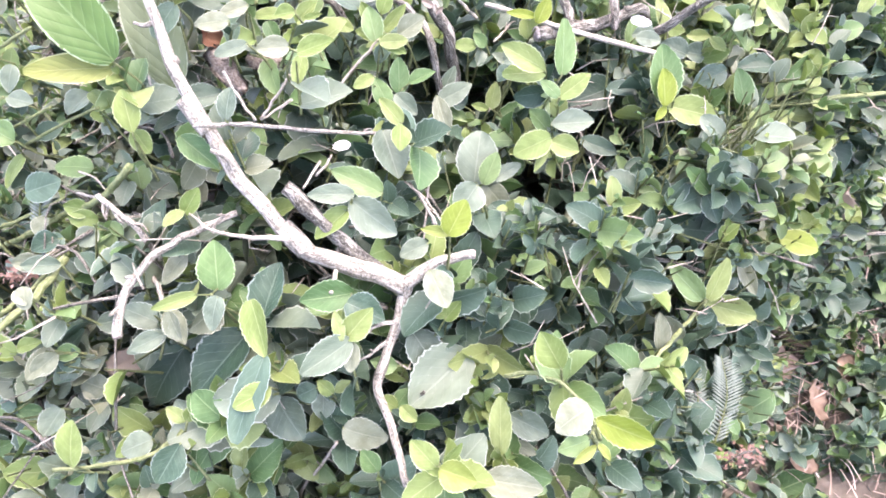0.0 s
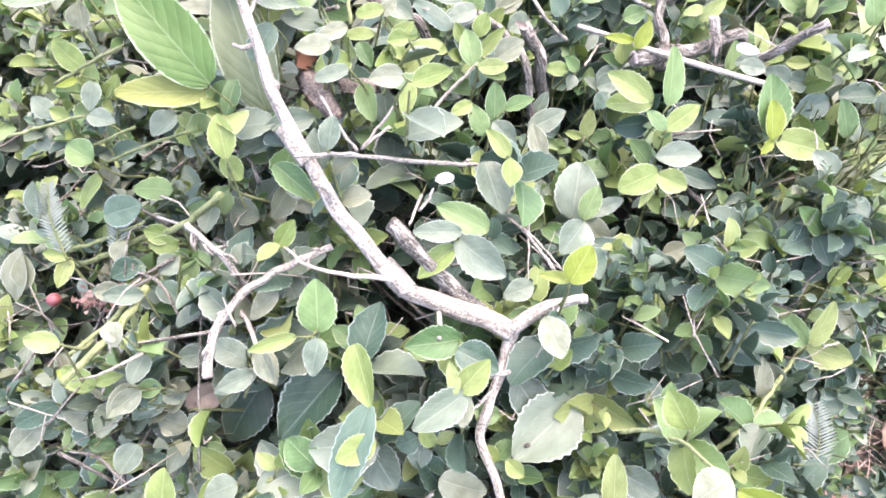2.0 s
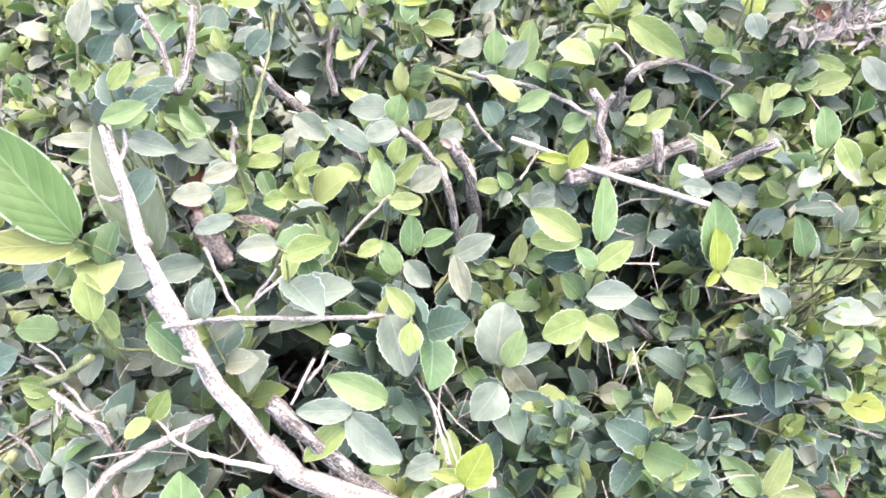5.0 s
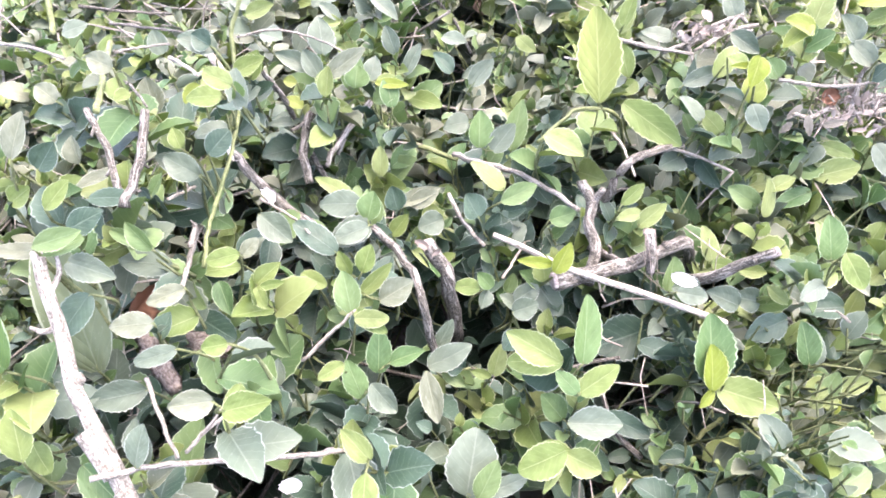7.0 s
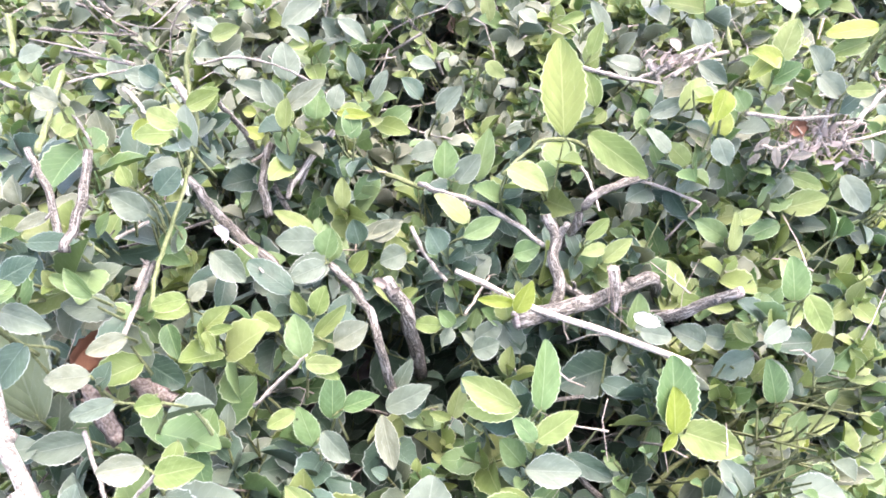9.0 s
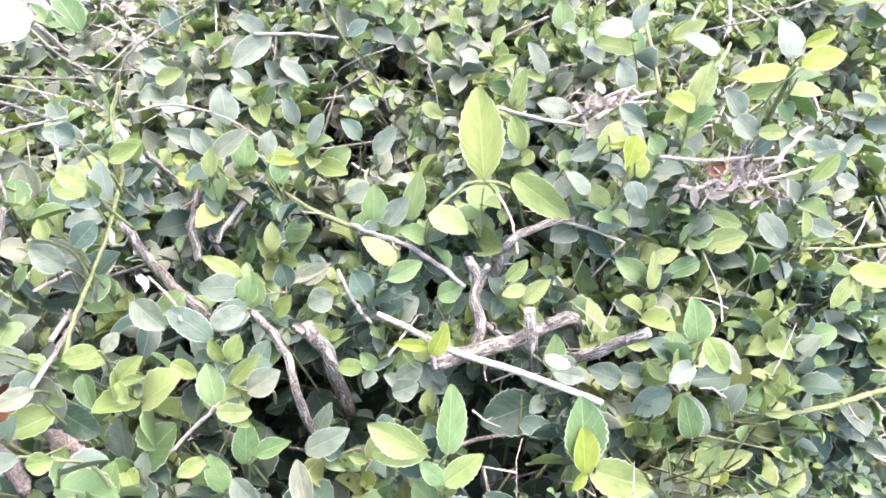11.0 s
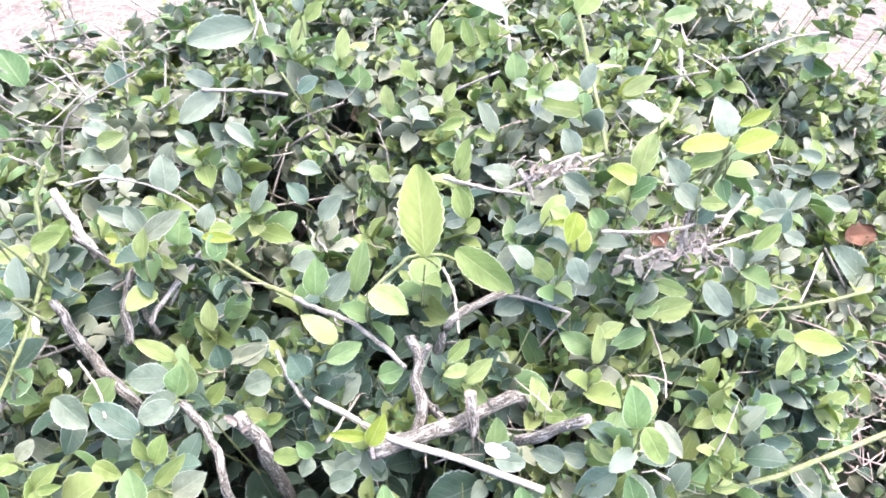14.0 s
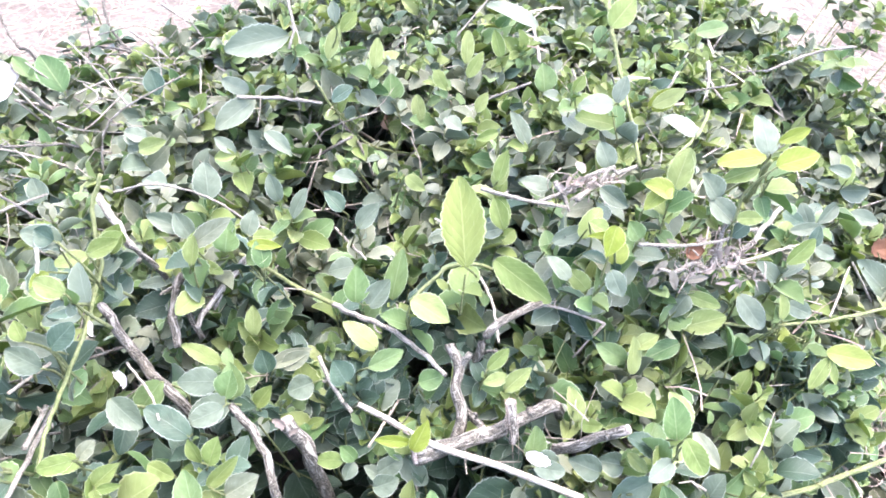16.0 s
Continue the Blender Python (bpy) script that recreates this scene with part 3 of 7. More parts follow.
branch("green", [(-0.379, 0.399, 0.503), (-0.350, 0.403, 0.510), (-0.321, 0.408, 0.517)], 0.0011, 0.0011, False)
branch("green", [(-0.325, 0.401, 0.493), (-0.280, 0.394, 0.519)], 0.0012, 0.0011, False)
branch("green", [(-0.320, 0.400, 0.478), (-0.267, 0.380, 0.516), (-0.226, 0.360, 0.545)], 0.0012, 0.0010, False)
branch("green", [(-0.268, 0.397, 0.581), (-0.302, 0.409, 0.559), (-0.341, 0.421, 0.533)], 0.0012, 0.0011, False)
branch("green", [(-0.264, 0.300, 0.463), (-0.279, 0.275, 0.457), (-0.298, 0.252, 0.454)], 0.0017, 0.0014, False)
branch("bark", [(-0.266, 0.352, 0.474), (-0.236, 0.334, 0.482), (-0.199, 0.301, 0.488)], 0.0011, 0.0012, False)
branch("pale", [(-0.027, 0.842, 0.413), (0.002, 0.761, 0.464), (0.028, 0.679, 0.521)], 0.0015, 0.0008, False)
branch("pale", [(0.086, 0.663, 0.583), (0.101, 0.640, 0.592)], 0.0007, 0.0007, False)
branch("dbark", [(-0.036, 0.971, 0.477), (-0.006, 0.936, 0.462), (0.013, 0.900, 0.444)], 0.0020, 0.0015, False)
branch("bark", [(0.218, 1.189, 0.498), (0.215, 1.071, 0.507)], 0.0028, 0.0021, False)
branch("pale", [(0.423, 0.657, 0.378), (0.473, 0.655, 0.324), (0.537, 0.644, 0.242)], 0.0009, 0.0008, False)
branch("pale", [(0.577, 0.841, 0.377), (0.499, 0.738, 0.423), (0.469, 0.700, 0.443)], 0.0011, 0.0009, False)
branch("bark", [(0.241, 0.640, 0.583), (0.283, 0.656, 0.569), (0.321, 0.673, 0.561), (0.350, 0.690, 0.559)], 0.0015, 0.0011, False)
branch("green", [(0.081, 0.390, 0.362), (0.126, 0.417, 0.371), (0.169, 0.434, 0.377), (0.202, 0.459, 0.393), (0.238, 0.483, 0.407), (0.289, 0.511, 0.423), (0.372, 0.524, 0.427), (0.432, 0.550, 0.412), (0.503, 0.583, 0.392), (0.580, 0.618, 0.374)], 0.0016, 0.0024, False)
branch("bark", [(-0.023, 0.260, 0.483), (-0.042, 0.266, 0.489), (-0.066, 0.271, 0.493), (-0.086, 0.276, 0.499), (-0.097, 0.283, 0.504), (-0.110, 0.295, 0.515), (-0.128, 0.311, 0.529), (-0.140, 0.324, 0.540), (-0.149, 0.336, 0.550), (-0.161, 0.351, 0.563), (-0.170, 0.367, 0.577), (-0.179, 0.382, 0.590), (-0.185, 0.397, 0.603), (-0.193, 0.413, 0.616)], 0.0064, 0.0030, False)
branch("bark", [(-0.101, 0.287, 0.508), (-0.095, 0.281, 0.503), (-0.086, 0.275, 0.497)], 0.0070, 0.0064, False)
branch("bark", [(-0.147, 0.332, 0.547), (-0.154, 0.339, 0.553), (-0.161, 0.348, 0.561)], 0.0050, 0.0067, False)
branch("bark", [(-0.024, 0.260, 0.484), (-0.009, 0.269, 0.491), (0.002, 0.273, 0.494), (0.019, 0.276, 0.496)], 0.0047, 0.0030, False, cut=True)
branch("dbark", [(-0.096, 0.298, 0.534), (-0.080, 0.290, 0.517), (-0.063, 0.282, 0.500), (-0.042, 0.272, 0.484), (-0.024, 0.262, 0.482)], 0.0047, 0.0052, False)
branch("green", [(-0.092, 0.712, 0.491), (-0.063, 0.696, 0.489), (-0.031, 0.676, 0.485), (0.006, 0.657, 0.485)], 0.0019, 0.0023, False)
branch("bark", [(0.003, 0.645, 0.500), (0.032, 0.624, 0.507), (0.052, 0.610, 0.513), (0.080, 0.582, 0.518), (0.097, 0.560, 0.521)], 0.0023, 0.0018, False)
branch("dbark", [(-0.009, 0.512, 0.530), (-0.000, 0.507, 0.514), (0.006, 0.502, 0.499)], 0.0048, 0.0052, True, cut=True)
branch("dbark", [(0.100, 0.583, 0.529), (0.106, 0.571, 0.522), (0.105, 0.555, 0.513), (0.110, 0.540, 0.504), (0.104, 0.516, 0.490)], 0.0036, 0.0048, False)
branch("dbark", [(0.107, 0.567, 0.519), (0.115, 0.572, 0.532)], 0.0032, 0.0024, False)
branch("dbark", [(0.111, 0.557, 0.486), (0.125, 0.528, 0.502)], 0.0033, 0.0027, False, cut=True)
branch("dbark", [(0.077, 0.500, 0.510), (0.107, 0.513, 0.506), (0.137, 0.527, 0.503), (0.176, 0.548, 0.504)], 0.0060, 0.0042, True, cut=True)
branch("dbark", [(0.168, 0.522, 0.492), (0.182, 0.513, 0.505), (0.198, 0.509, 0.523), (0.216, 0.505, 0.542)], 0.0040, 0.0034, False, cut=True)
branch("bark", [(-0.149, 0.962, 0.506), (-0.091, 0.950, 0.513), (-0.046, 0.938, 0.516)], 0.0022, 0.0017, False)
branch("bark", [(0.124, 0.717, 0.572), (0.161, 0.711, 0.566), (0.197, 0.707, 0.563)], 0.0019, 0.0013, False)
branch("bark", [(0.196, 0.732, 0.553), (0.217, 0.747, 0.558), (0.244, 0.767, 0.565)], 0.0020, 0.0014, False)
branch("pale", [(0.125, 0.654, 0.529), (0.133, 0.619, 0.535), (0.135, 0.574, 0.543)], 0.0013, 0.0008, False)
branch("bark", [(-0.004, 0.268, 0.532), (-0.012, 0.303, 0.515), (-0.023, 0.338, 0.498)], 0.0011, 0.0008, False)
branch("bark", [(-0.010, 0.345, 0.490), (-0.013, 0.292, 0.487)], 0.0008, 0.0005, False)
branch("pale", [(-0.080, 0.330, 0.525), (-0.085, 0.297, 0.534)], 0.0010, 0.0007, False)
branch("pale", [(-0.103, 0.379, 0.537), (-0.118, 0.355, 0.540)], 0.0010, 0.0007, False)
branch("bark", [(-0.199, 0.622, 0.471), (-0.167, 0.509, 0.527), (-0.134, 0.424, 0.581)], 0.0024, 0.0013, False)
branch("pale", [(-0.080, 0.427, 0.511), (-0.060, 0.437, 0.530), (-0.046, 0.443, 0.543)], 0.0012, 0.0009, False)
branch("bark", [(-0.145, 0.380, 0.559), (-0.132, 0.360, 0.553), (-0.119, 0.342, 0.549)], 0.0012, 0.0010, False)
branch("pale", [(-0.117, 0.347, 0.546), (-0.107, 0.351, 0.558), (-0.095, 0.357, 0.573)], 0.0010, 0.0008, False)
branch("bark", [(-0.080, 0.313, 0.529), (-0.075, 0.327, 0.526), (-0.073, 0.335, 0.526)], 0.0010, 0.0008, False)
branch("pale", [(-0.140, 0.570, 0.511), (-0.103, 0.527, 0.535), (-0.083, 0.496, 0.552)], 0.0011, 0.0007, False)
branch("bark", [(0.002, 0.578, 0.516), (0.016, 0.555, 0.506), (0.030, 0.540, 0.500)], 0.0017, 0.0014, False)
branch("pale", [(0.044, 0.517, 0.492), (0.055, 0.547, 0.483), (0.062, 0.566, 0.479)], 0.0011, 0.0009, False)
branch("green", [(-0.246, 0.630, 0.604), (-0.219, 0.561, 0.618), (-0.194, 0.505, 0.634)], 0.0020, 0.0019, False)
branch("green", [(-0.414, 0.832, 0.537), (-0.408, 0.813, 0.522), (-0.402, 0.798, 0.511)], 0.0028, 0.0028, False)
branch("green", [(-0.144, 0.633, 0.639), (-0.151, 0.619, 0.619), (-0.148, 0.600, 0.591), (-0.153, 0.583, 0.568)], 0.0015, 0.0016, False)
branch("dbark", [(-0.104, 0.622, 0.554), (-0.110, 0.602, 0.537), (-0.103, 0.580, 0.519)], 0.0034, 0.0034, False)
branch("bark", [(-0.065, 0.658, 0.540), (-0.085, 0.616, 0.532), (-0.091, 0.592, 0.527)], 0.0027, 0.0021, False)
branch("dbark", [(-0.356, 0.784, 0.550), (-0.333, 0.819, 0.527), (-0.304, 0.857, 0.505)], 0.0016, 0.0012, False)
branch("dbark", [(-0.265, 0.671, 0.596), (-0.215, 0.629, 0.617), (-0.169, 0.587, 0.638)], 0.0013, 0.0007, False)
branch("bark", [(-0.379, 0.692, 0.563), (-0.326, 0.658, 0.580), (-0.282, 0.624, 0.593)], 0.0014, 0.0012, False)
branch("bark", [(-0.238, 0.618, 0.603), (-0.242, 0.661, 0.582), (-0.242, 0.708, 0.558)], 0.0012, 0.0010, False)
branch("pale", [(-0.201, 0.621, 0.598), (-0.167, 0.572, 0.622), (-0.144, 0.536, 0.640)], 0.0016, 0.0010, False)
branch("dbark", [(-0.211, 0.570, 0.615), (-0.188, 0.541, 0.623), (-0.170, 0.516, 0.630)], 0.0011, 0.0007, False)
branch("pale", [(-0.166, 0.495, 0.578), (-0.170, 0.526, 0.557), (-0.172, 0.541, 0.547)], 0.0010, 0.0012, False)
branch("bark", [(-0.144, 0.462, 0.572), (-0.172, 0.535, 0.526), (-0.189, 0.593, 0.495)], 0.0016, 0.0018, False)
branch("bark", [(-0.225, 0.314, 0.511), (-0.213, 0.308, 0.498), (-0.200, 0.302, 0.485), (-0.191, 0.292, 0.470)], 0.0021, 0.0025, False)
branch("bark", [(-0.134, 0.305, 0.503), (-0.147, 0.299, 0.501), (-0.161, 0.291, 0.500), (-0.172, 0.283, 0.497), (-0.182, 0.276, 0.496), (-0.192, 0.264, 0.490), (-0.198, 0.254, 0.485), (-0.200, 0.242, 0.480), (-0.200, 0.230, 0.473)], 0.0021, 0.0029, False, cut=True)
branch("bark", [(-0.197, 0.286, 0.464), (-0.183, 0.264, 0.474), (-0.172, 0.244, 0.485)], 0.0020, 0.0013, False)
branch("green", [(-0.284, 0.223, 0.470), (-0.277, 0.242, 0.468), (-0.268, 0.261, 0.467), (-0.263, 0.280, 0.466), (-0.260, 0.299, 0.464)], 0.0022, 0.0029, False)
branch("green", [(-0.357, 0.360, 0.405), (-0.323, 0.352, 0.428), (-0.286, 0.348, 0.453), (-0.251, 0.340, 0.475), (-0.224, 0.335, 0.499), (-0.204, 0.328, 0.523)], 0.0022, 0.0024, False)
branch("dbark", [(0.286, 0.657, 0.528), (0.318, 0.675, 0.526), (0.347, 0.694, 0.525), (0.372, 0.713, 0.524)], 0.0029, 0.0024, False, cut=True)
branch("bark", [(0.368, 0.711, 0.521), (0.387, 0.731, 0.529), (0.403, 0.748, 0.534), (0.417, 0.760, 0.532)], 0.0023, 0.0020, False, cut=True)
branch("pale", [(0.313, 0.663, 0.535), (0.300, 0.664, 0.543), (0.285, 0.656, 0.541), (0.268, 0.653, 0.545)], 0.0021, 0.0013, False)
branch("bark", [(0.315, 0.664, 0.536), (0.322, 0.674, 0.548), (0.324, 0.684, 0.560), (0.330, 0.692, 0.569)], 0.0023, 0.0014, False)
branch("pale", [(0.324, 0.666, 0.539), (0.358, 0.681, 0.534), (0.390, 0.698, 0.531), (0.416, 0.712, 0.525)], 0.0014, 0.0010, False)
branch("bark", [(0.336, 0.671, 0.545), (0.356, 0.680, 0.522), (0.383, 0.692, 0.502)], 0.0023, 0.0020, False, cut=True)
branch("bark", [(0.178, 0.727, 0.552), (0.197, 0.732, 0.560), (0.218, 0.740, 0.571), (0.242, 0.745, 0.579)], 0.0017, 0.0016, False)
branch("bark", [(0.191, 0.739, 0.565), (0.198, 0.730, 0.556), (0.204, 0.721, 0.546)], 0.0024, 0.0019, False)
branch("pale", [(0.204, 0.728, 0.554), (0.228, 0.736, 0.566), (0.250, 0.736, 0.570)], 0.0014, 0.0010, False)
branch("bark", [(0.228, 0.734, 0.567), (0.237, 0.743, 0.577), (0.245, 0.740, 0.574)], 0.0019, 0.0014, False)
branch("pale", [(0.446, 0.702, 0.359), (0.453, 0.643, 0.373), (0.455, 0.580, 0.383), (0.442, 0.536, 0.411)], 0.0017, 0.0014, False)
branch("pale", [(0.415, 1.108, 0.510), (0.403, 1.089, 0.490), (0.388, 1.071, 0.470)], 0.0022, 0.0015, False)
branch("pale", [(0.443, 1.101, 0.501), (0.445, 1.084, 0.483), (0.442, 1.067, 0.465)], 0.0026, 0.0015, False)
branch("pale", [(0.446, 1.083, 0.482), (0.454, 1.074, 0.473), (0.464, 1.066, 0.465)], 0.0015, 0.0011, False)
branch("bark", [(-0.231, 0.758, 0.518), (-0.203, 0.726, 0.503), (-0.177, 0.698, 0.492)], 0.0036, 0.0039, False)
branch("bark", [(0.097, 0.918, 0.429), (0.098, 0.933, 0.444), (0.103, 0.944, 0.457), (0.109, 0.953, 0.466)], 0.0052, 0.0036, False, cut=True)

sprout((0.275, 0.658, 0.550), [("w", (0.275, 0.658, 0.550), (0.263, 0.650, 0.542), 0.0060)])
sprout((0.279, 0.653, 0.545), [("w", (0.279, 0.653, 0.545), (0.282, 0.641, 0.533), 0.0065)])
sprout((0.288, 0.651, 0.544), [("w", (0.288, 0.651, 0.544), (0.299, 0.644, 0.536), 0.0060)])
sprout((0.268, 0.649, 0.540), [("w", (0.268, 0.649, 0.540), (0.259, 0.643, 0.534), 0.0055)])
sprout((0.290, 0.647, 0.539), [("w", (0.290, 0.647, 0.539), (0.308, 0.649, 0.542), 0.0060)])
sprout((0.283, 0.665, 0.558), [("w", (0.283, 0.665, 0.558), (0.274, 0.670, 0.563), 0.0060)])
sprout((-0.199, 0.340, 0.541), [("y", (-0.199, 0.340, 0.541), (-0.204, 0.357, 0.562), 0.016)])
sprout((-0.207, 0.356, 0.529), [("y", (-0.207, 0.356, 0.529), (-0.196, 0.343, 0.522), 0.014)])
sprout((-0.171, 0.342, 0.536), [("m", (-0.171, 0.342, 0.536), (-0.143, 0.323, 0.527), 0.016)])
sprout((-0.202, 0.369, 0.457), [("o", (-0.202, 0.369, 0.457), (-0.233, 0.370, 0.466), 0.021)])
sprout((-0.165, 0.299, 0.509), [("y", (-0.167, 0.300, 0.506), (-0.156, 0.311, 0.520), 0.012), ("y", (-0.164, 0.298, 0.512), (-0.176, 0.288, 0.509), 0.010)])
sprout((-0.134, 0.333, 0.557), [("o", (-0.134, 0.333, 0.557), (-0.132, 0.346, 0.572), 0.014)])
sprout((-0.319, 0.390, 0.490), [("m", (-0.319, 0.390, 0.490), (-0.338, 0.395, 0.500), 0.021)])
sprout((-0.321, 0.393, 0.474), [("y", (-0.321, 0.393, 0.474), (-0.335, 0.371, 0.463), 0.016)])
sprout((-0.265, 0.381, 0.471), [("m", (-0.265, 0.381, 0.471), (-0.292, 0.380, 0.478), 0.019)])
sprout((-0.302, 0.350, 0.476), [("d", (-0.302, 0.350, 0.476), (-0.277, 0.353, 0.485), 0.022)])
sprout((-0.251, 0.337, 0.466), [("y", (-0.254, 0.340, 0.468), (-0.273, 0.339, 0.473), 0.014), ("y", (-0.249, 0.335, 0.464), (-0.269, 0.333, 0.468), 0.014)])
sprout((-0.086, 0.342, 0.601), [("y", (-0.084, 0.340, 0.600), (-0.062, 0.343, 0.607), 0.013), ("p", (-0.089, 0.344, 0.602), (-0.107, 0.339, 0.602), 0.013)])
sprout((-0.087, 0.365, 0.582), [("y", (-0.087, 0.365, 0.582), (-0.090, 0.346, 0.571), 0.010)])
sprout((-0.047, 0.439, 0.544), [("m", (-0.049, 0.442, 0.540), (-0.055, 0.458, 0.560), 0.016), ("y", (-0.046, 0.435, 0.545), (-0.026, 0.433, 0.548), 0.011), ("y", (-0.046, 0.440, 0.546), (-0.027, 0.429, 0.540), 0.011)])
sprout((-0.040, 0.457, 0.538), [("p", (-0.034, 0.454, 0.538), (-0.014, 0.461, 0.550), 0.017), ("y", (-0.046, 0.460, 0.537), (-0.028, 0.472, 0.554), 0.010)])
sprout((-0.030, 0.424, 0.513), [("m", (-0.026, 0.425, 0.516), (-0.006, 0.430, 0.525), 0.012), ("m", (-0.033, 0.422, 0.509), (-0.033, 0.439, 0.530), 0.016)])
sprout((-0.001, 0.452, 0.477), [("o", (-0.005, 0.447, 0.481), (0.023, 0.454, 0.494), 0.017), ("o", (-0.001, 0.460, 0.480), (0.010, 0.473, 0.498), 0.011), ("m", (0.004, 0.451, 0.472), (0.021, 0.442, 0.467), 0.010)])
sprout((-0.027, 0.346, 0.544), [("y", (-0.027, 0.351, 0.539), (-0.042, 0.360, 0.552), 0.012), ("y", (-0.027, 0.340, 0.548), (-0.027, 0.325, 0.539), 0.013)])
sprout((-0.041, 0.362, 0.524), [("o", (-0.041, 0.362, 0.524), (-0.029, 0.332, 0.507), 0.025)])
sprout((-0.039, 0.311, 0.516), [("m", (-0.039, 0.311, 0.516), (-0.071, 0.316, 0.529), 0.018)])
sprout((-0.057, 0.298, 0.521), [("o", (-0.055, 0.299, 0.527), (-0.083, 0.295, 0.530), 0.013), ("o", (-0.058, 0.300, 0.520), (-0.029, 0.279, 0.511), 0.023), ("y", (-0.059, 0.296, 0.517), (-0.079, 0.278, 0.508), 0.014)])
sprout((0.029, 0.365, 0.471), [("o", (0.023, 0.366, 0.469), (0.028, 0.391, 0.499), 0.031), ("m", (0.030, 0.363, 0.472), (0.040, 0.378, 0.490), 0.015), ("p", (0.031, 0.366, 0.470), (0.047, 0.348, 0.460), 0.019), ("o", (0.034, 0.366, 0.473), (0.057, 0.372, 0.484), 0.011)])
sprout((0.023, 0.331, 0.503), [("o", (0.023, 0.331, 0.503), (0.010, 0.312, 0.493), 0.022)])
sprout((0.004, 0.260, 0.533), [("b", (0.003, 0.257, 0.536), (0.013, 0.269, 0.552), 0.017), ("b", (0.005, 0.263, 0.530), (-0.013, 0.263, 0.534), 0.007)])
sprout((0.037, 0.445, 0.477), [("y", (0.038, 0.445, 0.476), (0.043, 0.458, 0.493), 0.013), ("y", (0.037, 0.444, 0.477), (0.023, 0.445, 0.481), 0.007)])
sprout((0.075, 0.423, 0.529), [("y", (0.074, 0.420, 0.532), (0.042, 0.428, 0.548), 0.018), ("y", (0.076, 0.425, 0.526), (0.044, 0.421, 0.529), 0.017)])
sprout((0.088, 0.425, 0.524), [("m", (0.088, 0.425, 0.524), (0.090, 0.451, 0.555), 0.020)])
sprout((0.078, 0.381, 0.499), [("y", (0.078, 0.381, 0.502), (0.052, 0.368, 0.498), 0.020), ("y", (0.078, 0.381, 0.498), (0.098, 0.372, 0.496), 0.017), ("y", (0.078, 0.381, 0.497), (0.066, 0.361, 0.487), 0.007)])
sprout((0.081, 0.412, 0.482), [("m", (0.081, 0.412, 0.482), (0.067, 0.421, 0.495), 0.017)])
sprout((0.081, 0.401, 0.497), [("o", (0.081, 0.401, 0.497), (0.112, 0.399, 0.502), 0.019)])
sprout((0.086, 0.410, 0.515), [("y", (0.086, 0.411, 0.514), (0.108, 0.420, 0.529), 0.015), ("m", (0.085, 0.410, 0.515), (0.073, 0.418, 0.526), 0.011)])
sprout((0.113, 0.433, 0.455), [("d", (0.113, 0.433, 0.455), (0.143, 0.420, 0.451), 0.015)])
sprout((0.178, 0.439, 0.485), [("m", (0.176, 0.439, 0.486), (0.172, 0.468, 0.522), 0.029), ("b", (0.175, 0.434, 0.488), (0.173, 0.453, 0.510), 0.019), ("y", (0.179, 0.438, 0.485), (0.216, 0.426, 0.484), 0.024), ("b", (0.177, 0.436, 0.487), (0.167, 0.425, 0.481), 0.007)])
sprout((0.182, 0.475, 0.432), [("m", (0.182, 0.475, 0.432), (0.178, 0.451, 0.419), 0.013)])
sprout((0.269, 0.463, 0.443), [("p", (0.267, 0.461, 0.443), (0.248, 0.438, 0.430), 0.024), ("y", (0.275, 0.468, 0.440), (0.304, 0.472, 0.451), 0.014), ("m", (0.266, 0.458, 0.446), (0.274, 0.470, 0.463), 0.015)])
sprout((0.216, 0.464, 0.394), [("d", (0.216, 0.464, 0.394), (0.200, 0.484, 0.419), 0.014)])
sprout((0.211, 0.439, 0.419), [("o", (0.211, 0.439, 0.419), (0.196, 0.420, 0.409), 0.020)])
sprout((0.324, 0.521, 0.411), [("y", (0.324, 0.521, 0.411), (0.354, 0.514, 0.412), 0.017)])
sprout((0.393, 0.571, 0.323), [("y", (0.393, 0.571, 0.323), (0.425, 0.578, 0.338), 0.017)])
sprout((0.428, 0.631, 0.252), [("o", (0.428, 0.631, 0.252), (0.472, 0.603, 0.241), 0.025)])
sprout((0.220, 0.546, 0.479), [("y", (0.220, 0.546, 0.479), (0.240, 0.542, 0.481), 0.011)])
sprout((0.250, 0.510, 0.468), [("d", (0.250, 0.510, 0.468), (0.219, 0.495, 0.464), 0.021)])
sprout((0.141, 0.395, 0.385), [("m", (0.139, 0.393, 0.386), (0.148, 0.409, 0.405), 0.015), ("d", (0.148, 0.395, 0.378), (0.169, 0.381, 0.372), 0.013), ("m", (0.135, 0.398, 0.391), (0.151, 0.407, 0.404), 0.014)])
sprout((0.161, 0.387, 0.394), [("m", (0.155, 0.385, 0.392), (0.172, 0.397, 0.409), 0.017), ("y", (0.167, 0.386, 0.392), (0.188, 0.395, 0.407), 0.008), ("m", (0.161, 0.391, 0.398), (0.170, 0.397, 0.407), 0.014)])
sprout((0.204, 0.410, 0.371), [("y", (0.204, 0.410, 0.372), (0.224, 0.397, 0.366), 0.012), ("y", (0.205, 0.409, 0.371), (0.224, 0.397, 0.366), 0.011)])
sprout((0.315, 0.422, 0.344), [("b", (0.315, 0.422, 0.344), (0.350, 0.410, 0.343), 0.024)])
sprout((0.290, 0.469, 0.410), [("b", (0.290, 0.469, 0.410), (0.297, 0.478, 0.421), 0.013)])
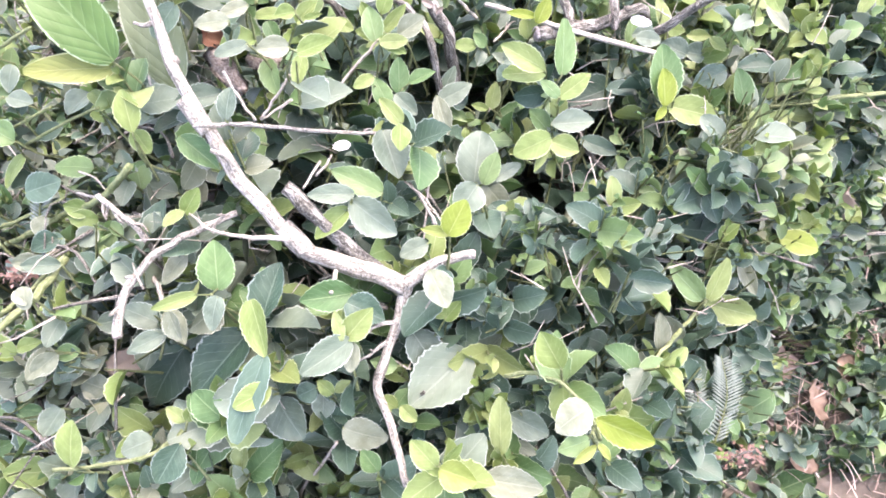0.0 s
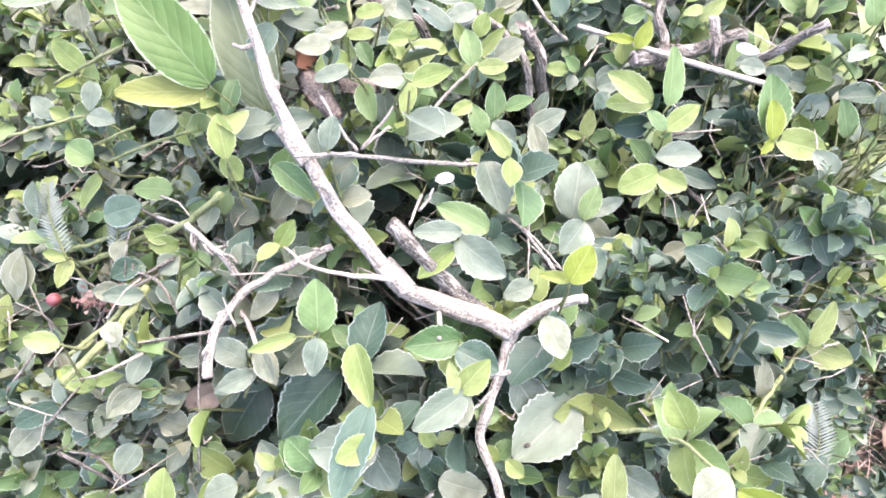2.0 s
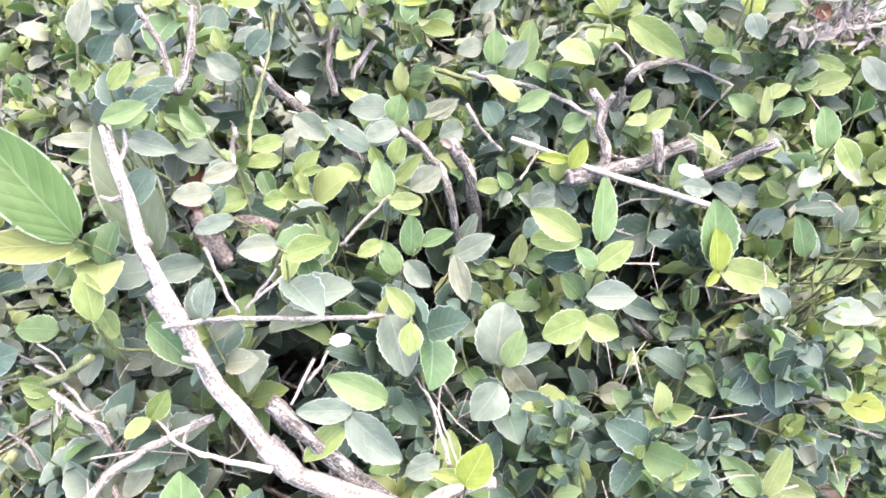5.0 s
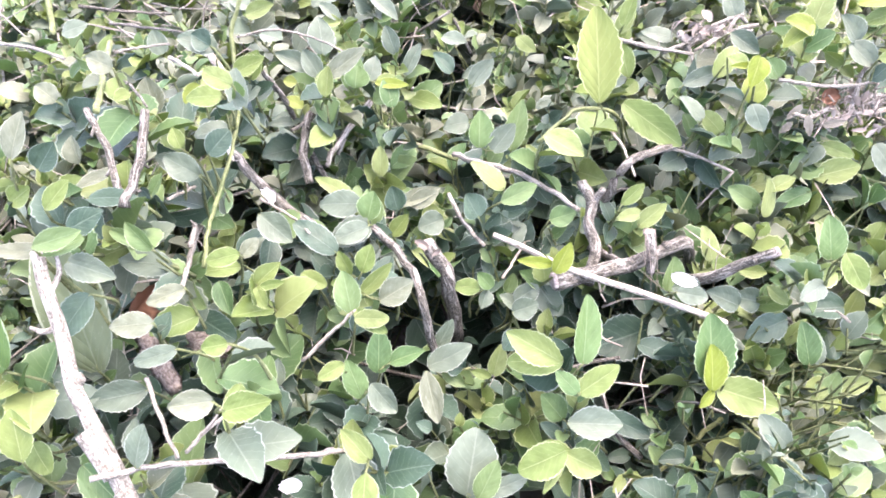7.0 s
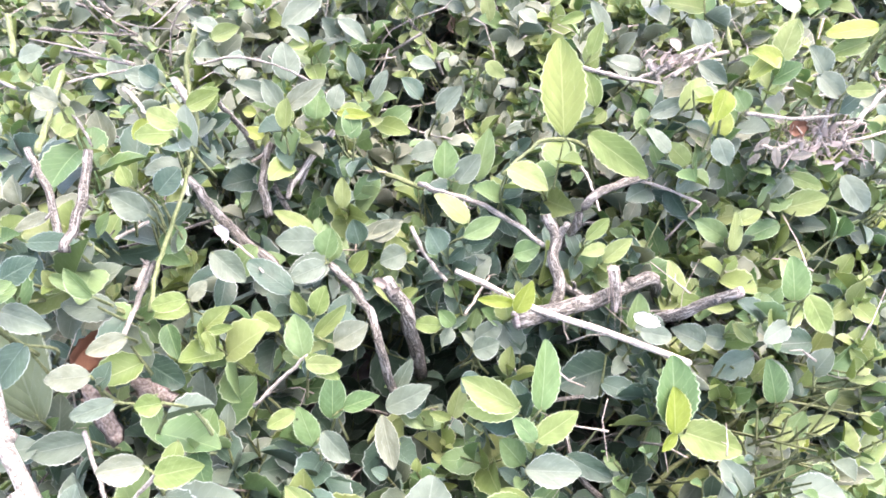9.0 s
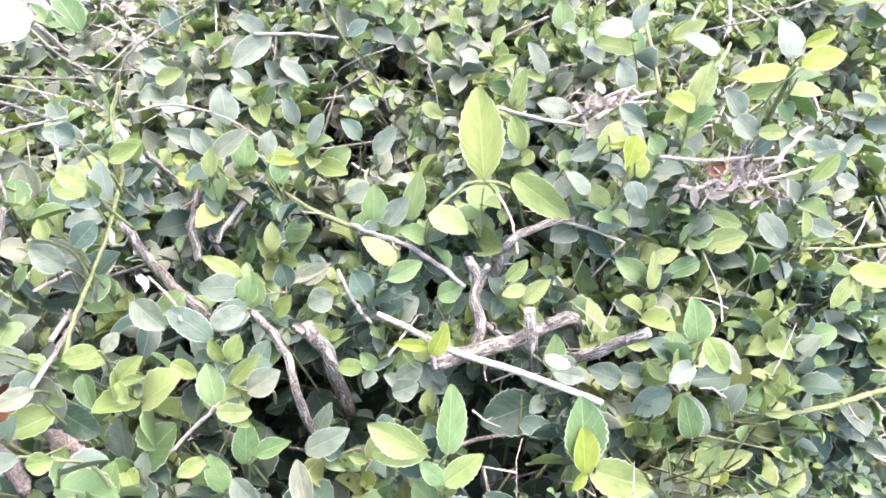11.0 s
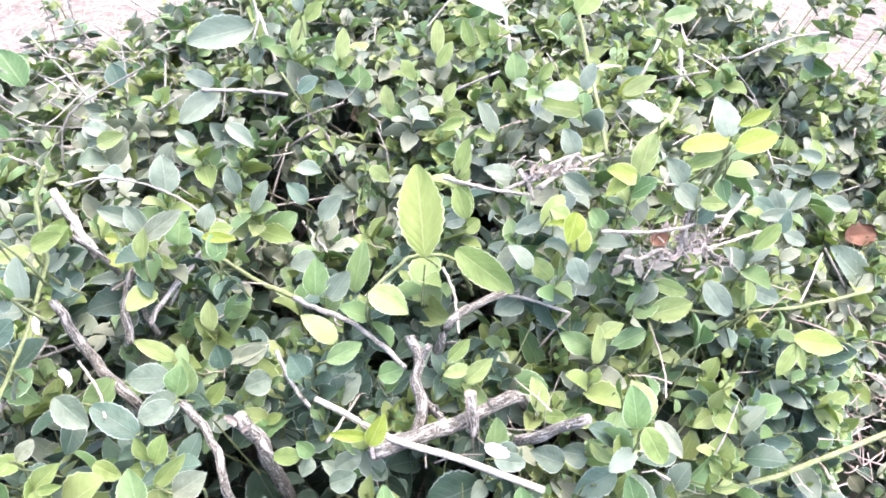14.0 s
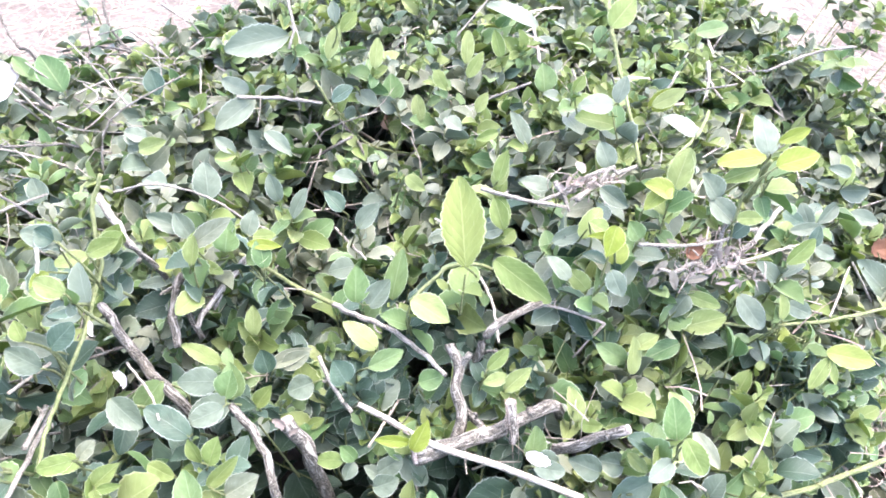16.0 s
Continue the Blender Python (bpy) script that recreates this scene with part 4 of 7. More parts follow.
sprout((-0.137, 0.240, 0.503), [("m", (-0.134, 0.244, 0.501), (-0.135, 0.263, 0.524), 0.022), ("y", (-0.146, 0.241, 0.501), (-0.171, 0.231, 0.499), 0.009), ("o", (-0.131, 0.236, 0.506), (-0.137, 0.219, 0.497), 0.016)])
sprout((-0.193, 0.274, 0.445), [("o", (-0.193, 0.274, 0.445), (-0.216, 0.265, 0.444), 0.023)])
sprout((-0.175, 0.249, 0.472), [("p", (-0.172, 0.246, 0.476), (-0.163, 0.230, 0.468), 0.014), ("p", (-0.177, 0.253, 0.467), (-0.163, 0.234, 0.457), 0.014)])
sprout((-0.180, 0.244, 0.458), [("o", (-0.177, 0.241, 0.459), (-0.201, 0.229, 0.457), 0.013), ("o", (-0.184, 0.251, 0.455), (-0.207, 0.256, 0.466), 0.017), ("o", (-0.179, 0.240, 0.459), (-0.198, 0.229, 0.456), 0.013)])
sprout((-0.222, 0.270, 0.431), [("o", (-0.224, 0.273, 0.426), (-0.242, 0.271, 0.429), 0.014), ("o", (-0.220, 0.268, 0.435), (-0.238, 0.263, 0.436), 0.015)])
sprout((-0.189, 0.267, 0.400), [("d", (-0.189, 0.267, 0.400), (-0.214, 0.232, 0.383), 0.037)])
sprout((-0.130, 0.252, 0.443), [("d", (-0.130, 0.252, 0.443), (-0.163, 0.214, 0.425), 0.035)])
sprout((-0.112, 0.234, 0.505), [("y", (-0.112, 0.234, 0.505), (-0.100, 0.206, 0.489), 0.018)])
sprout((-0.102, 0.206, 0.490), [("d", (-0.102, 0.206, 0.490), (-0.119, 0.163, 0.467), 0.022)])
sprout((-0.098, 0.190, 0.481), [("y", (-0.098, 0.190, 0.481), (-0.118, 0.179, 0.478), 0.015)])
sprout((-0.134, 0.189, 0.446), [("m", (-0.134, 0.189, 0.446), (-0.151, 0.198, 0.458), 0.020)])
sprout((-0.158, 0.191, 0.437), [("y", (-0.159, 0.191, 0.437), (-0.170, 0.196, 0.445), 0.009), ("y", (-0.158, 0.191, 0.437), (-0.153, 0.197, 0.445), 0.009)])
sprout((-0.284, 0.242, 0.436), [("y", (-0.284, 0.241, 0.435), (-0.305, 0.246, 0.446), 0.015), ("y", (-0.284, 0.243, 0.437), (-0.266, 0.246, 0.443), 0.010)])
sprout((-0.246, 0.237, 0.442), [("p", (-0.250, 0.234, 0.446), (-0.265, 0.220, 0.439), 0.014), ("d", (-0.240, 0.237, 0.436), (-0.255, 0.233, 0.437), 0.017), ("p", (-0.255, 0.238, 0.446), (-0.267, 0.219, 0.437), 0.014), ("m", (-0.240, 0.240, 0.439), (-0.255, 0.236, 0.441), 0.012)])
sprout((-0.288, 0.200, 0.336), [("y", (-0.288, 0.200, 0.336), (-0.320, 0.195, 0.341), 0.023)])
sprout((-0.210, 0.155, 0.454), [("y", (-0.210, 0.155, 0.454), (-0.210, 0.172, 0.474), 0.018)])
sprout((-0.335, 0.226, 0.319), [("d", (-0.335, 0.226, 0.319), (-0.354, 0.221, 0.320), 0.024)])
sprout((-0.289, 0.227, 0.374), [("m", (-0.288, 0.229, 0.377), (-0.306, 0.227, 0.380), 0.011), ("m", (-0.289, 0.227, 0.376), (-0.306, 0.225, 0.379), 0.009), ("y", (-0.289, 0.224, 0.369), (-0.302, 0.216, 0.367), 0.009)])
sprout((-0.188, 0.191, 0.411), [("o", (-0.188, 0.191, 0.411), (-0.208, 0.183, 0.410), 0.018)])
sprout((-0.160, 0.178, 0.434), [("d", (-0.160, 0.178, 0.434), (-0.172, 0.157, 0.423), 0.020)])
sprout((-0.159, 0.186, 0.393), [("m", (-0.159, 0.186, 0.393), (-0.164, 0.171, 0.385), 0.011)])
sprout((-0.149, 0.201, 0.339), [("y", (-0.149, 0.201, 0.339), (-0.162, 0.207, 0.348), 0.014)])
sprout((-0.133, 0.180, 0.390), [("y", (-0.133, 0.180, 0.390), (-0.132, 0.193, 0.405), 0.013)])
sprout((-0.236, 0.233, 0.398), [("p", (-0.233, 0.233, 0.399), (-0.252, 0.235, 0.407), 0.018), ("p", (-0.238, 0.233, 0.398), (-0.251, 0.235, 0.403), 0.016)])
sprout((-0.251, 0.246, 0.501), [("p", (-0.250, 0.246, 0.502), (-0.249, 0.234, 0.495), 0.012), ("p", (-0.253, 0.246, 0.500), (-0.248, 0.237, 0.495), 0.011)])
sprout((-0.256, 0.288, 0.471), [("o", (-0.256, 0.288, 0.471), (-0.281, 0.283, 0.474), 0.013)])
sprout((-0.054, 0.237, 0.503), [("m", (-0.053, 0.242, 0.501), (-0.084, 0.234, 0.502), 0.019), ("d", (-0.056, 0.232, 0.505), (-0.033, 0.222, 0.502), 0.019)])
sprout((-0.053, 0.206, 0.505), [("y", (-0.054, 0.207, 0.506), (-0.040, 0.218, 0.520), 0.015), ("y", (-0.056, 0.204, 0.508), (-0.059, 0.215, 0.521), 0.007), ("o", (-0.051, 0.206, 0.506), (-0.077, 0.187, 0.499), 0.018), ("p", (-0.050, 0.207, 0.501), (-0.052, 0.193, 0.493), 0.009)])
sprout((-0.029, 0.223, 0.449), [("m", (-0.029, 0.223, 0.449), (-0.046, 0.223, 0.453), 0.012)])
sprout((-0.020, 0.243, 0.458), [("o", (-0.020, 0.243, 0.458), (-0.003, 0.222, 0.447), 0.023)])
sprout((0.016, 0.234, 0.447), [("o", (0.016, 0.234, 0.447), (-0.019, 0.202, 0.432), 0.037)])
sprout((-0.008, 0.252, 0.510), [("p", (-0.008, 0.252, 0.510), (0.003, 0.233, 0.499), 0.018)])
sprout((-0.010, 0.291, 0.489), [("o", (-0.010, 0.291, 0.489), (-0.028, 0.283, 0.486), 0.014)])
sprout((0.002, 0.244, 0.472), [("y", (0.001, 0.243, 0.471), (0.011, 0.251, 0.481), 0.010), ("y", (0.002, 0.244, 0.473), (-0.008, 0.247, 0.478), 0.007)])
sprout((0.032, 0.259, 0.433), [("y", (0.032, 0.259, 0.433), (0.047, 0.249, 0.429), 0.013), ("y", (0.031, 0.258, 0.433), (0.019, 0.263, 0.441), 0.008)])
sprout((0.067, 0.198, 0.489), [("y", (0.067, 0.198, 0.489), (0.055, 0.212, 0.505), 0.018)])
sprout((-0.029, 0.204, 0.429), [("y", (-0.029, 0.204, 0.429), (-0.041, 0.208, 0.435), 0.011), ("m", (-0.030, 0.205, 0.429), (-0.022, 0.212, 0.438), 0.011)])
sprout((-0.026, 0.196, 0.447), [("y", (-0.026, 0.196, 0.447), (-0.016, 0.188, 0.443), 0.010)])
sprout((-0.070, 0.202, 0.454), [("y", (-0.067, 0.201, 0.453), (-0.076, 0.206, 0.460), 0.009), ("y", (-0.066, 0.202, 0.454), (-0.056, 0.206, 0.460), 0.007), ("d", (-0.077, 0.204, 0.456), (-0.088, 0.198, 0.454), 0.014)])
sprout((-0.076, 0.212, 0.434), [("o", (-0.076, 0.212, 0.434), (-0.077, 0.197, 0.426), 0.015)])
sprout((-0.064, 0.195, 0.419), [("p", (-0.064, 0.195, 0.419), (-0.037, 0.185, 0.417), 0.022)])
sprout((-0.041, 0.171, 0.407), [("m", (-0.041, 0.171, 0.407), (-0.051, 0.180, 0.419), 0.013)])
sprout((0.035, 0.172, 0.432), [("y", (0.035, 0.172, 0.432), (0.034, 0.195, 0.459), 0.014)])
sprout((0.046, 0.195, 0.397), [("p", (0.046, 0.195, 0.397), (0.062, 0.188, 0.394), 0.009)])
sprout((-0.001, 0.148, 0.471), [("y", (-0.004, 0.148, 0.471), (-0.017, 0.157, 0.483), 0.014), ("b", (-0.002, 0.147, 0.470), (0.018, 0.141, 0.469), 0.017), ("y", (0.001, 0.149, 0.472), (0.010, 0.157, 0.482), 0.006)])
sprout((0.025, 0.160, 0.422), [("p", (0.025, 0.160, 0.422), (0.060, 0.154, 0.425), 0.020)])
sprout((0.043, 0.204, 0.419), [("o", (0.043, 0.204, 0.419), (0.068, 0.192, 0.415), 0.019)])
sprout((0.054, 0.312, 0.434), [("d", (0.054, 0.312, 0.434), (0.061, 0.293, 0.423), 0.020)])
sprout((0.055, 0.334, 0.322), [("o", (0.055, 0.334, 0.322), (0.052, 0.357, 0.348), 0.011)])
sprout((-0.108, 0.213, 0.424), [("o", (-0.108, 0.213, 0.424), (-0.092, 0.190, 0.411), 0.029)])
sprout((0.235, 0.364, 0.319), [("y", (0.236, 0.362, 0.323), (0.280, 0.347, 0.322), 0.027), ("y", (0.234, 0.365, 0.315), (0.221, 0.375, 0.329), 0.015)])
sprout((0.212, 0.324, 0.380), [("y", (0.214, 0.324, 0.380), (0.228, 0.345, 0.407), 0.018), ("m", (0.209, 0.324, 0.380), (0.179, 0.341, 0.404), 0.019)])
sprout((0.192, 0.302, 0.356), [("p", (0.192, 0.302, 0.356), (0.170, 0.314, 0.374), 0.021)])
sprout((0.211, 0.419, 0.261), [("y", (0.210, 0.417, 0.266), (0.193, 0.380, 0.246), 0.019), ("m", (0.211, 0.420, 0.256), (0.193, 0.385, 0.237), 0.016)])
sprout((0.268, 0.389, 0.348), [("p", (0.268, 0.389, 0.348), (0.280, 0.363, 0.333), 0.014)])
sprout((0.260, 0.398, 0.355), [("y", (0.260, 0.398, 0.355), (0.234, 0.393, 0.356), 0.016)])
sprout((0.078, 0.157, 0.497), [("b", (0.080, 0.162, 0.499), (0.109, 0.150, 0.496), 0.017), ("p", (0.076, 0.166, 0.505), (0.058, 0.156, 0.501), 0.019), ("m", (0.076, 0.153, 0.494), (0.060, 0.147, 0.493), 0.012), ("b", (0.080, 0.151, 0.492), (0.067, 0.142, 0.489), 0.006), ("b", (0.080, 0.151, 0.493), (0.087, 0.144, 0.489), 0.005)])
sprout((0.389, 0.387, 0.103), [("m", (0.389, 0.387, 0.103), (0.341, 0.361, 0.094), 0.036)])
sprout((0.202, 0.304, 0.280), [("m", (0.202, 0.304, 0.280), (0.174, 0.302, 0.284), 0.017)])
sprout((0.406, 0.311, -0.001), [("m", (0.406, 0.311, -0.001), (0.447, 0.324, 0.022), 0.040)])
sprout((0.229, 0.306, 0.173), [("m", (0.229, 0.306, 0.173), (0.238, 0.284, 0.162), 0.017)])
sprout((0.338, 0.438, 0.144), [("p", (0.337, 0.439, 0.142), (0.306, 0.419, 0.134), 0.029), ("m", (0.339, 0.437, 0.146), (0.366, 0.429, 0.146), 0.023)])
sprout((-0.316, 0.458, 0.594), [("t", (-0.316, 0.458, 0.594), (-0.374, 0.454, 0.579), 0.032)], SAPLING)
sprout((-0.210, 0.373, 0.570), [("s", (-0.209, 0.372, 0.573), (-0.260, 0.405, 0.624), 0.038), ("q", (-0.212, 0.374, 0.566), (-0.265, 0.363, 0.572), 0.021)], SAPLING)
sprout((-0.189, 0.401, 0.530), [("t", (-0.189, 0.401, 0.530), (-0.217, 0.453, 0.599), 0.038)], SAPLING)
sprout((0.110, 0.622, 0.571), [("g", (0.110, 0.622, 0.571), (0.103, 0.661, 0.626), 0.033)])
sprout((0.144, 0.693, 0.548), [("y", (0.144, 0.696, 0.545), (0.143, 0.713, 0.569), 0.014), ("y", (0.144, 0.689, 0.551), (0.135, 0.704, 0.573), 0.016)])
sprout((0.135, 0.652, 0.551), [("y", (0.135, 0.652, 0.551), (0.179, 0.623, 0.534), 0.025)])
sprout((0.071, 0.602, 0.555), [("y", (0.071, 0.602, 0.555), (0.099, 0.587, 0.548), 0.022)])
sprout((0.070, 0.608, 0.518), [("y", (0.070, 0.608, 0.518), (0.063, 0.618, 0.534), 0.014)])
sprout((0.044, 0.590, 0.512), [("y", (0.044, 0.590, 0.512), (0.021, 0.602, 0.531), 0.018)])
sprout((0.041, 0.564, 0.522), [("m", (0.041, 0.564, 0.522), (0.066, 0.571, 0.534), 0.015)])
sprout((0.012, 0.670, 0.418), [("d", (0.012, 0.670, 0.418), (0.012, 0.692, 0.449), 0.020)])
sprout((0.051, 0.657, 0.496), [("m", (0.051, 0.657, 0.496), (0.058, 0.683, 0.531), 0.019)])
sprout((0.030, 0.631, 0.517), [("m", (0.024, 0.632, 0.518), (0.023, 0.649, 0.542), 0.021), ("o", (0.035, 0.630, 0.516), (0.051, 0.643, 0.535), 0.018)])
sprout((0.015, 0.695, 0.497), [("o", (0.015, 0.695, 0.497), (-0.007, 0.689, 0.498), 0.020)])
sprout((-0.044, 0.632, 0.554), [("m", (-0.044, 0.632, 0.554), (-0.049, 0.645, 0.572), 0.015)])
sprout((-0.058, 0.645, 0.567), [("b", (-0.058, 0.645, 0.567), (-0.032, 0.642, 0.568), 0.009)])
sprout((-0.077, 0.638, 0.567), [("m", (-0.077, 0.638, 0.565), (-0.072, 0.652, 0.585), 0.018), ("m", (-0.071, 0.631, 0.571), (-0.070, 0.640, 0.585), 0.019), ("d", (-0.082, 0.644, 0.565), (-0.069, 0.657, 0.583), 0.018)])
sprout((-0.064, 0.670, 0.552), [("o", (-0.067, 0.672, 0.551), (-0.062, 0.684, 0.567), 0.015), ("y", (-0.061, 0.668, 0.553), (-0.043, 0.668, 0.556), 0.012)])
sprout((-0.049, 0.532, 0.524), [("m", (-0.049, 0.532, 0.524), (-0.054, 0.547, 0.545), 0.018)])
sprout((-0.033, 0.575, 0.503), [("p", (-0.037, 0.578, 0.502), (-0.005, 0.586, 0.516), 0.012), ("p", (-0.027, 0.577, 0.504), (-0.006, 0.581, 0.515), 0.014), ("d", (-0.036, 0.570, 0.505), (-0.042, 0.580, 0.519), 0.017)])
sprout((-0.068, 0.567, 0.519), [("y", (-0.068, 0.567, 0.519), (-0.095, 0.572, 0.534), 0.012)])
sprout((-0.094, 0.631, 0.559), [("y", (-0.096, 0.631, 0.559), (-0.096, 0.644, 0.578), 0.014), ("y", (-0.093, 0.631, 0.560), (-0.074, 0.623, 0.556), 0.009)])
sprout((0.228, 0.637, 0.564), [("b", (0.228, 0.637, 0.564), (0.225, 0.649, 0.581), 0.019)])
sprout((0.219, 0.634, 0.602), [("b", (0.219, 0.636, 0.604), (0.213, 0.617, 0.591), 0.016), ("b", (0.219, 0.631, 0.599), (0.197, 0.627, 0.601), 0.006)])
sprout((0.181, 0.663, 0.562), [("o", (0.181, 0.663, 0.562), (0.212, 0.669, 0.575), 0.014)])
sprout((0.222, 0.642, 0.524), [("m", (0.222, 0.642, 0.524), (0.222, 0.659, 0.547), 0.016)])
sprout((0.208, 0.630, 0.542), [("y", (0.208, 0.630, 0.542), (0.192, 0.638, 0.557), 0.015)])
sprout((0.217, 0.617, 0.577), [("o", (0.217, 0.617, 0.577), (0.224, 0.601, 0.566), 0.015)])
sprout((0.257, 0.671, 0.502), [("o", (0.257, 0.671, 0.502), (0.230, 0.660, 0.499), 0.025)])
sprout((0.262, 0.649, 0.483), [("m", (0.262, 0.649, 0.483), (0.257, 0.670, 0.513), 0.019)])
sprout((0.298, 0.652, 0.519), [("o", (0.298, 0.651, 0.519), (0.282, 0.637, 0.511), 0.020), ("y", (0.297, 0.652, 0.518), (0.325, 0.642, 0.515), 0.013)])
sprout((0.209, 0.613, 0.451), [("m", (0.209, 0.613, 0.451), (0.191, 0.633, 0.482), 0.018)])
sprout((0.242, 0.589, 0.506), [("m", (0.239, 0.592, 0.503), (0.215, 0.597, 0.516), 0.017), ("y", (0.242, 0.581, 0.501), (0.243, 0.598, 0.525), 0.013), ("y", (0.245, 0.595, 0.515), (0.261, 0.601, 0.526), 0.013)])
sprout((0.288, 0.616, 0.498), [("m", (0.288, 0.616, 0.498), (0.258, 0.602, 0.494), 0.016)])
sprout((0.294, 0.633, 0.498), [("y", (0.294, 0.633, 0.498), (0.329, 0.636, 0.510), 0.021)])
sprout((0.128, 0.565, 0.523), [("y", (0.128, 0.565, 0.523), (0.143, 0.574, 0.536), 0.011)])
sprout((0.142, 0.558, 0.515), [("y", (0.141, 0.555, 0.511), (0.159, 0.565, 0.527), 0.013), ("y", (0.143, 0.562, 0.519), (0.125, 0.556, 0.519), 0.010)])
sprout((0.199, 0.545, 0.487), [("y", (0.199, 0.546, 0.487), (0.193, 0.561, 0.509), 0.016), ("y", (0.198, 0.544, 0.487), (0.216, 0.541, 0.487), 0.011)])
sprout((0.224, 0.714, 0.579), [("o", (0.224, 0.714, 0.579), (0.247, 0.700, 0.571), 0.016)])
sprout((0.189, 0.743, 0.557), [("o", (0.189, 0.743, 0.557), (0.161, 0.743, 0.565), 0.014)])
sprout((0.272, 0.685, 0.601), [("b", (0.273, 0.683, 0.599), (0.248, 0.683, 0.606), 0.018), ("b", (0.271, 0.687, 0.604), (0.248, 0.672, 0.595), 0.015)])
sprout((0.285, 0.711, 0.588), [("y", (0.287, 0.715, 0.592), (0.295, 0.729, 0.612), 0.018), ("y", (0.283, 0.707, 0.585), (0.291, 0.723, 0.612), 0.020)])
sprout((-0.046, 0.469, 0.547), [("y", (-0.046, 0.469, 0.547), (-0.041, 0.479, 0.561), 0.013)])
sprout((-0.085, 0.472, 0.540), [("y", (-0.085, 0.472, 0.540), (-0.069, 0.465, 0.537), 0.011)])
sprout((-0.055, 0.477, 0.535), [("y", (-0.055, 0.477, 0.535), (-0.063, 0.485, 0.548), 0.010)])
sprout((-0.037, 0.405, 0.516), [("m", (-0.040, 0.403, 0.511), (-0.049, 0.416, 0.529), 0.014), ("o", (-0.035, 0.407, 0.520), (-0.019, 0.394, 0.512), 0.015)])
sprout((-0.050, 0.412, 0.532), [("y", (-0.050, 0.412, 0.532), (-0.064, 0.403, 0.529), 0.010)])
sprout((-0.005, 0.430, 0.501), [("p", (-0.005, 0.430, 0.501), (0.004, 0.404, 0.484), 0.014)])
sprout((0.076, 0.499, 0.524), [("b", (0.076, 0.497, 0.522), (0.085, 0.509, 0.539), 0.013), ("b", (0.075, 0.501, 0.526), (0.051, 0.499, 0.531), 0.008)])
sprout((0.032, 0.505, 0.494), [("m", (0.036, 0.505, 0.495), (0.025, 0.510, 0.504), 0.011), ("y", (0.028, 0.503, 0.497), (0.009, 0.501, 0.501), 0.012), ("o", (0.033, 0.507, 0.490), (0.030, 0.495, 0.483), 0.011)])
sprout((0.049, 0.526, 0.466), [("m", (0.049, 0.526, 0.466), (0.052, 0.535, 0.478), 0.011)])
sprout((0.055, 0.498, 0.484), [("o", (0.059, 0.498, 0.479), (0.042, 0.503, 0.490), 0.011), ("o", (0.052, 0.499, 0.489), (0.068, 0.504, 0.499), 0.015)])
sprout((-0.112, 0.455, 0.573), [("y", (-0.111, 0.452, 0.578), (-0.129, 0.446, 0.577), 0.011), ("p", (-0.113, 0.458, 0.569), (-0.104, 0.464, 0.578), 0.009)])
sprout((-0.130, 0.454, 0.550), [("m", (-0.130, 0.454, 0.550), (-0.120, 0.438, 0.540), 0.012)])
sprout((-0.104, 0.447, 0.555), [("y", (-0.106, 0.450, 0.553), (-0.092, 0.458, 0.566), 0.012), ("y", (-0.104, 0.446, 0.556), (-0.098, 0.436, 0.549), 0.010), ("y", (-0.102, 0.446, 0.556), (-0.087, 0.448, 0.560), 0.006)])
sprout((-0.131, 0.421, 0.583), [("p", (-0.131, 0.421, 0.583), (-0.149, 0.411, 0.581), 0.011)])
sprout((-0.137, 0.394, 0.588), [("p", (-0.137, 0.394, 0.588), (-0.158, 0.389, 0.590), 0.013)])
sprout((-0.142, 0.438, 0.537), [("d", (-0.142, 0.438, 0.537), (-0.118, 0.426, 0.531), 0.019)])
sprout((-0.088, 0.369, 0.609), [("y", (-0.088, 0.369, 0.609), (-0.099, 0.365, 0.609), 0.010)])
sprout((-0.127, 0.388, 0.575), [("o", (-0.127, 0.388, 0.575), (-0.147, 0.379, 0.573), 0.010)])
sprout((-0.184, 0.417, 0.605), [("o", (-0.184, 0.417, 0.605), (-0.156, 0.410, 0.603), 0.014)])
sprout((-0.175, 0.420, 0.622), [("m", (-0.170, 0.419, 0.622), (-0.186, 0.408, 0.618), 0.010), ("d", (-0.180, 0.422, 0.622), (-0.163, 0.428, 0.631), 0.014)])
sprout((-0.177, 0.448, 0.597), [("m", (-0.177, 0.448, 0.597), (-0.151, 0.440, 0.594), 0.008)])
sprout((-0.151, 0.449, 0.569), [("o", (-0.151, 0.449, 0.569), (-0.180, 0.446, 0.576), 0.016)])
sprout((-0.174, 0.408, 0.591), [("d", (-0.174, 0.408, 0.591), (-0.187, 0.389, 0.580), 0.017)])
sprout((-0.154, 0.387, 0.536), [("o", (-0.154, 0.387, 0.536), (-0.183, 0.376, 0.536), 0.017)])
sprout((-0.143, 0.348, 0.527), [("o", (-0.143, 0.348, 0.527), (-0.148, 0.363, 0.548), 0.017)])
sprout((-0.167, 0.544, 0.557), [("o", (-0.167, 0.544, 0.557), (-0.195, 0.545, 0.568), 0.016)])
sprout((-0.141, 0.582, 0.611), [("y", (-0.141, 0.582, 0.612), (-0.120, 0.587, 0.621), 0.013), ("y", (-0.142, 0.581, 0.611), (-0.162, 0.574, 0.610), 0.012)])
sprout((0.160, 0.510, 0.493), [("m", (0.160, 0.510, 0.493), (0.160, 0.525, 0.513), 0.017)])
sprout((0.208, 0.504, 0.488), [("o", (0.208, 0.504, 0.488), (0.185, 0.507, 0.497), 0.018)])
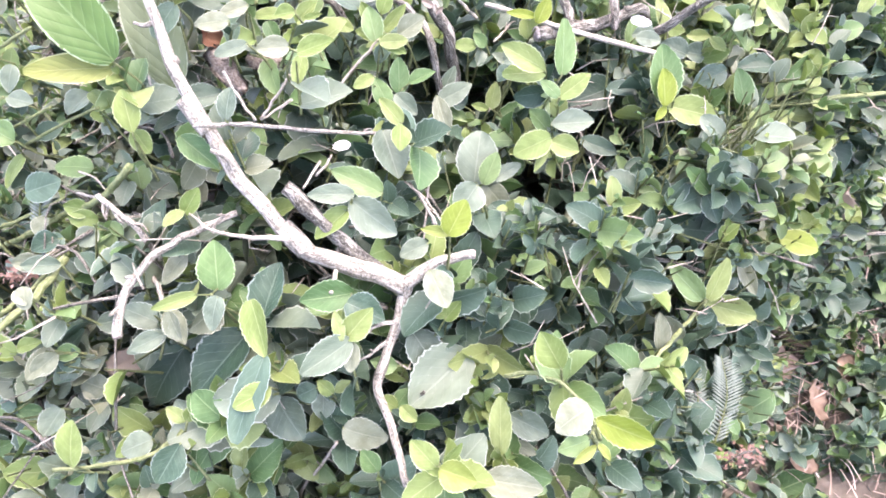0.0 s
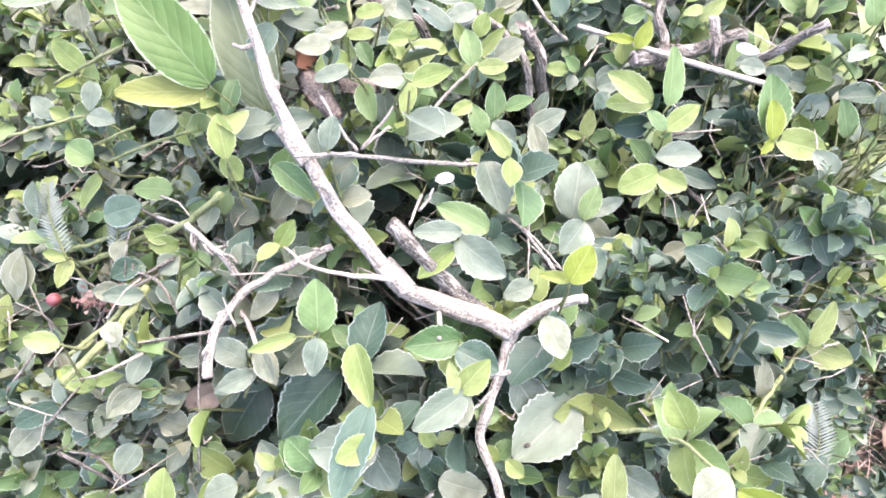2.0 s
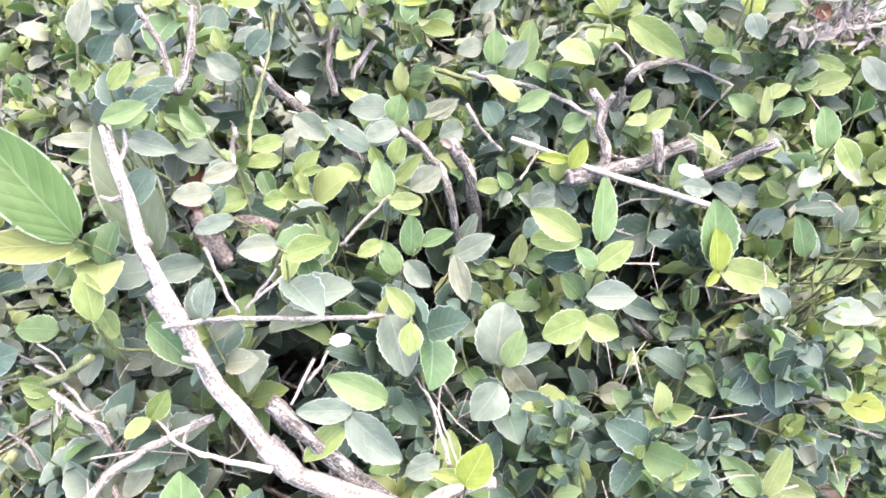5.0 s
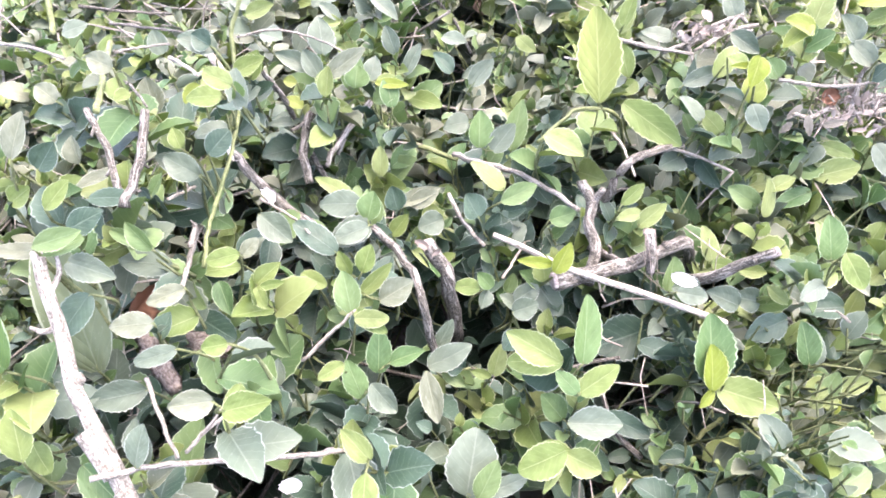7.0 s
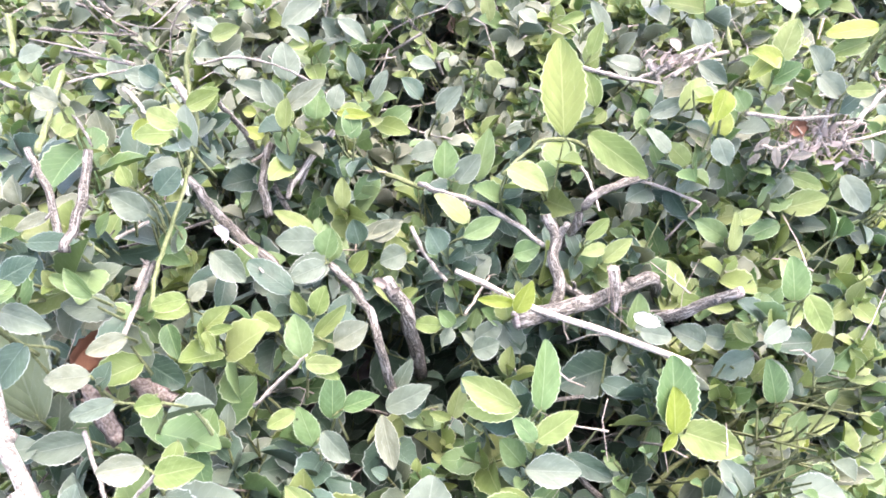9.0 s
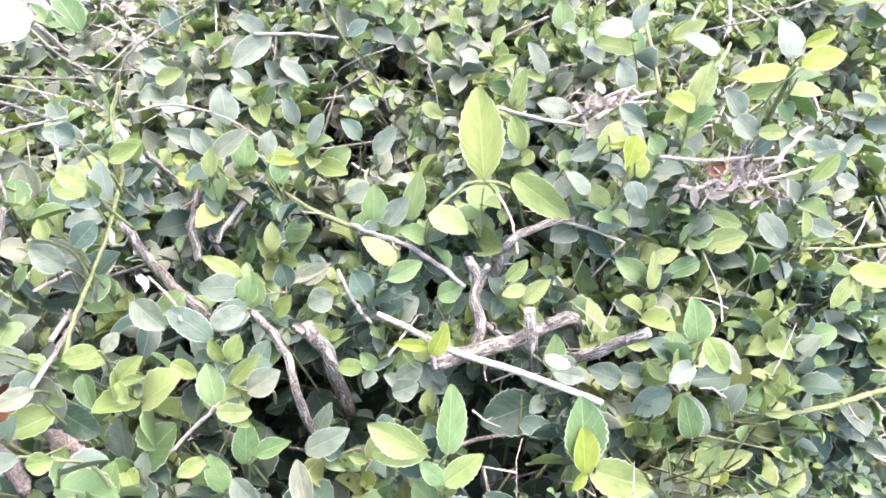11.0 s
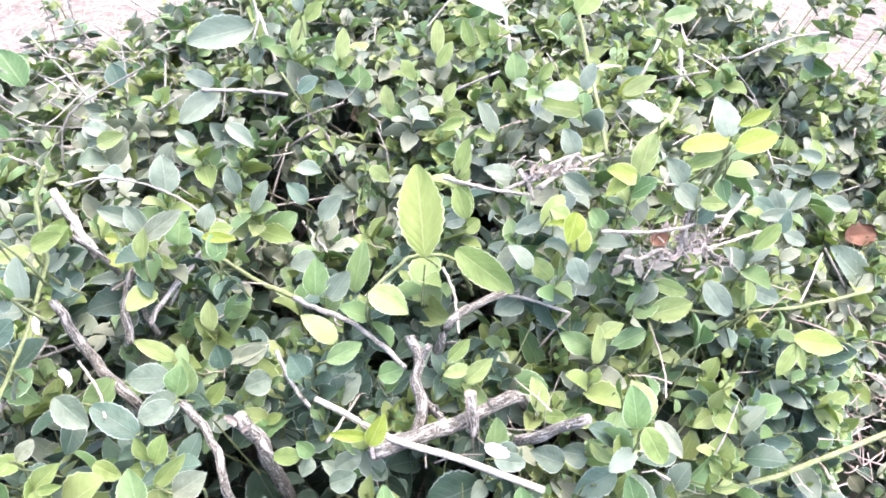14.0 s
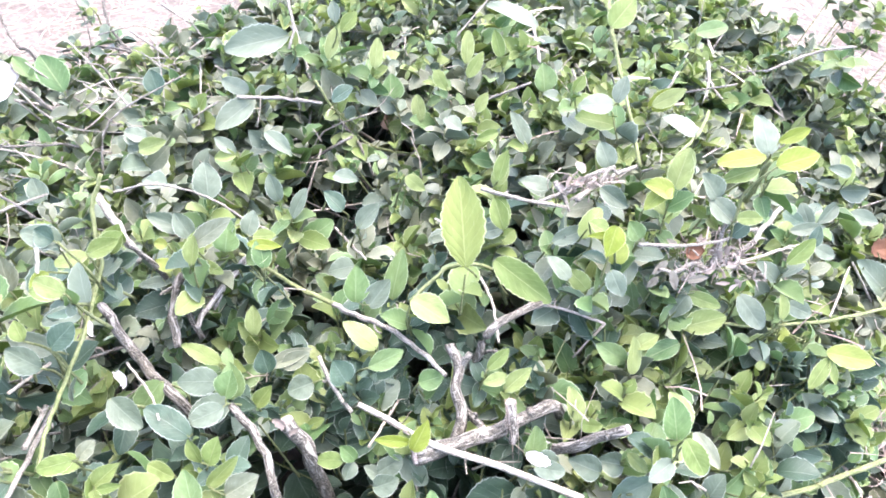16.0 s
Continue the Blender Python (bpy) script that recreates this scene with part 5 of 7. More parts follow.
sprout((0.158, 0.494, 0.511), [("o", (0.158, 0.494, 0.511), (0.178, 0.490, 0.511), 0.013)])
sprout((0.250, 0.499, 0.452), [("y", (0.250, 0.499, 0.452), (0.265, 0.510, 0.468), 0.011)])
sprout((0.278, 0.491, 0.441), [("o", (0.278, 0.491, 0.441), (0.263, 0.508, 0.467), 0.017)])
sprout((0.252, 0.445, 0.455), [("y", (0.252, 0.445, 0.455), (0.261, 0.454, 0.466), 0.011)])
sprout((0.310, 0.571, 0.424), [("p", (0.310, 0.571, 0.424), (0.332, 0.573, 0.432), 0.016)])
sprout((0.265, 0.517, 0.523), [("y", (0.264, 0.520, 0.521), (0.256, 0.535, 0.542), 0.021), ("p", (0.266, 0.514, 0.526), (0.282, 0.495, 0.514), 0.012)])
sprout((0.227, 0.514, 0.498), [("y", (0.227, 0.514, 0.498), (0.240, 0.503, 0.492), 0.010)])
sprout((-0.094, 1.022, 0.556), [("o", (-0.094, 1.022, 0.556), (-0.166, 0.997, 0.547), 0.038)])
sprout((-0.131, 0.967, 0.501), [("o", (-0.131, 0.967, 0.501), (-0.173, 0.934, 0.479), 0.030)])
sprout((-0.145, 0.994, 0.495), [("o", (-0.145, 0.994, 0.495), (-0.177, 0.998, 0.508), 0.020)])
sprout((-0.195, 0.964, 0.447), [("o", (-0.195, 0.964, 0.447), (-0.214, 0.932, 0.423), 0.021)])
sprout((-0.119, 0.738, 0.534), [("o", (-0.119, 0.738, 0.534), (-0.120, 0.755, 0.562), 0.025)])
sprout((-0.120, 0.834, 0.515), [("o", (-0.120, 0.835, 0.516), (-0.141, 0.842, 0.530), 0.014), ("y", (-0.120, 0.833, 0.515), (-0.141, 0.828, 0.514), 0.014)])
sprout((-0.076, 0.686, 0.529), [("o", (-0.076, 0.686, 0.529), (-0.046, 0.687, 0.538), 0.011)])
sprout((-0.103, 0.650, 0.572), [("o", (-0.105, 0.653, 0.573), (-0.135, 0.655, 0.583), 0.015), ("o", (-0.101, 0.647, 0.570), (-0.114, 0.656, 0.586), 0.015)])
sprout((-0.222, 0.854, 0.515), [("o", (-0.224, 0.854, 0.514), (-0.239, 0.859, 0.525), 0.020), ("y", (-0.225, 0.853, 0.514), (-0.207, 0.845, 0.510), 0.013), ("o", (-0.217, 0.855, 0.517), (-0.238, 0.856, 0.524), 0.017)])
sprout((-0.090, 0.620, 0.586), [("p", (-0.090, 0.620, 0.586), (-0.061, 0.629, 0.606), 0.015)])
sprout((-0.139, 0.602, 0.597), [("y", (-0.141, 0.603, 0.593), (-0.133, 0.614, 0.611), 0.016), ("y", (-0.144, 0.593, 0.602), (-0.125, 0.601, 0.614), 0.014), ("y", (-0.131, 0.610, 0.597), (-0.145, 0.613, 0.605), 0.013)])
sprout((0.219, 1.159, 0.515), [("o", (0.219, 1.159, 0.515), (0.148, 1.166, 0.540), 0.034)])
sprout((0.223, 1.049, 0.477), [("m", (0.223, 1.049, 0.477), (0.218, 1.068, 0.507), 0.031)])
sprout((0.025, 1.020, 0.471), [("m", (0.025, 1.020, 0.471), (0.024, 1.039, 0.501), 0.030)])
sprout((0.065, 0.978, 0.471), [("y", (0.065, 0.978, 0.471), (0.058, 0.995, 0.498), 0.018)])
sprout((0.121, 1.092, 0.491), [("y", (0.121, 1.092, 0.491), (0.123, 1.114, 0.527), 0.018)])
sprout((0.182, 0.866, 0.515), [("o", (0.182, 0.868, 0.516), (0.164, 0.886, 0.545), 0.020), ("y", (0.182, 0.864, 0.513), (0.158, 0.864, 0.519), 0.015)])
sprout((0.137, 0.721, 0.575), [("y", (0.138, 0.718, 0.580), (0.145, 0.732, 0.602), 0.013), ("y", (0.136, 0.723, 0.570), (0.146, 0.734, 0.587), 0.014)])
sprout((0.193, 0.759, 0.538), [("o", (0.193, 0.759, 0.538), (0.162, 0.762, 0.549), 0.017)])
sprout((-0.029, 1.006, 0.571), [("y", (-0.029, 1.006, 0.571), (-0.011, 1.016, 0.590), 0.017)])
sprout((-0.033, 0.999, 0.584), [("o", (-0.033, 0.999, 0.584), (-0.037, 1.011, 0.605), 0.014)])
sprout((0.165, 1.061, 0.477), [("o", (0.165, 1.061, 0.477), (0.163, 1.074, 0.497), 0.012)])
sprout((0.322, 0.660, 0.660), [("o", (0.319, 0.657, 0.657), (0.314, 0.672, 0.680), 0.023), ("b", (0.326, 0.663, 0.663), (0.346, 0.666, 0.673), 0.010)])
sprout((0.312, 0.629, 0.666), [("b", (0.312, 0.629, 0.666), (0.337, 0.631, 0.677), 0.018)])
sprout((0.357, 0.727, 0.602), [("b", (0.358, 0.727, 0.608), (0.317, 0.718, 0.607), 0.017), ("y", (0.356, 0.727, 0.596), (0.321, 0.713, 0.589), 0.015)])
sprout((0.314, 0.770, 0.599), [("o", (0.314, 0.770, 0.599), (0.286, 0.778, 0.615), 0.020)])
sprout((0.332, 0.954, 0.516), [("b", (0.331, 0.957, 0.512), (0.367, 0.964, 0.533), 0.024), ("y", (0.333, 0.951, 0.519), (0.370, 0.957, 0.538), 0.018)])
sprout((0.317, 0.702, 0.580), [("o", (0.319, 0.702, 0.581), (0.305, 0.712, 0.598), 0.020), ("o", (0.314, 0.701, 0.580), (0.332, 0.684, 0.569), 0.019)])
sprout((0.262, 0.934, 0.620), [("y", (0.262, 0.934, 0.620), (0.285, 0.948, 0.647), 0.027)])
sprout((0.253, 0.832, 0.589), [("o", (0.253, 0.832, 0.589), (0.220, 0.829, 0.593), 0.022)])
sprout((0.241, 0.756, 0.570), [("o", (0.241, 0.756, 0.570), (0.231, 0.768, 0.589), 0.019)])
sprout((0.326, 0.676, 0.582), [("y", (0.326, 0.676, 0.582), (0.346, 0.673, 0.586), 0.012)])
sprout((0.374, 0.661, 0.548), [("y", (0.374, 0.661, 0.548), (0.394, 0.671, 0.567), 0.015)])
sprout((0.502, 0.834, 0.357), [("o", (0.502, 0.834, 0.357), (0.547, 0.834, 0.372), 0.017)])
sprout((0.639, 0.826, 0.339), [("o", (0.639, 0.826, 0.339), (0.591, 0.850, 0.380), 0.038)])
sprout((0.369, 0.627, 0.518), [("y", (0.369, 0.627, 0.518), (0.366, 0.638, 0.536), 0.014)])
sprout((0.381, 0.647, 0.515), [("o", (0.381, 0.647, 0.515), (0.401, 0.639, 0.512), 0.015)])
sprout((0.404, 0.672, 0.461), [("b", (0.404, 0.672, 0.461), (0.404, 0.656, 0.449), 0.014)])
sprout((0.414, 0.614, 0.489), [("b", (0.413, 0.617, 0.490), (0.450, 0.607, 0.491), 0.020), ("y", (0.415, 0.613, 0.487), (0.397, 0.593, 0.473), 0.012), ("y", (0.415, 0.612, 0.488), (0.418, 0.595, 0.475), 0.007)])
sprout((0.341, 0.651, 0.520), [("o", (0.341, 0.651, 0.520), (0.359, 0.628, 0.505), 0.019)])
sprout((0.192, 0.632, 0.552), [("o", (0.192, 0.632, 0.552), (0.177, 0.642, 0.568), 0.016)])
sprout((0.245, 0.496, 0.546), [("m", (0.245, 0.496, 0.546), (0.241, 0.511, 0.569), 0.020)])
sprout((0.244, 0.486, 0.562), [("y", (0.244, 0.486, 0.562), (0.255, 0.469, 0.550), 0.015)])
sprout((0.384, 0.674, 0.392), [("o", (0.384, 0.674, 0.392), (0.433, 0.649, 0.383), 0.022)])
sprout((0.318, 0.591, 0.405), [("o", (0.318, 0.591, 0.405), (0.340, 0.587, 0.407), 0.017)])
sprout((0.294, 0.621, 0.473), [("y", (0.291, 0.621, 0.473), (0.293, 0.599, 0.457), 0.011), ("y", (0.296, 0.621, 0.473), (0.324, 0.609, 0.469), 0.013)])
sprout((0.306, 0.601, 0.452), [("m", (0.306, 0.601, 0.452), (0.324, 0.608, 0.468), 0.015)])
sprout((0.352, 0.666, 0.430), [("m", (0.352, 0.666, 0.430), (0.377, 0.649, 0.421), 0.015)])
sprout((-0.048, 0.517, 0.541), [("o", (-0.047, 0.519, 0.539), (-0.073, 0.508, 0.534), 0.022), ("m", (-0.050, 0.521, 0.540), (-0.046, 0.533, 0.556), 0.017), ("o", (-0.048, 0.511, 0.545), (-0.068, 0.501, 0.542), 0.015)])
sprout((-0.055, 0.531, 0.546), [("o", (-0.055, 0.531, 0.546), (-0.083, 0.528, 0.549), 0.019)])
sprout((-0.118, 0.509, 0.554), [("o", (-0.118, 0.509, 0.554), (-0.095, 0.494, 0.545), 0.018)])
sprout((-0.067, 0.494, 0.537), [("d", (-0.067, 0.494, 0.537), (-0.093, 0.503, 0.555), 0.018)])
sprout((-0.052, 0.601, 0.511), [("y", (-0.052, 0.601, 0.511), (-0.053, 0.613, 0.531), 0.013)])
sprout((-0.121, 0.468, 0.548), [("y", (-0.121, 0.468, 0.548), (-0.144, 0.463, 0.549), 0.013)])
sprout((-0.134, 0.538, 0.624), [("y", (-0.134, 0.538, 0.624), (-0.155, 0.535, 0.627), 0.015)])
sprout((-0.269, 0.317, 0.464), [("d", (-0.268, 0.318, 0.464), (-0.284, 0.308, 0.460), 0.016), ("d", (-0.271, 0.317, 0.464), (-0.288, 0.307, 0.462), 0.017)])
sprout((-0.271, 0.291, 0.468), [("p", (-0.272, 0.292, 0.469), (-0.289, 0.288, 0.471), 0.013), ("d", (-0.271, 0.289, 0.468), (-0.290, 0.290, 0.474), 0.013)])
sprout((-0.287, 0.336, 0.466), [("p", (-0.287, 0.336, 0.466), (-0.289, 0.322, 0.458), 0.014)])
sprout((-0.254, 0.305, 0.461), [("d", (-0.254, 0.305, 0.461), (-0.239, 0.293, 0.455), 0.015)])
sprout((-0.246, 0.325, 0.465), [("o", (-0.246, 0.325, 0.465), (-0.258, 0.314, 0.460), 0.016)])
sprout((-0.236, 0.308, 0.466), [("y", (-0.236, 0.308, 0.466), (-0.231, 0.295, 0.458), 0.009)])
sprout((-0.356, 0.357, 0.464), [("o", (-0.356, 0.357, 0.464), (-0.357, 0.374, 0.485), 0.016)])
sprout((-0.408, 0.351, 0.377), [("p", (-0.404, 0.354, 0.381), (-0.402, 0.372, 0.404), 0.017), ("p", (-0.412, 0.349, 0.373), (-0.406, 0.377, 0.406), 0.024)])
sprout((-0.338, 0.342, 0.439), [("y", (-0.338, 0.341, 0.441), (-0.356, 0.340, 0.445), 0.010), ("y", (-0.339, 0.342, 0.438), (-0.344, 0.323, 0.427), 0.012)])
sprout((-0.329, 0.435, 0.531), [("y", (-0.327, 0.440, 0.532), (-0.347, 0.449, 0.547), 0.017), ("b", (-0.330, 0.431, 0.530), (-0.344, 0.425, 0.528), 0.009)])
sprout((-0.332, 0.466, 0.548), [("p", (-0.332, 0.466, 0.548), (-0.333, 0.478, 0.563), 0.018)])
sprout((-0.218, 0.449, 0.577), [("p", (-0.218, 0.449, 0.577), (-0.251, 0.444, 0.581), 0.010)])
sprout((-0.349, 0.413, 0.510), [("o", (-0.349, 0.413, 0.510), (-0.362, 0.421, 0.523), 0.014)])
sprout((-0.320, 0.409, 0.516), [("o", (-0.320, 0.409, 0.516), (-0.299, 0.403, 0.515), 0.014)])
sprout((-0.247, 0.391, 0.533), [("o", (-0.247, 0.391, 0.533), (-0.261, 0.377, 0.526), 0.017)])
sprout((-0.236, 0.375, 0.546), [("y", (-0.236, 0.375, 0.546), (-0.221, 0.365, 0.541), 0.010)])
sprout((-0.315, 0.426, 0.532), [("o", (-0.315, 0.426, 0.532), (-0.319, 0.409, 0.522), 0.014)])
sprout((-0.335, 0.411, 0.512), [("y", (-0.335, 0.411, 0.512), (-0.348, 0.413, 0.517), 0.011)])
sprout((0.153, 0.508, 0.451), [("d", (0.153, 0.508, 0.451), (0.113, 0.492, 0.447), 0.034)])
sprout((0.264, 0.483, 0.451), [("m", (0.264, 0.483, 0.451), (0.256, 0.500, 0.477), 0.021)])
sprout((-0.111, 0.429, 0.497), [("o", (-0.111, 0.429, 0.497), (-0.114, 0.444, 0.520), 0.020)])
sprout((0.537, 0.627, 0.210), [("m", (0.537, 0.627, 0.210), (0.556, 0.649, 0.245), 0.026)])
sprout((0.538, 0.609, 0.243), [("o", (0.538, 0.609, 0.243), (0.570, 0.592, 0.236), 0.018)])
sprout((0.450, 0.639, 0.346), [("d", (0.450, 0.639, 0.346), (0.405, 0.628, 0.346), 0.029)])
sprout((0.418, 0.577, 0.355), [("p", (0.418, 0.577, 0.355), (0.424, 0.550, 0.336), 0.021)])
sprout((0.303, 0.533, 0.456), [("d", (0.303, 0.533, 0.456), (0.267, 0.527, 0.458), 0.022)])
sprout((0.508, 0.611, 0.215), [("w", (0.508, 0.611, 0.215), (0.490, 0.576, 0.192), 0.035)])
sprout((0.336, 0.523, 0.326), [("d", (0.336, 0.523, 0.326), (0.350, 0.539, 0.351), 0.022)])
sprout((0.174, 0.499, 0.510), [("o", (0.174, 0.499, 0.510), (0.156, 0.497, 0.512), 0.017)])
sprout((0.417, 0.592, 0.311), [("o", (0.417, 0.592, 0.311), (0.396, 0.604, 0.330), 0.022)])
sprout((0.467, 0.616, 0.307), [("o", (0.467, 0.616, 0.307), (0.491, 0.604, 0.302), 0.019)])
sprout((0.348, 0.510, 0.445), [("y", (0.348, 0.510, 0.445), (0.324, 0.507, 0.448), 0.008)])
sprout((0.325, 0.532, 0.383), [("y", (0.325, 0.532, 0.383), (0.362, 0.525, 0.386), 0.015)])
sprout((0.221, 0.477, 0.429), [("d", (0.221, 0.477, 0.429), (0.208, 0.492, 0.451), 0.019)])
sprout((0.313, 0.532, 0.429), [("p", (0.313, 0.532, 0.429), (0.302, 0.544, 0.447), 0.018)])
sprout((0.496, 0.670, 0.265), [("m", (0.496, 0.670, 0.265), (0.513, 0.680, 0.283), 0.025)])
sprout((0.229, 0.516, 0.479), [("o", (0.229, 0.516, 0.479), (0.208, 0.515, 0.483), 0.018)])
sprout((0.025, 0.557, 0.513), [("d", (0.025, 0.557, 0.513), (0.014, 0.565, 0.527), 0.020)])
sprout((-0.001, 0.562, 0.505), [("o", (-0.001, 0.562, 0.505), (-0.019, 0.554, 0.502), 0.019)])
sprout((0.078, 0.562, 0.508), [("m", (0.078, 0.562, 0.508), (0.096, 0.564, 0.515), 0.016)])
sprout((0.058, 0.571, 0.469), [("d", (0.058, 0.571, 0.469), (0.066, 0.583, 0.486), 0.018)])
sprout((-0.036, 0.534, 0.514), [("y", (-0.036, 0.534, 0.514), (-0.025, 0.542, 0.528), 0.012)])
sprout((0.018, 0.450, 0.475), [("d", (0.018, 0.450, 0.475), (0.004, 0.454, 0.483), 0.018)])
sprout((0.050, 0.485, 0.494), [("o", (0.050, 0.485, 0.494), (0.067, 0.487, 0.501), 0.016)])
sprout((0.053, 0.456, 0.509), [("d", (0.053, 0.456, 0.509), (0.042, 0.448, 0.505), 0.014)])
sprout((-0.106, 0.548, 0.520), [("m", (-0.106, 0.548, 0.520), (-0.121, 0.528, 0.507), 0.020)])
sprout((0.442, 0.776, 0.485), [("o", (0.442, 0.776, 0.485), (0.474, 0.775, 0.493), 0.013)])
sprout((0.474, 0.889, 0.438), [("o", (0.474, 0.889, 0.438), (0.509, 0.881, 0.440), 0.017)])
sprout((0.572, 1.001, 0.383), [("d", (0.572, 1.001, 0.383), (0.606, 0.988, 0.379), 0.019)])
sprout((0.475, 0.777, 0.463), [("o", (0.475, 0.777, 0.463), (0.495, 0.767, 0.460), 0.015)])
sprout((0.565, 0.923, 0.403), [("d", (0.565, 0.923, 0.403), (0.535, 0.908, 0.396), 0.018)])
sprout((-0.297, 0.249, 0.415), [("b", (-0.297, 0.249, 0.415), (-0.319, 0.256, 0.428), 0.013)])
sprout((-0.336, 0.254, 0.383), [("d", (-0.336, 0.254, 0.383), (-0.363, 0.238, 0.379), 0.016)])
sprout((-0.345, 0.254, 0.352), [("d", (-0.345, 0.254, 0.352), (-0.363, 0.243, 0.349), 0.013)])
sprout((-0.373, 0.230, 0.353), [("p", (-0.373, 0.230, 0.353), (-0.349, 0.246, 0.373), 0.020)])
sprout((-0.273, 0.229, 0.504), [("y", (-0.273, 0.229, 0.504), (-0.291, 0.228, 0.508), 0.012)])
sprout((-0.263, 0.220, 0.397), [("o", (-0.263, 0.220, 0.397), (-0.272, 0.203, 0.388), 0.018)])
sprout((-0.368, 0.244, 0.311), [("d", (-0.368, 0.244, 0.311), (-0.343, 0.244, 0.316), 0.016)])
sprout((-0.356, 0.224, 0.316), [("m", (-0.356, 0.224, 0.316), (-0.334, 0.228, 0.324), 0.015)])
sprout((-0.169, 0.287, 0.482), [("p", (-0.169, 0.287, 0.482), (-0.185, 0.271, 0.474), 0.015)])
sprout((0.138, 0.364, 0.274), [("d", (0.138, 0.364, 0.274), (0.158, 0.371, 0.285), 0.021)])
sprout((0.084, 0.310, 0.417), [("m", (0.084, 0.310, 0.417), (0.100, 0.320, 0.432), 0.018)])
sprout((0.111, 0.357, 0.400), [("y", (0.111, 0.357, 0.400), (0.129, 0.355, 0.403), 0.012)])
sprout((0.224, 0.388, 0.334), [("y", (0.224, 0.388, 0.334), (0.208, 0.391, 0.341), 0.016)])
sprout((0.205, 0.374, 0.300), [("m", (0.205, 0.374, 0.300), (0.196, 0.382, 0.310), 0.015)])
sprout((0.170, 0.286, 0.367), [("p", (0.170, 0.286, 0.367), (0.169, 0.305, 0.389), 0.015)])
sprout((0.097, 0.368, 0.430), [("p", (0.097, 0.368, 0.430), (0.115, 0.371, 0.436), 0.015)])
sprout((0.149, 0.406, 0.405), [("o", (0.149, 0.406, 0.405), (0.173, 0.400, 0.405), 0.011)])
sprout((0.070, 0.231, 0.451), [("m", (0.070, 0.231, 0.451), (0.074, 0.240, 0.462), 0.011)])
sprout((0.130, 0.294, 0.360), [("d", (0.130, 0.294, 0.360), (0.114, 0.298, 0.369), 0.019)])
sprout((-0.114, 0.510, 0.651), [("y", (-0.114, 0.510, 0.651), (-0.130, 0.512, 0.658), 0.012)])
sprout((-0.155, 0.557, 0.619), [("b", (-0.155, 0.557, 0.619), (-0.161, 0.545, 0.612), 0.011)])
sprout((-0.197, 0.570, 0.586), [("p", (-0.197, 0.570, 0.586), (-0.204, 0.584, 0.605), 0.019)])
sprout((-0.256, 0.717, 0.542), [("o", (-0.256, 0.717, 0.542), (-0.264, 0.728, 0.559), 0.017)])
sprout((-0.139, 0.556, 0.646), [("o", (-0.138, 0.558, 0.644), (-0.160, 0.558, 0.652), 0.016), ("d", (-0.140, 0.555, 0.648), (-0.151, 0.556, 0.654), 0.014)])
sprout((-0.257, 0.625, 0.590), [("y", (-0.257, 0.625, 0.590), (-0.247, 0.637, 0.607), 0.011)])
sprout((-0.189, 0.459, 0.610), [("d", (-0.189, 0.459, 0.610), (-0.162, 0.458, 0.614), 0.011)])
sprout((-0.193, 0.432, 0.627), [("y", (-0.193, 0.432, 0.627), (-0.181, 0.441, 0.639), 0.010)])
sprout((-0.185, 0.478, 0.611), [("p", (-0.185, 0.478, 0.611), (-0.200, 0.469, 0.607), 0.010)])
sprout((-0.141, 0.513, 0.599), [("d", (-0.141, 0.513, 0.599), (-0.129, 0.522, 0.611), 0.015)])
sprout((-0.148, 0.507, 0.587), [("o", (-0.148, 0.507, 0.587), (-0.169, 0.511, 0.598), 0.017)])
sprout((-0.210, 0.448, 0.645), [("p", (-0.210, 0.448, 0.645), (-0.204, 0.462, 0.664), 0.014)])
sprout((-0.178, 0.498, 0.577), [("m", (-0.178, 0.498, 0.577), (-0.171, 0.506, 0.589), 0.009)])
sprout((-0.149, 0.435, 0.597), [("m", (-0.149, 0.435, 0.597), (-0.164, 0.442, 0.609), 0.011)])
sprout((-0.191, 0.410, 0.623), [("m", (-0.191, 0.410, 0.623), (-0.166, 0.414, 0.631), 0.011)])
sprout((-0.115, 0.626, 0.543), [("o", (-0.115, 0.626, 0.543), (-0.139, 0.618, 0.544), 0.010)])
sprout((-0.111, 0.625, 0.557), [("b", (-0.111, 0.625, 0.557), (-0.125, 0.627, 0.563), 0.011)])
sprout((-0.117, 0.639, 0.569), [("b", (-0.117, 0.639, 0.569), (-0.127, 0.638, 0.571), 0.009)])
sprout((-0.089, 0.610, 0.577), [("y", (-0.089, 0.610, 0.577), (-0.087, 0.623, 0.594), 0.013)])
sprout((-0.059, 0.638, 0.554), [("m", (-0.059, 0.638, 0.554), (-0.039, 0.645, 0.566), 0.017)])
sprout((-0.243, 0.543, 0.613), [("p", (-0.243, 0.543, 0.613), (-0.255, 0.547, 0.622), 0.014)])
sprout((-0.159, 0.517, 0.600), [("y", (-0.159, 0.517, 0.600), (-0.165, 0.524, 0.610), 0.010)])
sprout((-0.201, 0.548, 0.635), [("p", (-0.201, 0.548, 0.635), (-0.216, 0.549, 0.642), 0.014)])
sprout((-0.195, 0.546, 0.619), [("y", (-0.195, 0.546, 0.619), (-0.203, 0.540, 0.616), 0.010)])
sprout((-0.219, 0.472, 0.618), [("d", (-0.219, 0.472, 0.618), (-0.210, 0.482, 0.630), 0.015)])
sprout((-0.208, 0.491, 0.607), [("p", (-0.208, 0.491, 0.607), (-0.214, 0.500, 0.620), 0.013)])
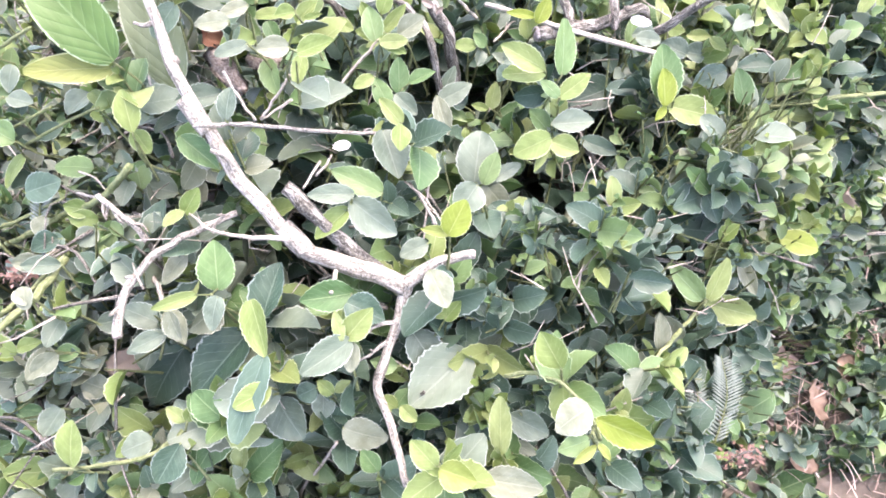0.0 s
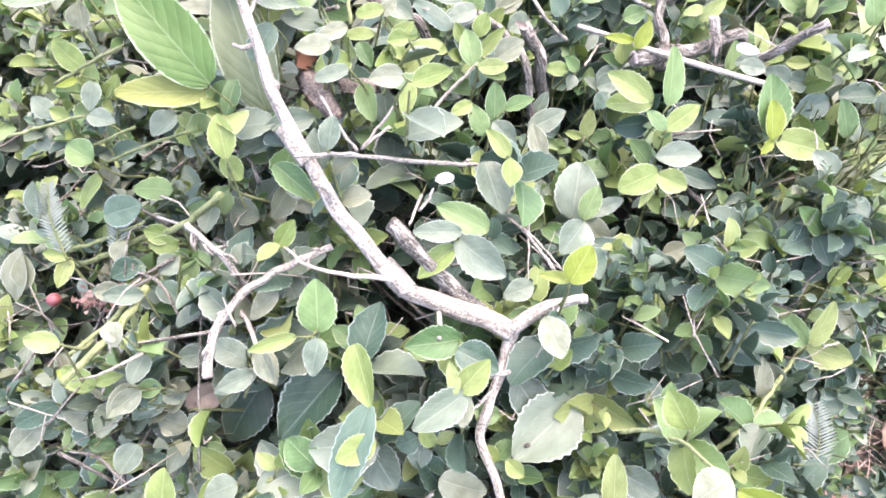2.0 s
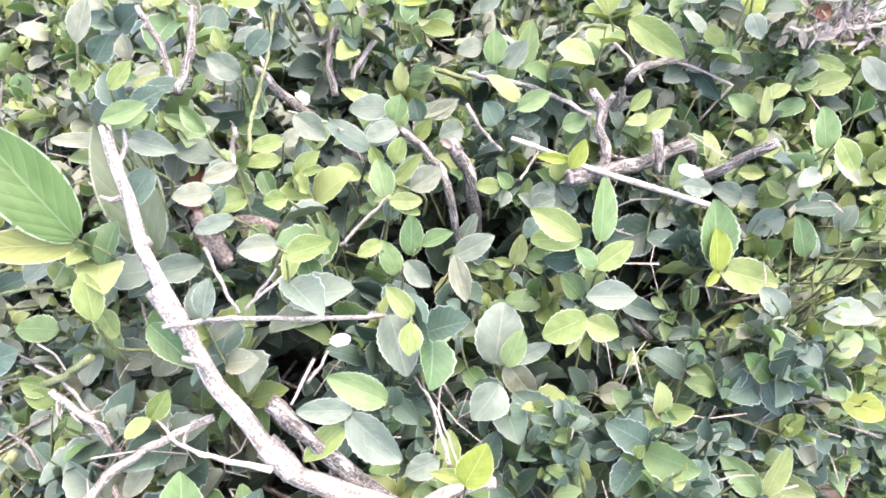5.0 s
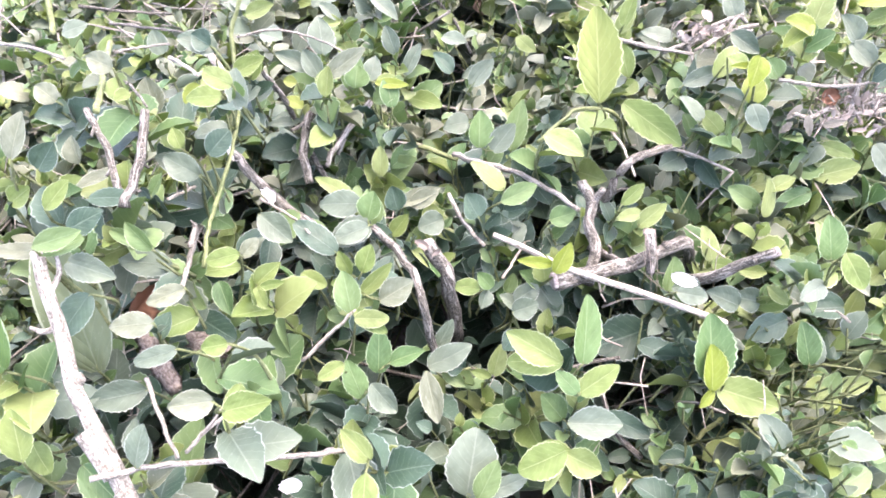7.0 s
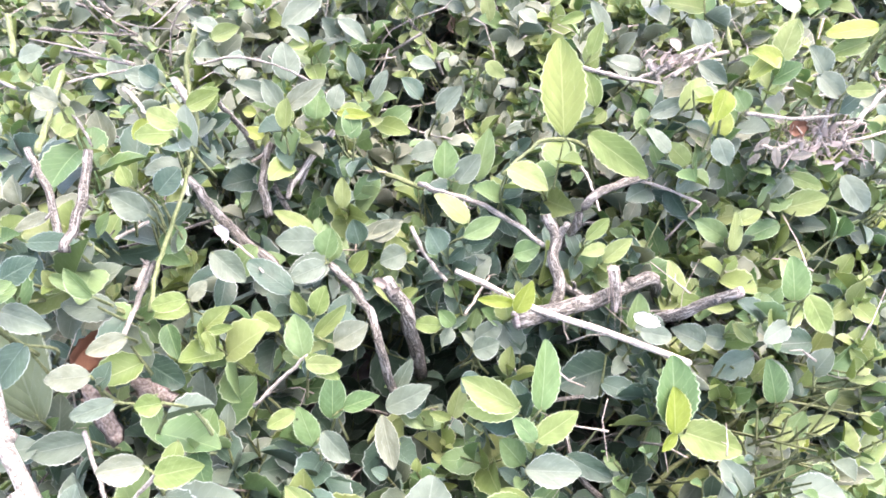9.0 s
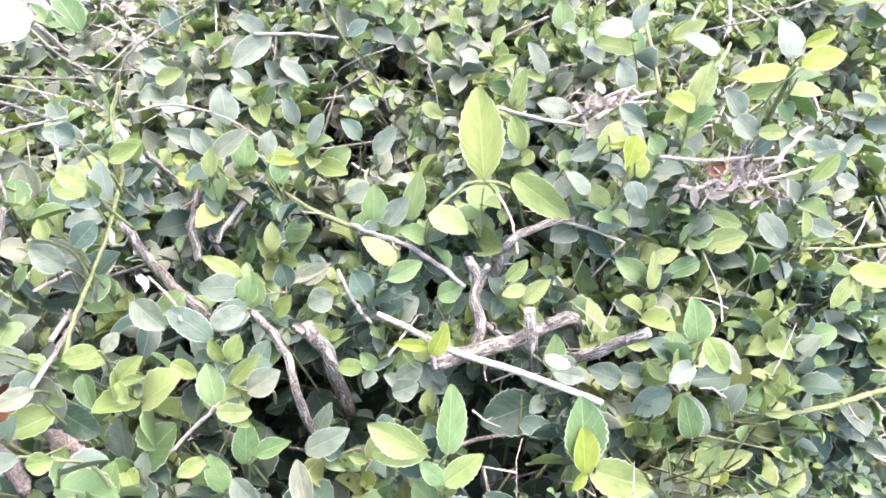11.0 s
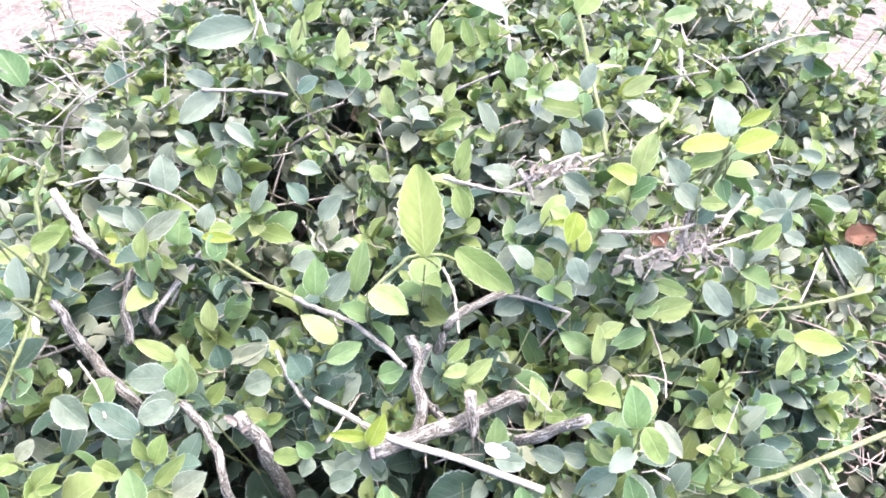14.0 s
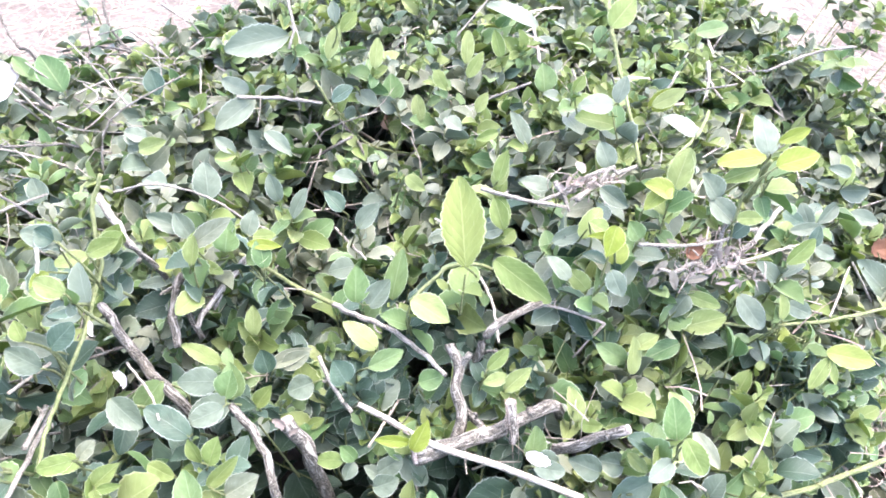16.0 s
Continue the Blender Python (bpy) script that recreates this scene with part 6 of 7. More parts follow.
sprout((-0.223, 0.447, 0.616), [("y", (-0.223, 0.447, 0.616), (-0.211, 0.452, 0.624), 0.012)])
sprout((-0.337, 0.715, 0.561), [("o", (-0.337, 0.715, 0.561), (-0.316, 0.719, 0.569), 0.016)])
sprout((-0.428, 1.019, 0.405), [("y", (-0.428, 1.019, 0.405), (-0.396, 1.026, 0.418), 0.022)])
sprout((-0.174, 0.744, 0.549), [("o", (-0.174, 0.744, 0.549), (-0.153, 0.738, 0.548), 0.020)])
sprout((-0.180, 0.869, 0.459), [("o", (-0.180, 0.869, 0.459), (-0.168, 0.887, 0.484), 0.021)])
sprout((0.368, 0.977, 0.597), [("m", (0.368, 0.977, 0.597), (0.401, 0.977, 0.607), 0.019)])
sprout((0.270, 0.878, 0.564), [("o", (0.270, 0.878, 0.564), (0.277, 0.892, 0.588), 0.017)])
sprout((0.492, 0.853, 0.461), [("o", (0.492, 0.853, 0.461), (0.501, 0.828, 0.442), 0.016)])
sprout((0.534, 0.857, 0.459), [("o", (0.534, 0.857, 0.459), (0.511, 0.836, 0.444), 0.016)])
sprout((0.597, 0.912, 0.401), [("o", (0.597, 0.912, 0.401), (0.629, 0.900, 0.398), 0.019)])
sprout((0.516, 0.878, 0.472), [("o", (0.516, 0.878, 0.472), (0.555, 0.867, 0.473), 0.011)])
sprout((0.451, 0.748, 0.490), [("d", (0.451, 0.748, 0.490), (0.459, 0.758, 0.507), 0.014)])
sprout((0.450, 0.813, 0.479), [("d", (0.450, 0.813, 0.479), (0.471, 0.801, 0.474), 0.015)])
sprout((0.528, 0.852, 0.503), [("o", (0.528, 0.852, 0.503), (0.501, 0.853, 0.509), 0.014)])
sprout((0.122, 1.048, 0.495), [("y", (0.122, 1.048, 0.495), (0.142, 1.063, 0.522), 0.017)])
sprout((0.164, 1.066, 0.515), [("y", (0.164, 1.066, 0.515), (0.153, 1.083, 0.543), 0.017)])
sprout((0.130, 0.934, 0.513), [("y", (0.130, 0.934, 0.513), (0.140, 0.946, 0.533), 0.014)])
sprout((0.144, 0.814, 0.566), [("y", (0.144, 0.814, 0.566), (0.123, 0.805, 0.561), 0.011)])
sprout((0.226, 0.892, 0.568), [("y", (0.226, 0.892, 0.568), (0.236, 0.900, 0.583), 0.013)])
sprout((0.226, 0.959, 0.520), [("o", (0.226, 0.959, 0.520), (0.206, 0.958, 0.524), 0.016)])
sprout((-0.049, 1.019, 0.528), [("y", (-0.049, 1.019, 0.528), (-0.036, 1.041, 0.564), 0.019)])
sprout((0.009, 0.993, 0.533), [("y", (0.009, 0.993, 0.533), (0.013, 1.011, 0.562), 0.018)])
sprout((-0.035, 0.941, 0.517), [("d", (-0.035, 0.941, 0.517), (-0.014, 0.949, 0.534), 0.022)])
sprout((-0.016, 1.002, 0.495), [("o", (-0.016, 1.002, 0.495), (0.012, 0.985, 0.486), 0.021)])
sprout((-0.250, 0.982, 0.493), [("d", (-0.250, 0.982, 0.493), (-0.260, 0.997, 0.518), 0.024)])
sprout((-0.364, 0.983, 0.493), [("m", (-0.364, 0.983, 0.493), (-0.389, 1.003, 0.529), 0.036)])
sprout((-0.369, 0.924, 0.453), [("m", (-0.369, 0.924, 0.453), (-0.380, 0.935, 0.472), 0.013)])
sprout((-0.211, 0.821, 0.526), [("y", (-0.211, 0.821, 0.526), (-0.182, 0.824, 0.537), 0.017)])
sprout((-0.089, 0.844, 0.537), [("o", (-0.089, 0.844, 0.537), (-0.059, 0.824, 0.525), 0.017)])
sprout((-0.045, 0.733, 0.518), [("o", (-0.045, 0.733, 0.518), (-0.033, 0.748, 0.542), 0.014)])
sprout((-0.051, 0.726, 0.544), [("o", (-0.051, 0.726, 0.544), (-0.061, 0.738, 0.564), 0.015)])
sprout((-0.004, 0.768, 0.500), [("d", (-0.004, 0.768, 0.500), (-0.022, 0.777, 0.516), 0.018)])
sprout((0.015, 0.734, 0.509), [("o", (0.015, 0.734, 0.509), (0.035, 0.745, 0.530), 0.018)])
sprout((-0.015, 0.799, 0.519), [("o", (-0.015, 0.799, 0.519), (0.010, 0.792, 0.518), 0.017)])
sprout((0.057, 0.791, 0.527), [("y", (0.057, 0.791, 0.527), (0.074, 0.779, 0.519), 0.014)])
sprout((0.093, 0.912, 0.518), [("o", (0.093, 0.912, 0.518), (0.112, 0.900, 0.512), 0.019)])
sprout((0.081, 1.013, 0.522), [("y", (0.081, 1.013, 0.522), (0.092, 0.993, 0.507), 0.016)])
sprout((0.072, 0.982, 0.454), [("o", (0.072, 0.982, 0.454), (0.052, 0.968, 0.445), 0.020)])
sprout((0.125, 0.693, 0.543), [("o", (0.125, 0.693, 0.543), (0.144, 0.694, 0.549), 0.014)])
sprout((0.245, 0.652, 0.578), [("m", (0.245, 0.652, 0.578), (0.235, 0.659, 0.589), 0.015)])
sprout((0.269, 0.684, 0.556), [("m", (0.269, 0.684, 0.556), (0.285, 0.674, 0.550), 0.016)])
sprout((0.203, 0.653, 0.593), [("y", (0.203, 0.653, 0.593), (0.218, 0.645, 0.589), 0.014)])


branch("dbark", [(-0.343, 1.160, 0.435), (-0.362, 1.177, 0.447), (-0.385, 1.193, 0.458), (-0.401, 1.214, 0.474), (-0.410, 1.233, 0.490), (-0.410, 1.248, 0.500)], 0.0026, 0.0012, True)
branch("dbark", [(-0.360, 1.173, 0.448), (-0.384, 1.176, 0.451), (-0.410, 1.178, 0.453), (-0.440, 1.177, 0.451), (-0.466, 1.172, 0.445)], 0.0018, 0.0010, False)
branch("dbark", [(-0.423, 1.166, 0.440), (-0.421, 1.184, 0.459), (-0.430, 1.202, 0.479), (-0.442, 1.219, 0.498), (-0.448, 1.228, 0.507)], 0.0013, 0.0008, False)
branch("dbark", [(-0.428, 1.199, 0.476), (-0.420, 1.203, 0.480), (-0.417, 1.213, 0.491)], 0.0010, 0.0006, False)
branch("dbark", [(-0.509, 1.172, 0.444), (-0.523, 1.175, 0.447), (-0.538, 1.187, 0.460), (-0.551, 1.205, 0.479), (-0.558, 1.211, 0.486)], 0.0030, 0.0018, True)
sprout((-0.438, 1.223, 0.502), [("o", (-0.438, 1.223, 0.502), (-0.422, 1.215, 0.494), 0.014)])
sprout((-0.442, 1.183, 0.457), [("o", (-0.442, 1.183, 0.457), (-0.455, 1.185, 0.459), 0.013)])
sprout((-0.420, 1.174, 0.448), [("o", (-0.420, 1.174, 0.448), (-0.399, 1.170, 0.445), 0.012)])
sprout((-0.399, 1.200, 0.477), [("o", (-0.399, 1.200, 0.477), (-0.401, 1.181, 0.456), 0.014)])
sprout((-0.511, 1.145, 0.415), [("m", (-0.511, 1.145, 0.415), (-0.456, 1.163, 0.436), 0.030)])
sprout((-0.505, 1.147, 0.417), [("m", (-0.505, 1.147, 0.417), (-0.536, 1.167, 0.438), 0.022)])
sprout((-0.498, 1.149, 0.420), [("m", (-0.498, 1.149, 0.420), (-0.458, 1.141, 0.412), 0.024)])
sprout((-0.339, 1.134, 0.406), [("d", (-0.339, 1.134, 0.406), (-0.333, 1.156, 0.431), 0.026)])
sprout((-0.258, 1.166, 0.443), [("b", (-0.258, 1.166, 0.443), (-0.237, 1.149, 0.424), 0.016)])
sprout((-0.344, 1.178, 0.455), [("y", (-0.344, 1.178, 0.455), (-0.327, 1.163, 0.438), 0.014)])


# ---------------------------------------------------------------- the mass of leaves
def build_mass():
    rng = np.random.default_rng(11)
    keep = np.array([tuple(c) for c, _ in KEEP])
    rad = np.array([r for _, r in KEEP])
    count = 6300
    x = rng.uniform(-0.85, 1.12, count * 5)
    y = rng.uniform(-0.02, 1.85, count * 5)
    z = crown(x, y)
    ragged = 1 + 0.7 * np.array([noise.noise((a * 6, b * 6, 4.0)) for a, b in zip(x, y)])
    ok = (z > 0.10) | ((((x - 0.44) / 0.34) ** 2 + ((y - 0.60) / 0.36) ** 2 < ragged) & (rng.random(len(x)) < 0.85))
    bare = ((x > 0.35) & (y < 0.55) & (z < 0.10)) | ((x > 0.58) & (x < 0.78) & (y > 0.62) & (y < 0.84))
    ok &= ~bare | (rng.random(len(x)) < np.where(y < 0.56, 0.5, 0.25))
    ok &= (x > -0.28) | (y < 0.90) | (rng.random(len(x)) < 0.5)
    clump = np.array([noise.noise((a * 15, b * 15, 9.0)) for a, b in zip(x, y)])
    dense = np.clip(0.46 + 1.7 * clump, 0.06, 0.95)
    dense = np.where((x > 0.18) & (x < 0.62) & (y > 0.33) & (y < 0.72), np.maximum(dense, 0.85), dense)
    dense = np.where((x > 0.28) & (y > 0.72), np.maximum(dense, 0.7), dense)
    ok &= rng.random(len(x)) < dense
    x, y, z = x[ok], y[ok], z[ok]
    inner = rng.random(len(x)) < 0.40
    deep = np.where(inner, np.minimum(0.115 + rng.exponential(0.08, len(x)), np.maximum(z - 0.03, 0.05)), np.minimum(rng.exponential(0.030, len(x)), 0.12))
    # sparse long shoots along the two rear corners
    edge = np.array([(0.58, 1.08), (-0.62, 0.98)])[(np.arange(90) >= 35) * 1] + rng.random((90, 2)) * np.array([(0.28, 0.34), (0.30, 0.26)])[(np.arange(90) >= 35) * 1]
    rise = np.where(np.arange(90) < 35, rng.uniform(0.42, 0.52, 90), rng.uniform(0.37, 0.46, 90))
    tx, ty, tz = np.r_[np.array(TIPS), np.c_[edge, rise]].T
    x, y, z = np.r_[x, tx], np.r_[y, ty], np.r_[z, tz - 0.008]
    deep = np.r_[deep, 0 * tx]
    own = np.arange(len(x)) >= len(inner)
    n = len(x)
    lump = np.array([0.034 * noise.noise((a * 9, b * 9, 2.0)) + 0.016 * noise.noise((a * 24, b * 24, 5.0)) for a, b in zip(x, y)]) * ~own
    tip = np.stack([x, y, np.maximum(z + lump - deep, 0.02)], 1)
    e = 0.02
    slope = np.stack([(crown(x - e, y) - crown(x + e, y)) / (2 * e), (crown(x, y - e) - crown(x, y + e)) / (2 * e), np.ones(n)], 1)
    slope[:, :2] = np.clip(slope[:, :2], -1.2, 1.2)
    way = slope / np.linalg.norm(slope, axis=1)[:, None] + np.array((0, 0, 0.5)) + rng.normal(0, 0.42, (n, 3))
    way[own] = np.array((0, -0.2, 0.9)) + rng.normal(0, 0.2, (int(own.sum()), 3))
    way /= np.linalg.norm(way, axis=1)[:, None]
    length = np.where(own, 0.04, rng.uniform(0.035, 0.085, n))
    size = rng.uniform(0.68, 1.36, n) * np.where(y > 0.8, 1.12, 1.0) * np.where((x < -0.03) & (x > -0.2) & (y < 0.35), 1.2, np.where((x < -0.2) & (y < 0.5), 0.9, np.where((x > 0.05) & (y < 0.55), 0.84, 1.0))) * np.where(own, 0.9, 1.0) * np.where(deep > 0.055, 1.35, 1.0)
    young = rng.random(n) < np.where(x < -0.15, 0.26, np.where((x > 0.36) & (y > 0.72), 0.5, np.where((x > 0.20) & (y > 0.40), np.where((y < 0.62) & (x > 0.36), 0.24, 0.62), np.where((x > 0.04) & (y < 0.5), 0.22, np.where(y < 0.72, 0.34, 0.42)))))
    young &= (deep < 0.03) & ((z > 0.16) | (rng.random(n) < 0.3))
    P, D, N, L, W, K = [], [], [], [], [], []
    stems = [((ex * 0.93, ey - 0.03, ez - 0.13), (ex, ey, ez - 0.03)) for (ex, ey), ez in zip(edge, rise)]
    for i in range(n):
        s = way[i]
        a = np.cross(s, (0.31, 0.77, 0.2))
        a /= np.linalg.norm(a)
        b = np.cross(s, a)
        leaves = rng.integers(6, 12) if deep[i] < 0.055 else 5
        turn = rng.uniform(0, 6.28)
        stems.append((tip[i] - s * length[i], tip[i]))
        for k in range(leaves):
            f = k / leaves
            pos = tip[i] - s * length[i] * f * 0.95
            phi = turn + 2.4 * k
            r = a * math.cos(phi) + b * math.sin(phi)
            spread = math.radians(28 + 48 * min(1.0, f * 1.6) + rng.uniform(-14, 14))
            d = s * math.cos(spread) + r * math.sin(spread)
            nn = s * math.sin(spread) - r * math.cos(spread)
            nn = nn + rng.normal(0, 0.35 if young[i] and f < 0.6 else 0.65, 3)
            long = (0.0140 + 0.011 * min(1.0, f * 2.2) + rng.uniform(-0.003, 0.005)) * size[i] * (0.62 if k < 2 and deep[i] < 0.055 else 1.0)
            if young[i] and f < 0.6:
                kind = rng.choice(("y", "y", "m"))
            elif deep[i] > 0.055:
                # inner shade put into leaf colour: dark when deep, lightened at the rear right
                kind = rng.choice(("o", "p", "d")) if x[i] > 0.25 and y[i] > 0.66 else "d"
            elif young[i]:
                kind = rng.choice(("m", "m", "o", "d"))
            elif 0.18 < x[i] < 0.35 and 0.42 < y[i] < 0.62 and z[i] > 0.3:
                kind = rng.choice(("p", "y", "m", "o", "m", "p"))
            elif x[i] > 0.34 and y[i] < 0.60:
                kind = rng.choice(("m", "d", "o", "d", "m", "d"))
            elif z[i] < 0.15 and x[i] > 0.2:
                kind = rng.choice(("m", "m", "d", "o", "d"))
            elif x[i] > 0.30 and 0.38 < y[i] < 0.66:
                kind = rng.choice(("m", "d", "d", "o", "d", "m"))
            elif x[i] > 0.18 and 0.38 < y[i] < 0.72:
                kind = rng.choice(("m", "o", "d", "p", "o", "m"))
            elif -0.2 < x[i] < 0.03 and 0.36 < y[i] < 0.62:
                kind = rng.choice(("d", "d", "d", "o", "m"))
            elif x[i] > 0.20 and y[i] > 0.70:
                # mostly pale leaves, putting the rear right's hazy brightness into their colour
                kind = rng.choice(("p", "p", "p", "o", "y", "p"))
            elif x[i] < -0.22 and y[i] > 0.55:
                kind = rng.choice(("p", "p", "y", "o", "m"))
            elif y[i] > 1.0:
                kind = rng.choice(("p", "o", "p", "p", "m", "o"))
            elif y[i] > 0.72:
                kind = rng.choice(("o", "p", "p", "m", "o", "p"))
            elif x[i] < -0.08 and y[i] < 0.36:
                kind = rng.choice(("o", "o", "o", "p", "d", "d", "m"))
            elif x[i] < -0.08:
                kind = rng.choice(("o", "o", "d", "d", "m", "p"))
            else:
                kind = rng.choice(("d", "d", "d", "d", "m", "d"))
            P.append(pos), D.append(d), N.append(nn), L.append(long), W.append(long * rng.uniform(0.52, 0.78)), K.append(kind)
    P, D, N, L, W, K = map(np.array, (P, D, N, L, W, K))
    side = np.cross(D, N)
    side /= np.linalg.norm(side, axis=1)[:, None]
    up = np.cross(side, D)
    mid = P + D * L[:, None] * 0.5
    free = np.ones(len(P), bool)
    for c, r in zip(keep, rad):
        d = mid - c
        for out in [np.array(e) - c for e, lo, hi in OPEN_TO if lo < c[1] < hi]:
            out = out / np.linalg.norm(out)
            h = d @ out
            off = np.linalg.norm(d - np.clip(h, 0, 0.10)[:, None] * out, axis=1)
            free &= ~((off < r * 0.85 + 0.004) & (h > -0.009))
    for c, r in DEEP:
        d = mid - np.array(c)
        for out in [np.array(e) - c for e, lo, hi in OPEN_TO if lo < c[1] < hi]:
            out = out / np.linalg.norm(out)
            off = np.linalg.norm(d - np.clip(d @ out, -0.30, 0.06)[:, None] * out, axis=1)
            free &= off > r
    for home, lo, hi in ((FRONT, -9, 0.40), (MIDDLE, 0.40, 0.78), (REAR, 0.78, 9)):
        fine = 10 if home is not REAR else 8
        forms = (blade(fine, 2, 0.76, 0.64, 0.34, 0.20, 0.075), blade(fine, 2, 0.90, 0.80, 0.46, 0.08, 0.070, 0.08),
                 blade(fine, 2, 0.66, 0.58, 0.22, 0.34, 0.065, -0.08))
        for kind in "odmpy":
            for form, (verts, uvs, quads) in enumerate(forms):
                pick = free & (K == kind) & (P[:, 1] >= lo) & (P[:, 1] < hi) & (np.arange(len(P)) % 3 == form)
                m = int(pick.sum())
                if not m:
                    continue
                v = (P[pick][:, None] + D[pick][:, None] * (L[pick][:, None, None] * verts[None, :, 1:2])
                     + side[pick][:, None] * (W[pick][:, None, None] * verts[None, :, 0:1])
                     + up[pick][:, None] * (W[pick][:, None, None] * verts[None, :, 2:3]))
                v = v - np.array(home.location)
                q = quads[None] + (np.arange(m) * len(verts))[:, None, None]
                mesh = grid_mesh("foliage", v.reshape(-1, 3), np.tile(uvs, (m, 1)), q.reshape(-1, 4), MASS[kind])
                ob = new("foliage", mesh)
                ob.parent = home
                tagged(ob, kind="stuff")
        bm = bmesh.new()
        for p, q in stems:
            if lo <= q[1] < hi:
                tube(bm, [Vector(p) - home.location, Vector(q) - home.location], 0.0013, 0.0007, 3, cap=False)
        tagged(part("twig", bm, BARK["green"], home), kind="stuff")
        bm = bmesh.new()
        r = random.Random(int(hi * 10))
        for _ in range(240 if home is REAR else 110):
            px, py = r.uniform(-0.6, 0.9), r.uniform(max(lo, 0.08), min(hi, 1.45))
            top = float(crown(np.array(px), np.array(py)))
            if top < 0.2:
                continue
            a = Vector((px, py, top - (r.uniform(0.02, 0.12) if home is REAR else r.uniform(0.04, 0.13))))
            d = Vector((r.gauss(0, 1), r.gauss(0, 1), r.gauss(0.2, 0.6))).normalized() * (r.uniform(0.05, 0.13) if home is REAR else r.uniform(0.025, 0.065))
            rise = 0.012 if home is not REAR else 0.03
            if (a + d).z > top + rise:
                d.z = top + rise - a.z
            w = r.uniform(0.0010, 0.0024)
            tube(bm, [q - home.location for q in spline([a - d, a + Vector((r.gauss(0, .01), r.gauss(0, .01), r.gauss(0, .008))), a + d], 3)], w, w * 0.6, 5)
        if home is not REAR:
            for _ in range(60):
                px, py = r.uniform(-0.5, -0.18), r.uniform(max(lo, 0.12), min(hi, 0.75))
                top = float(crown(np.array(px), np.array(py)))
                a = Vector((px, py, top - r.uniform(0.0, 0.04)))
                d = Vector((r.gauss(0, 1), r.gauss(0, 1), r.gauss(0.1, 0.4))).normalized() * r.uniform(0.02, 0.06)
                d.z = min(d.z, top + 0.012 - a.z)
                w = r.uniform(0.0006, 0.0015)
                tube(bm, [q - home.location for q in spline([a - d, a + Vector((r.gauss(0, .006), r.gauss(0, .006), r.gauss(0, .006))), a + d], 3)], w, w * 0.6, 5)
        else:
            for _ in range(95):
                px, py = r.uniform(-0.66, -0.20), r.uniform(0.86, 1.36)
                top = float(crown(np.array(px), np.array(py)))
                a = Vector((px, py, max(top, 0.12) - r.uniform(-0.02, 0.05)))
                d = Vector((r.gauss(0, 1), r.gauss(0, 0.8), r.gauss(0.1, 0.35))).normalized() * r.uniform(0.03, 0.09)
                w = r.uniform(0.0008, 0.0022)
                tube(bm, [q - home.location for q in spline([a - d, a + Vector((r.gauss(0, .014), r.gauss(0, .014), r.gauss(0, .012))), a + d], 4)], w, w * 0.5, 5)
        tagged(part("branchwork", bm, BARK["bark" if home is REAR else "dbark"], home), kind="stuff")
        bm = bmesh.new()
        for _ in range(130):
            px, py = r.uniform(-0.45, 0.62), r.uniform(max(lo, 0.12), min(hi, 1.25))
            top = float(crown(np.array(px), np.array(py)))
            if top < 0.2:
                continue
            a = Vector((px, py, top - r.uniform(-0.012, 0.03)))
            d = Vector((r.gauss(0, 1), r.gauss(0, 1), r.gauss(0.2, 0.5))).normalized() * r.uniform(0.008, 0.026)
            w = r.uniform(0.0004, 0.0010)
            c = a + Vector((r.gauss(0, .003), r.gauss(0, .003), r.gauss(0, .003)))
            tube(bm, [q - home.location for q in (a - d, c, a + d)], w, w * 0.5, 5)
            if r.random() < 0.6:
                e = Vector((r.gauss(0, 1), r.gauss(0, 1), r.gauss(0.4, 0.6))).normalized() * d.length * r.uniform(0.4, 0.9)
                tube(bm, [c - home.location, c + e - home.location], w * 0.7, w * 0.3, 4)
        tagged(part("dry_twig", bm, BARK["pale"], home), kind="stuff")


build_mass()


# ---------------------------------------------------------------- loose things on and beside the hedge
def crumpled(name, at, size, turn, mat, label, category, curl=0.5, seed=0, ratio=0.7, lobes=0.09):
    """A dry, curled leaf or scrap with a ragged edge and a folded middle."""
    r = random.Random(seed)
    bm = bmesh.new()
    rings, spokes = 7, 26
    edge = [1 + lobes * math.sin(3 * k + seed) + r.uniform(-lobes, lobes) for k in range(spokes)]
    grid = [[bm.verts.new((0, 0, 0))]]
    for i in range(1, rings + 1):
        f = i / rings
        row = []
        for k in range(spokes):
            a = 2 * math.pi * k / spokes
            px, py = f * edge[k] * math.cos(a) * size, f * edge[k] * math.sin(a) * size * ratio
            pz = curl * abs(py) * 0.9 + curl * 0.6 * px * px / size + size * (0.26 * noise.noise((px * 75 + seed, py * 75, 0)) + 0.10 * noise.noise((px * 240 + seed, py * 240, 3))) * f
            row.append(bm.verts.new((px, py, pz)))
        grid.append(row)
    for k in range(spokes):
        bm.faces.new((grid[0][0], grid[1][k], grid[1][(k + 1) % spokes]))
    for p, q in zip(grid[1:], grid[2:]):
        for k in range(spokes):
            bm.faces.new((p[k], q[k], q[(k + 1) % spokes], p[(k + 1) % spokes]))
    bmesh.ops.solidify(bm, geom=bm.faces[:], thickness=0.0007)
    ob = part(name, bm, mat)
    ob.matrix_basis = pose(*at, *turn)
    return tagged(ob, label, category)


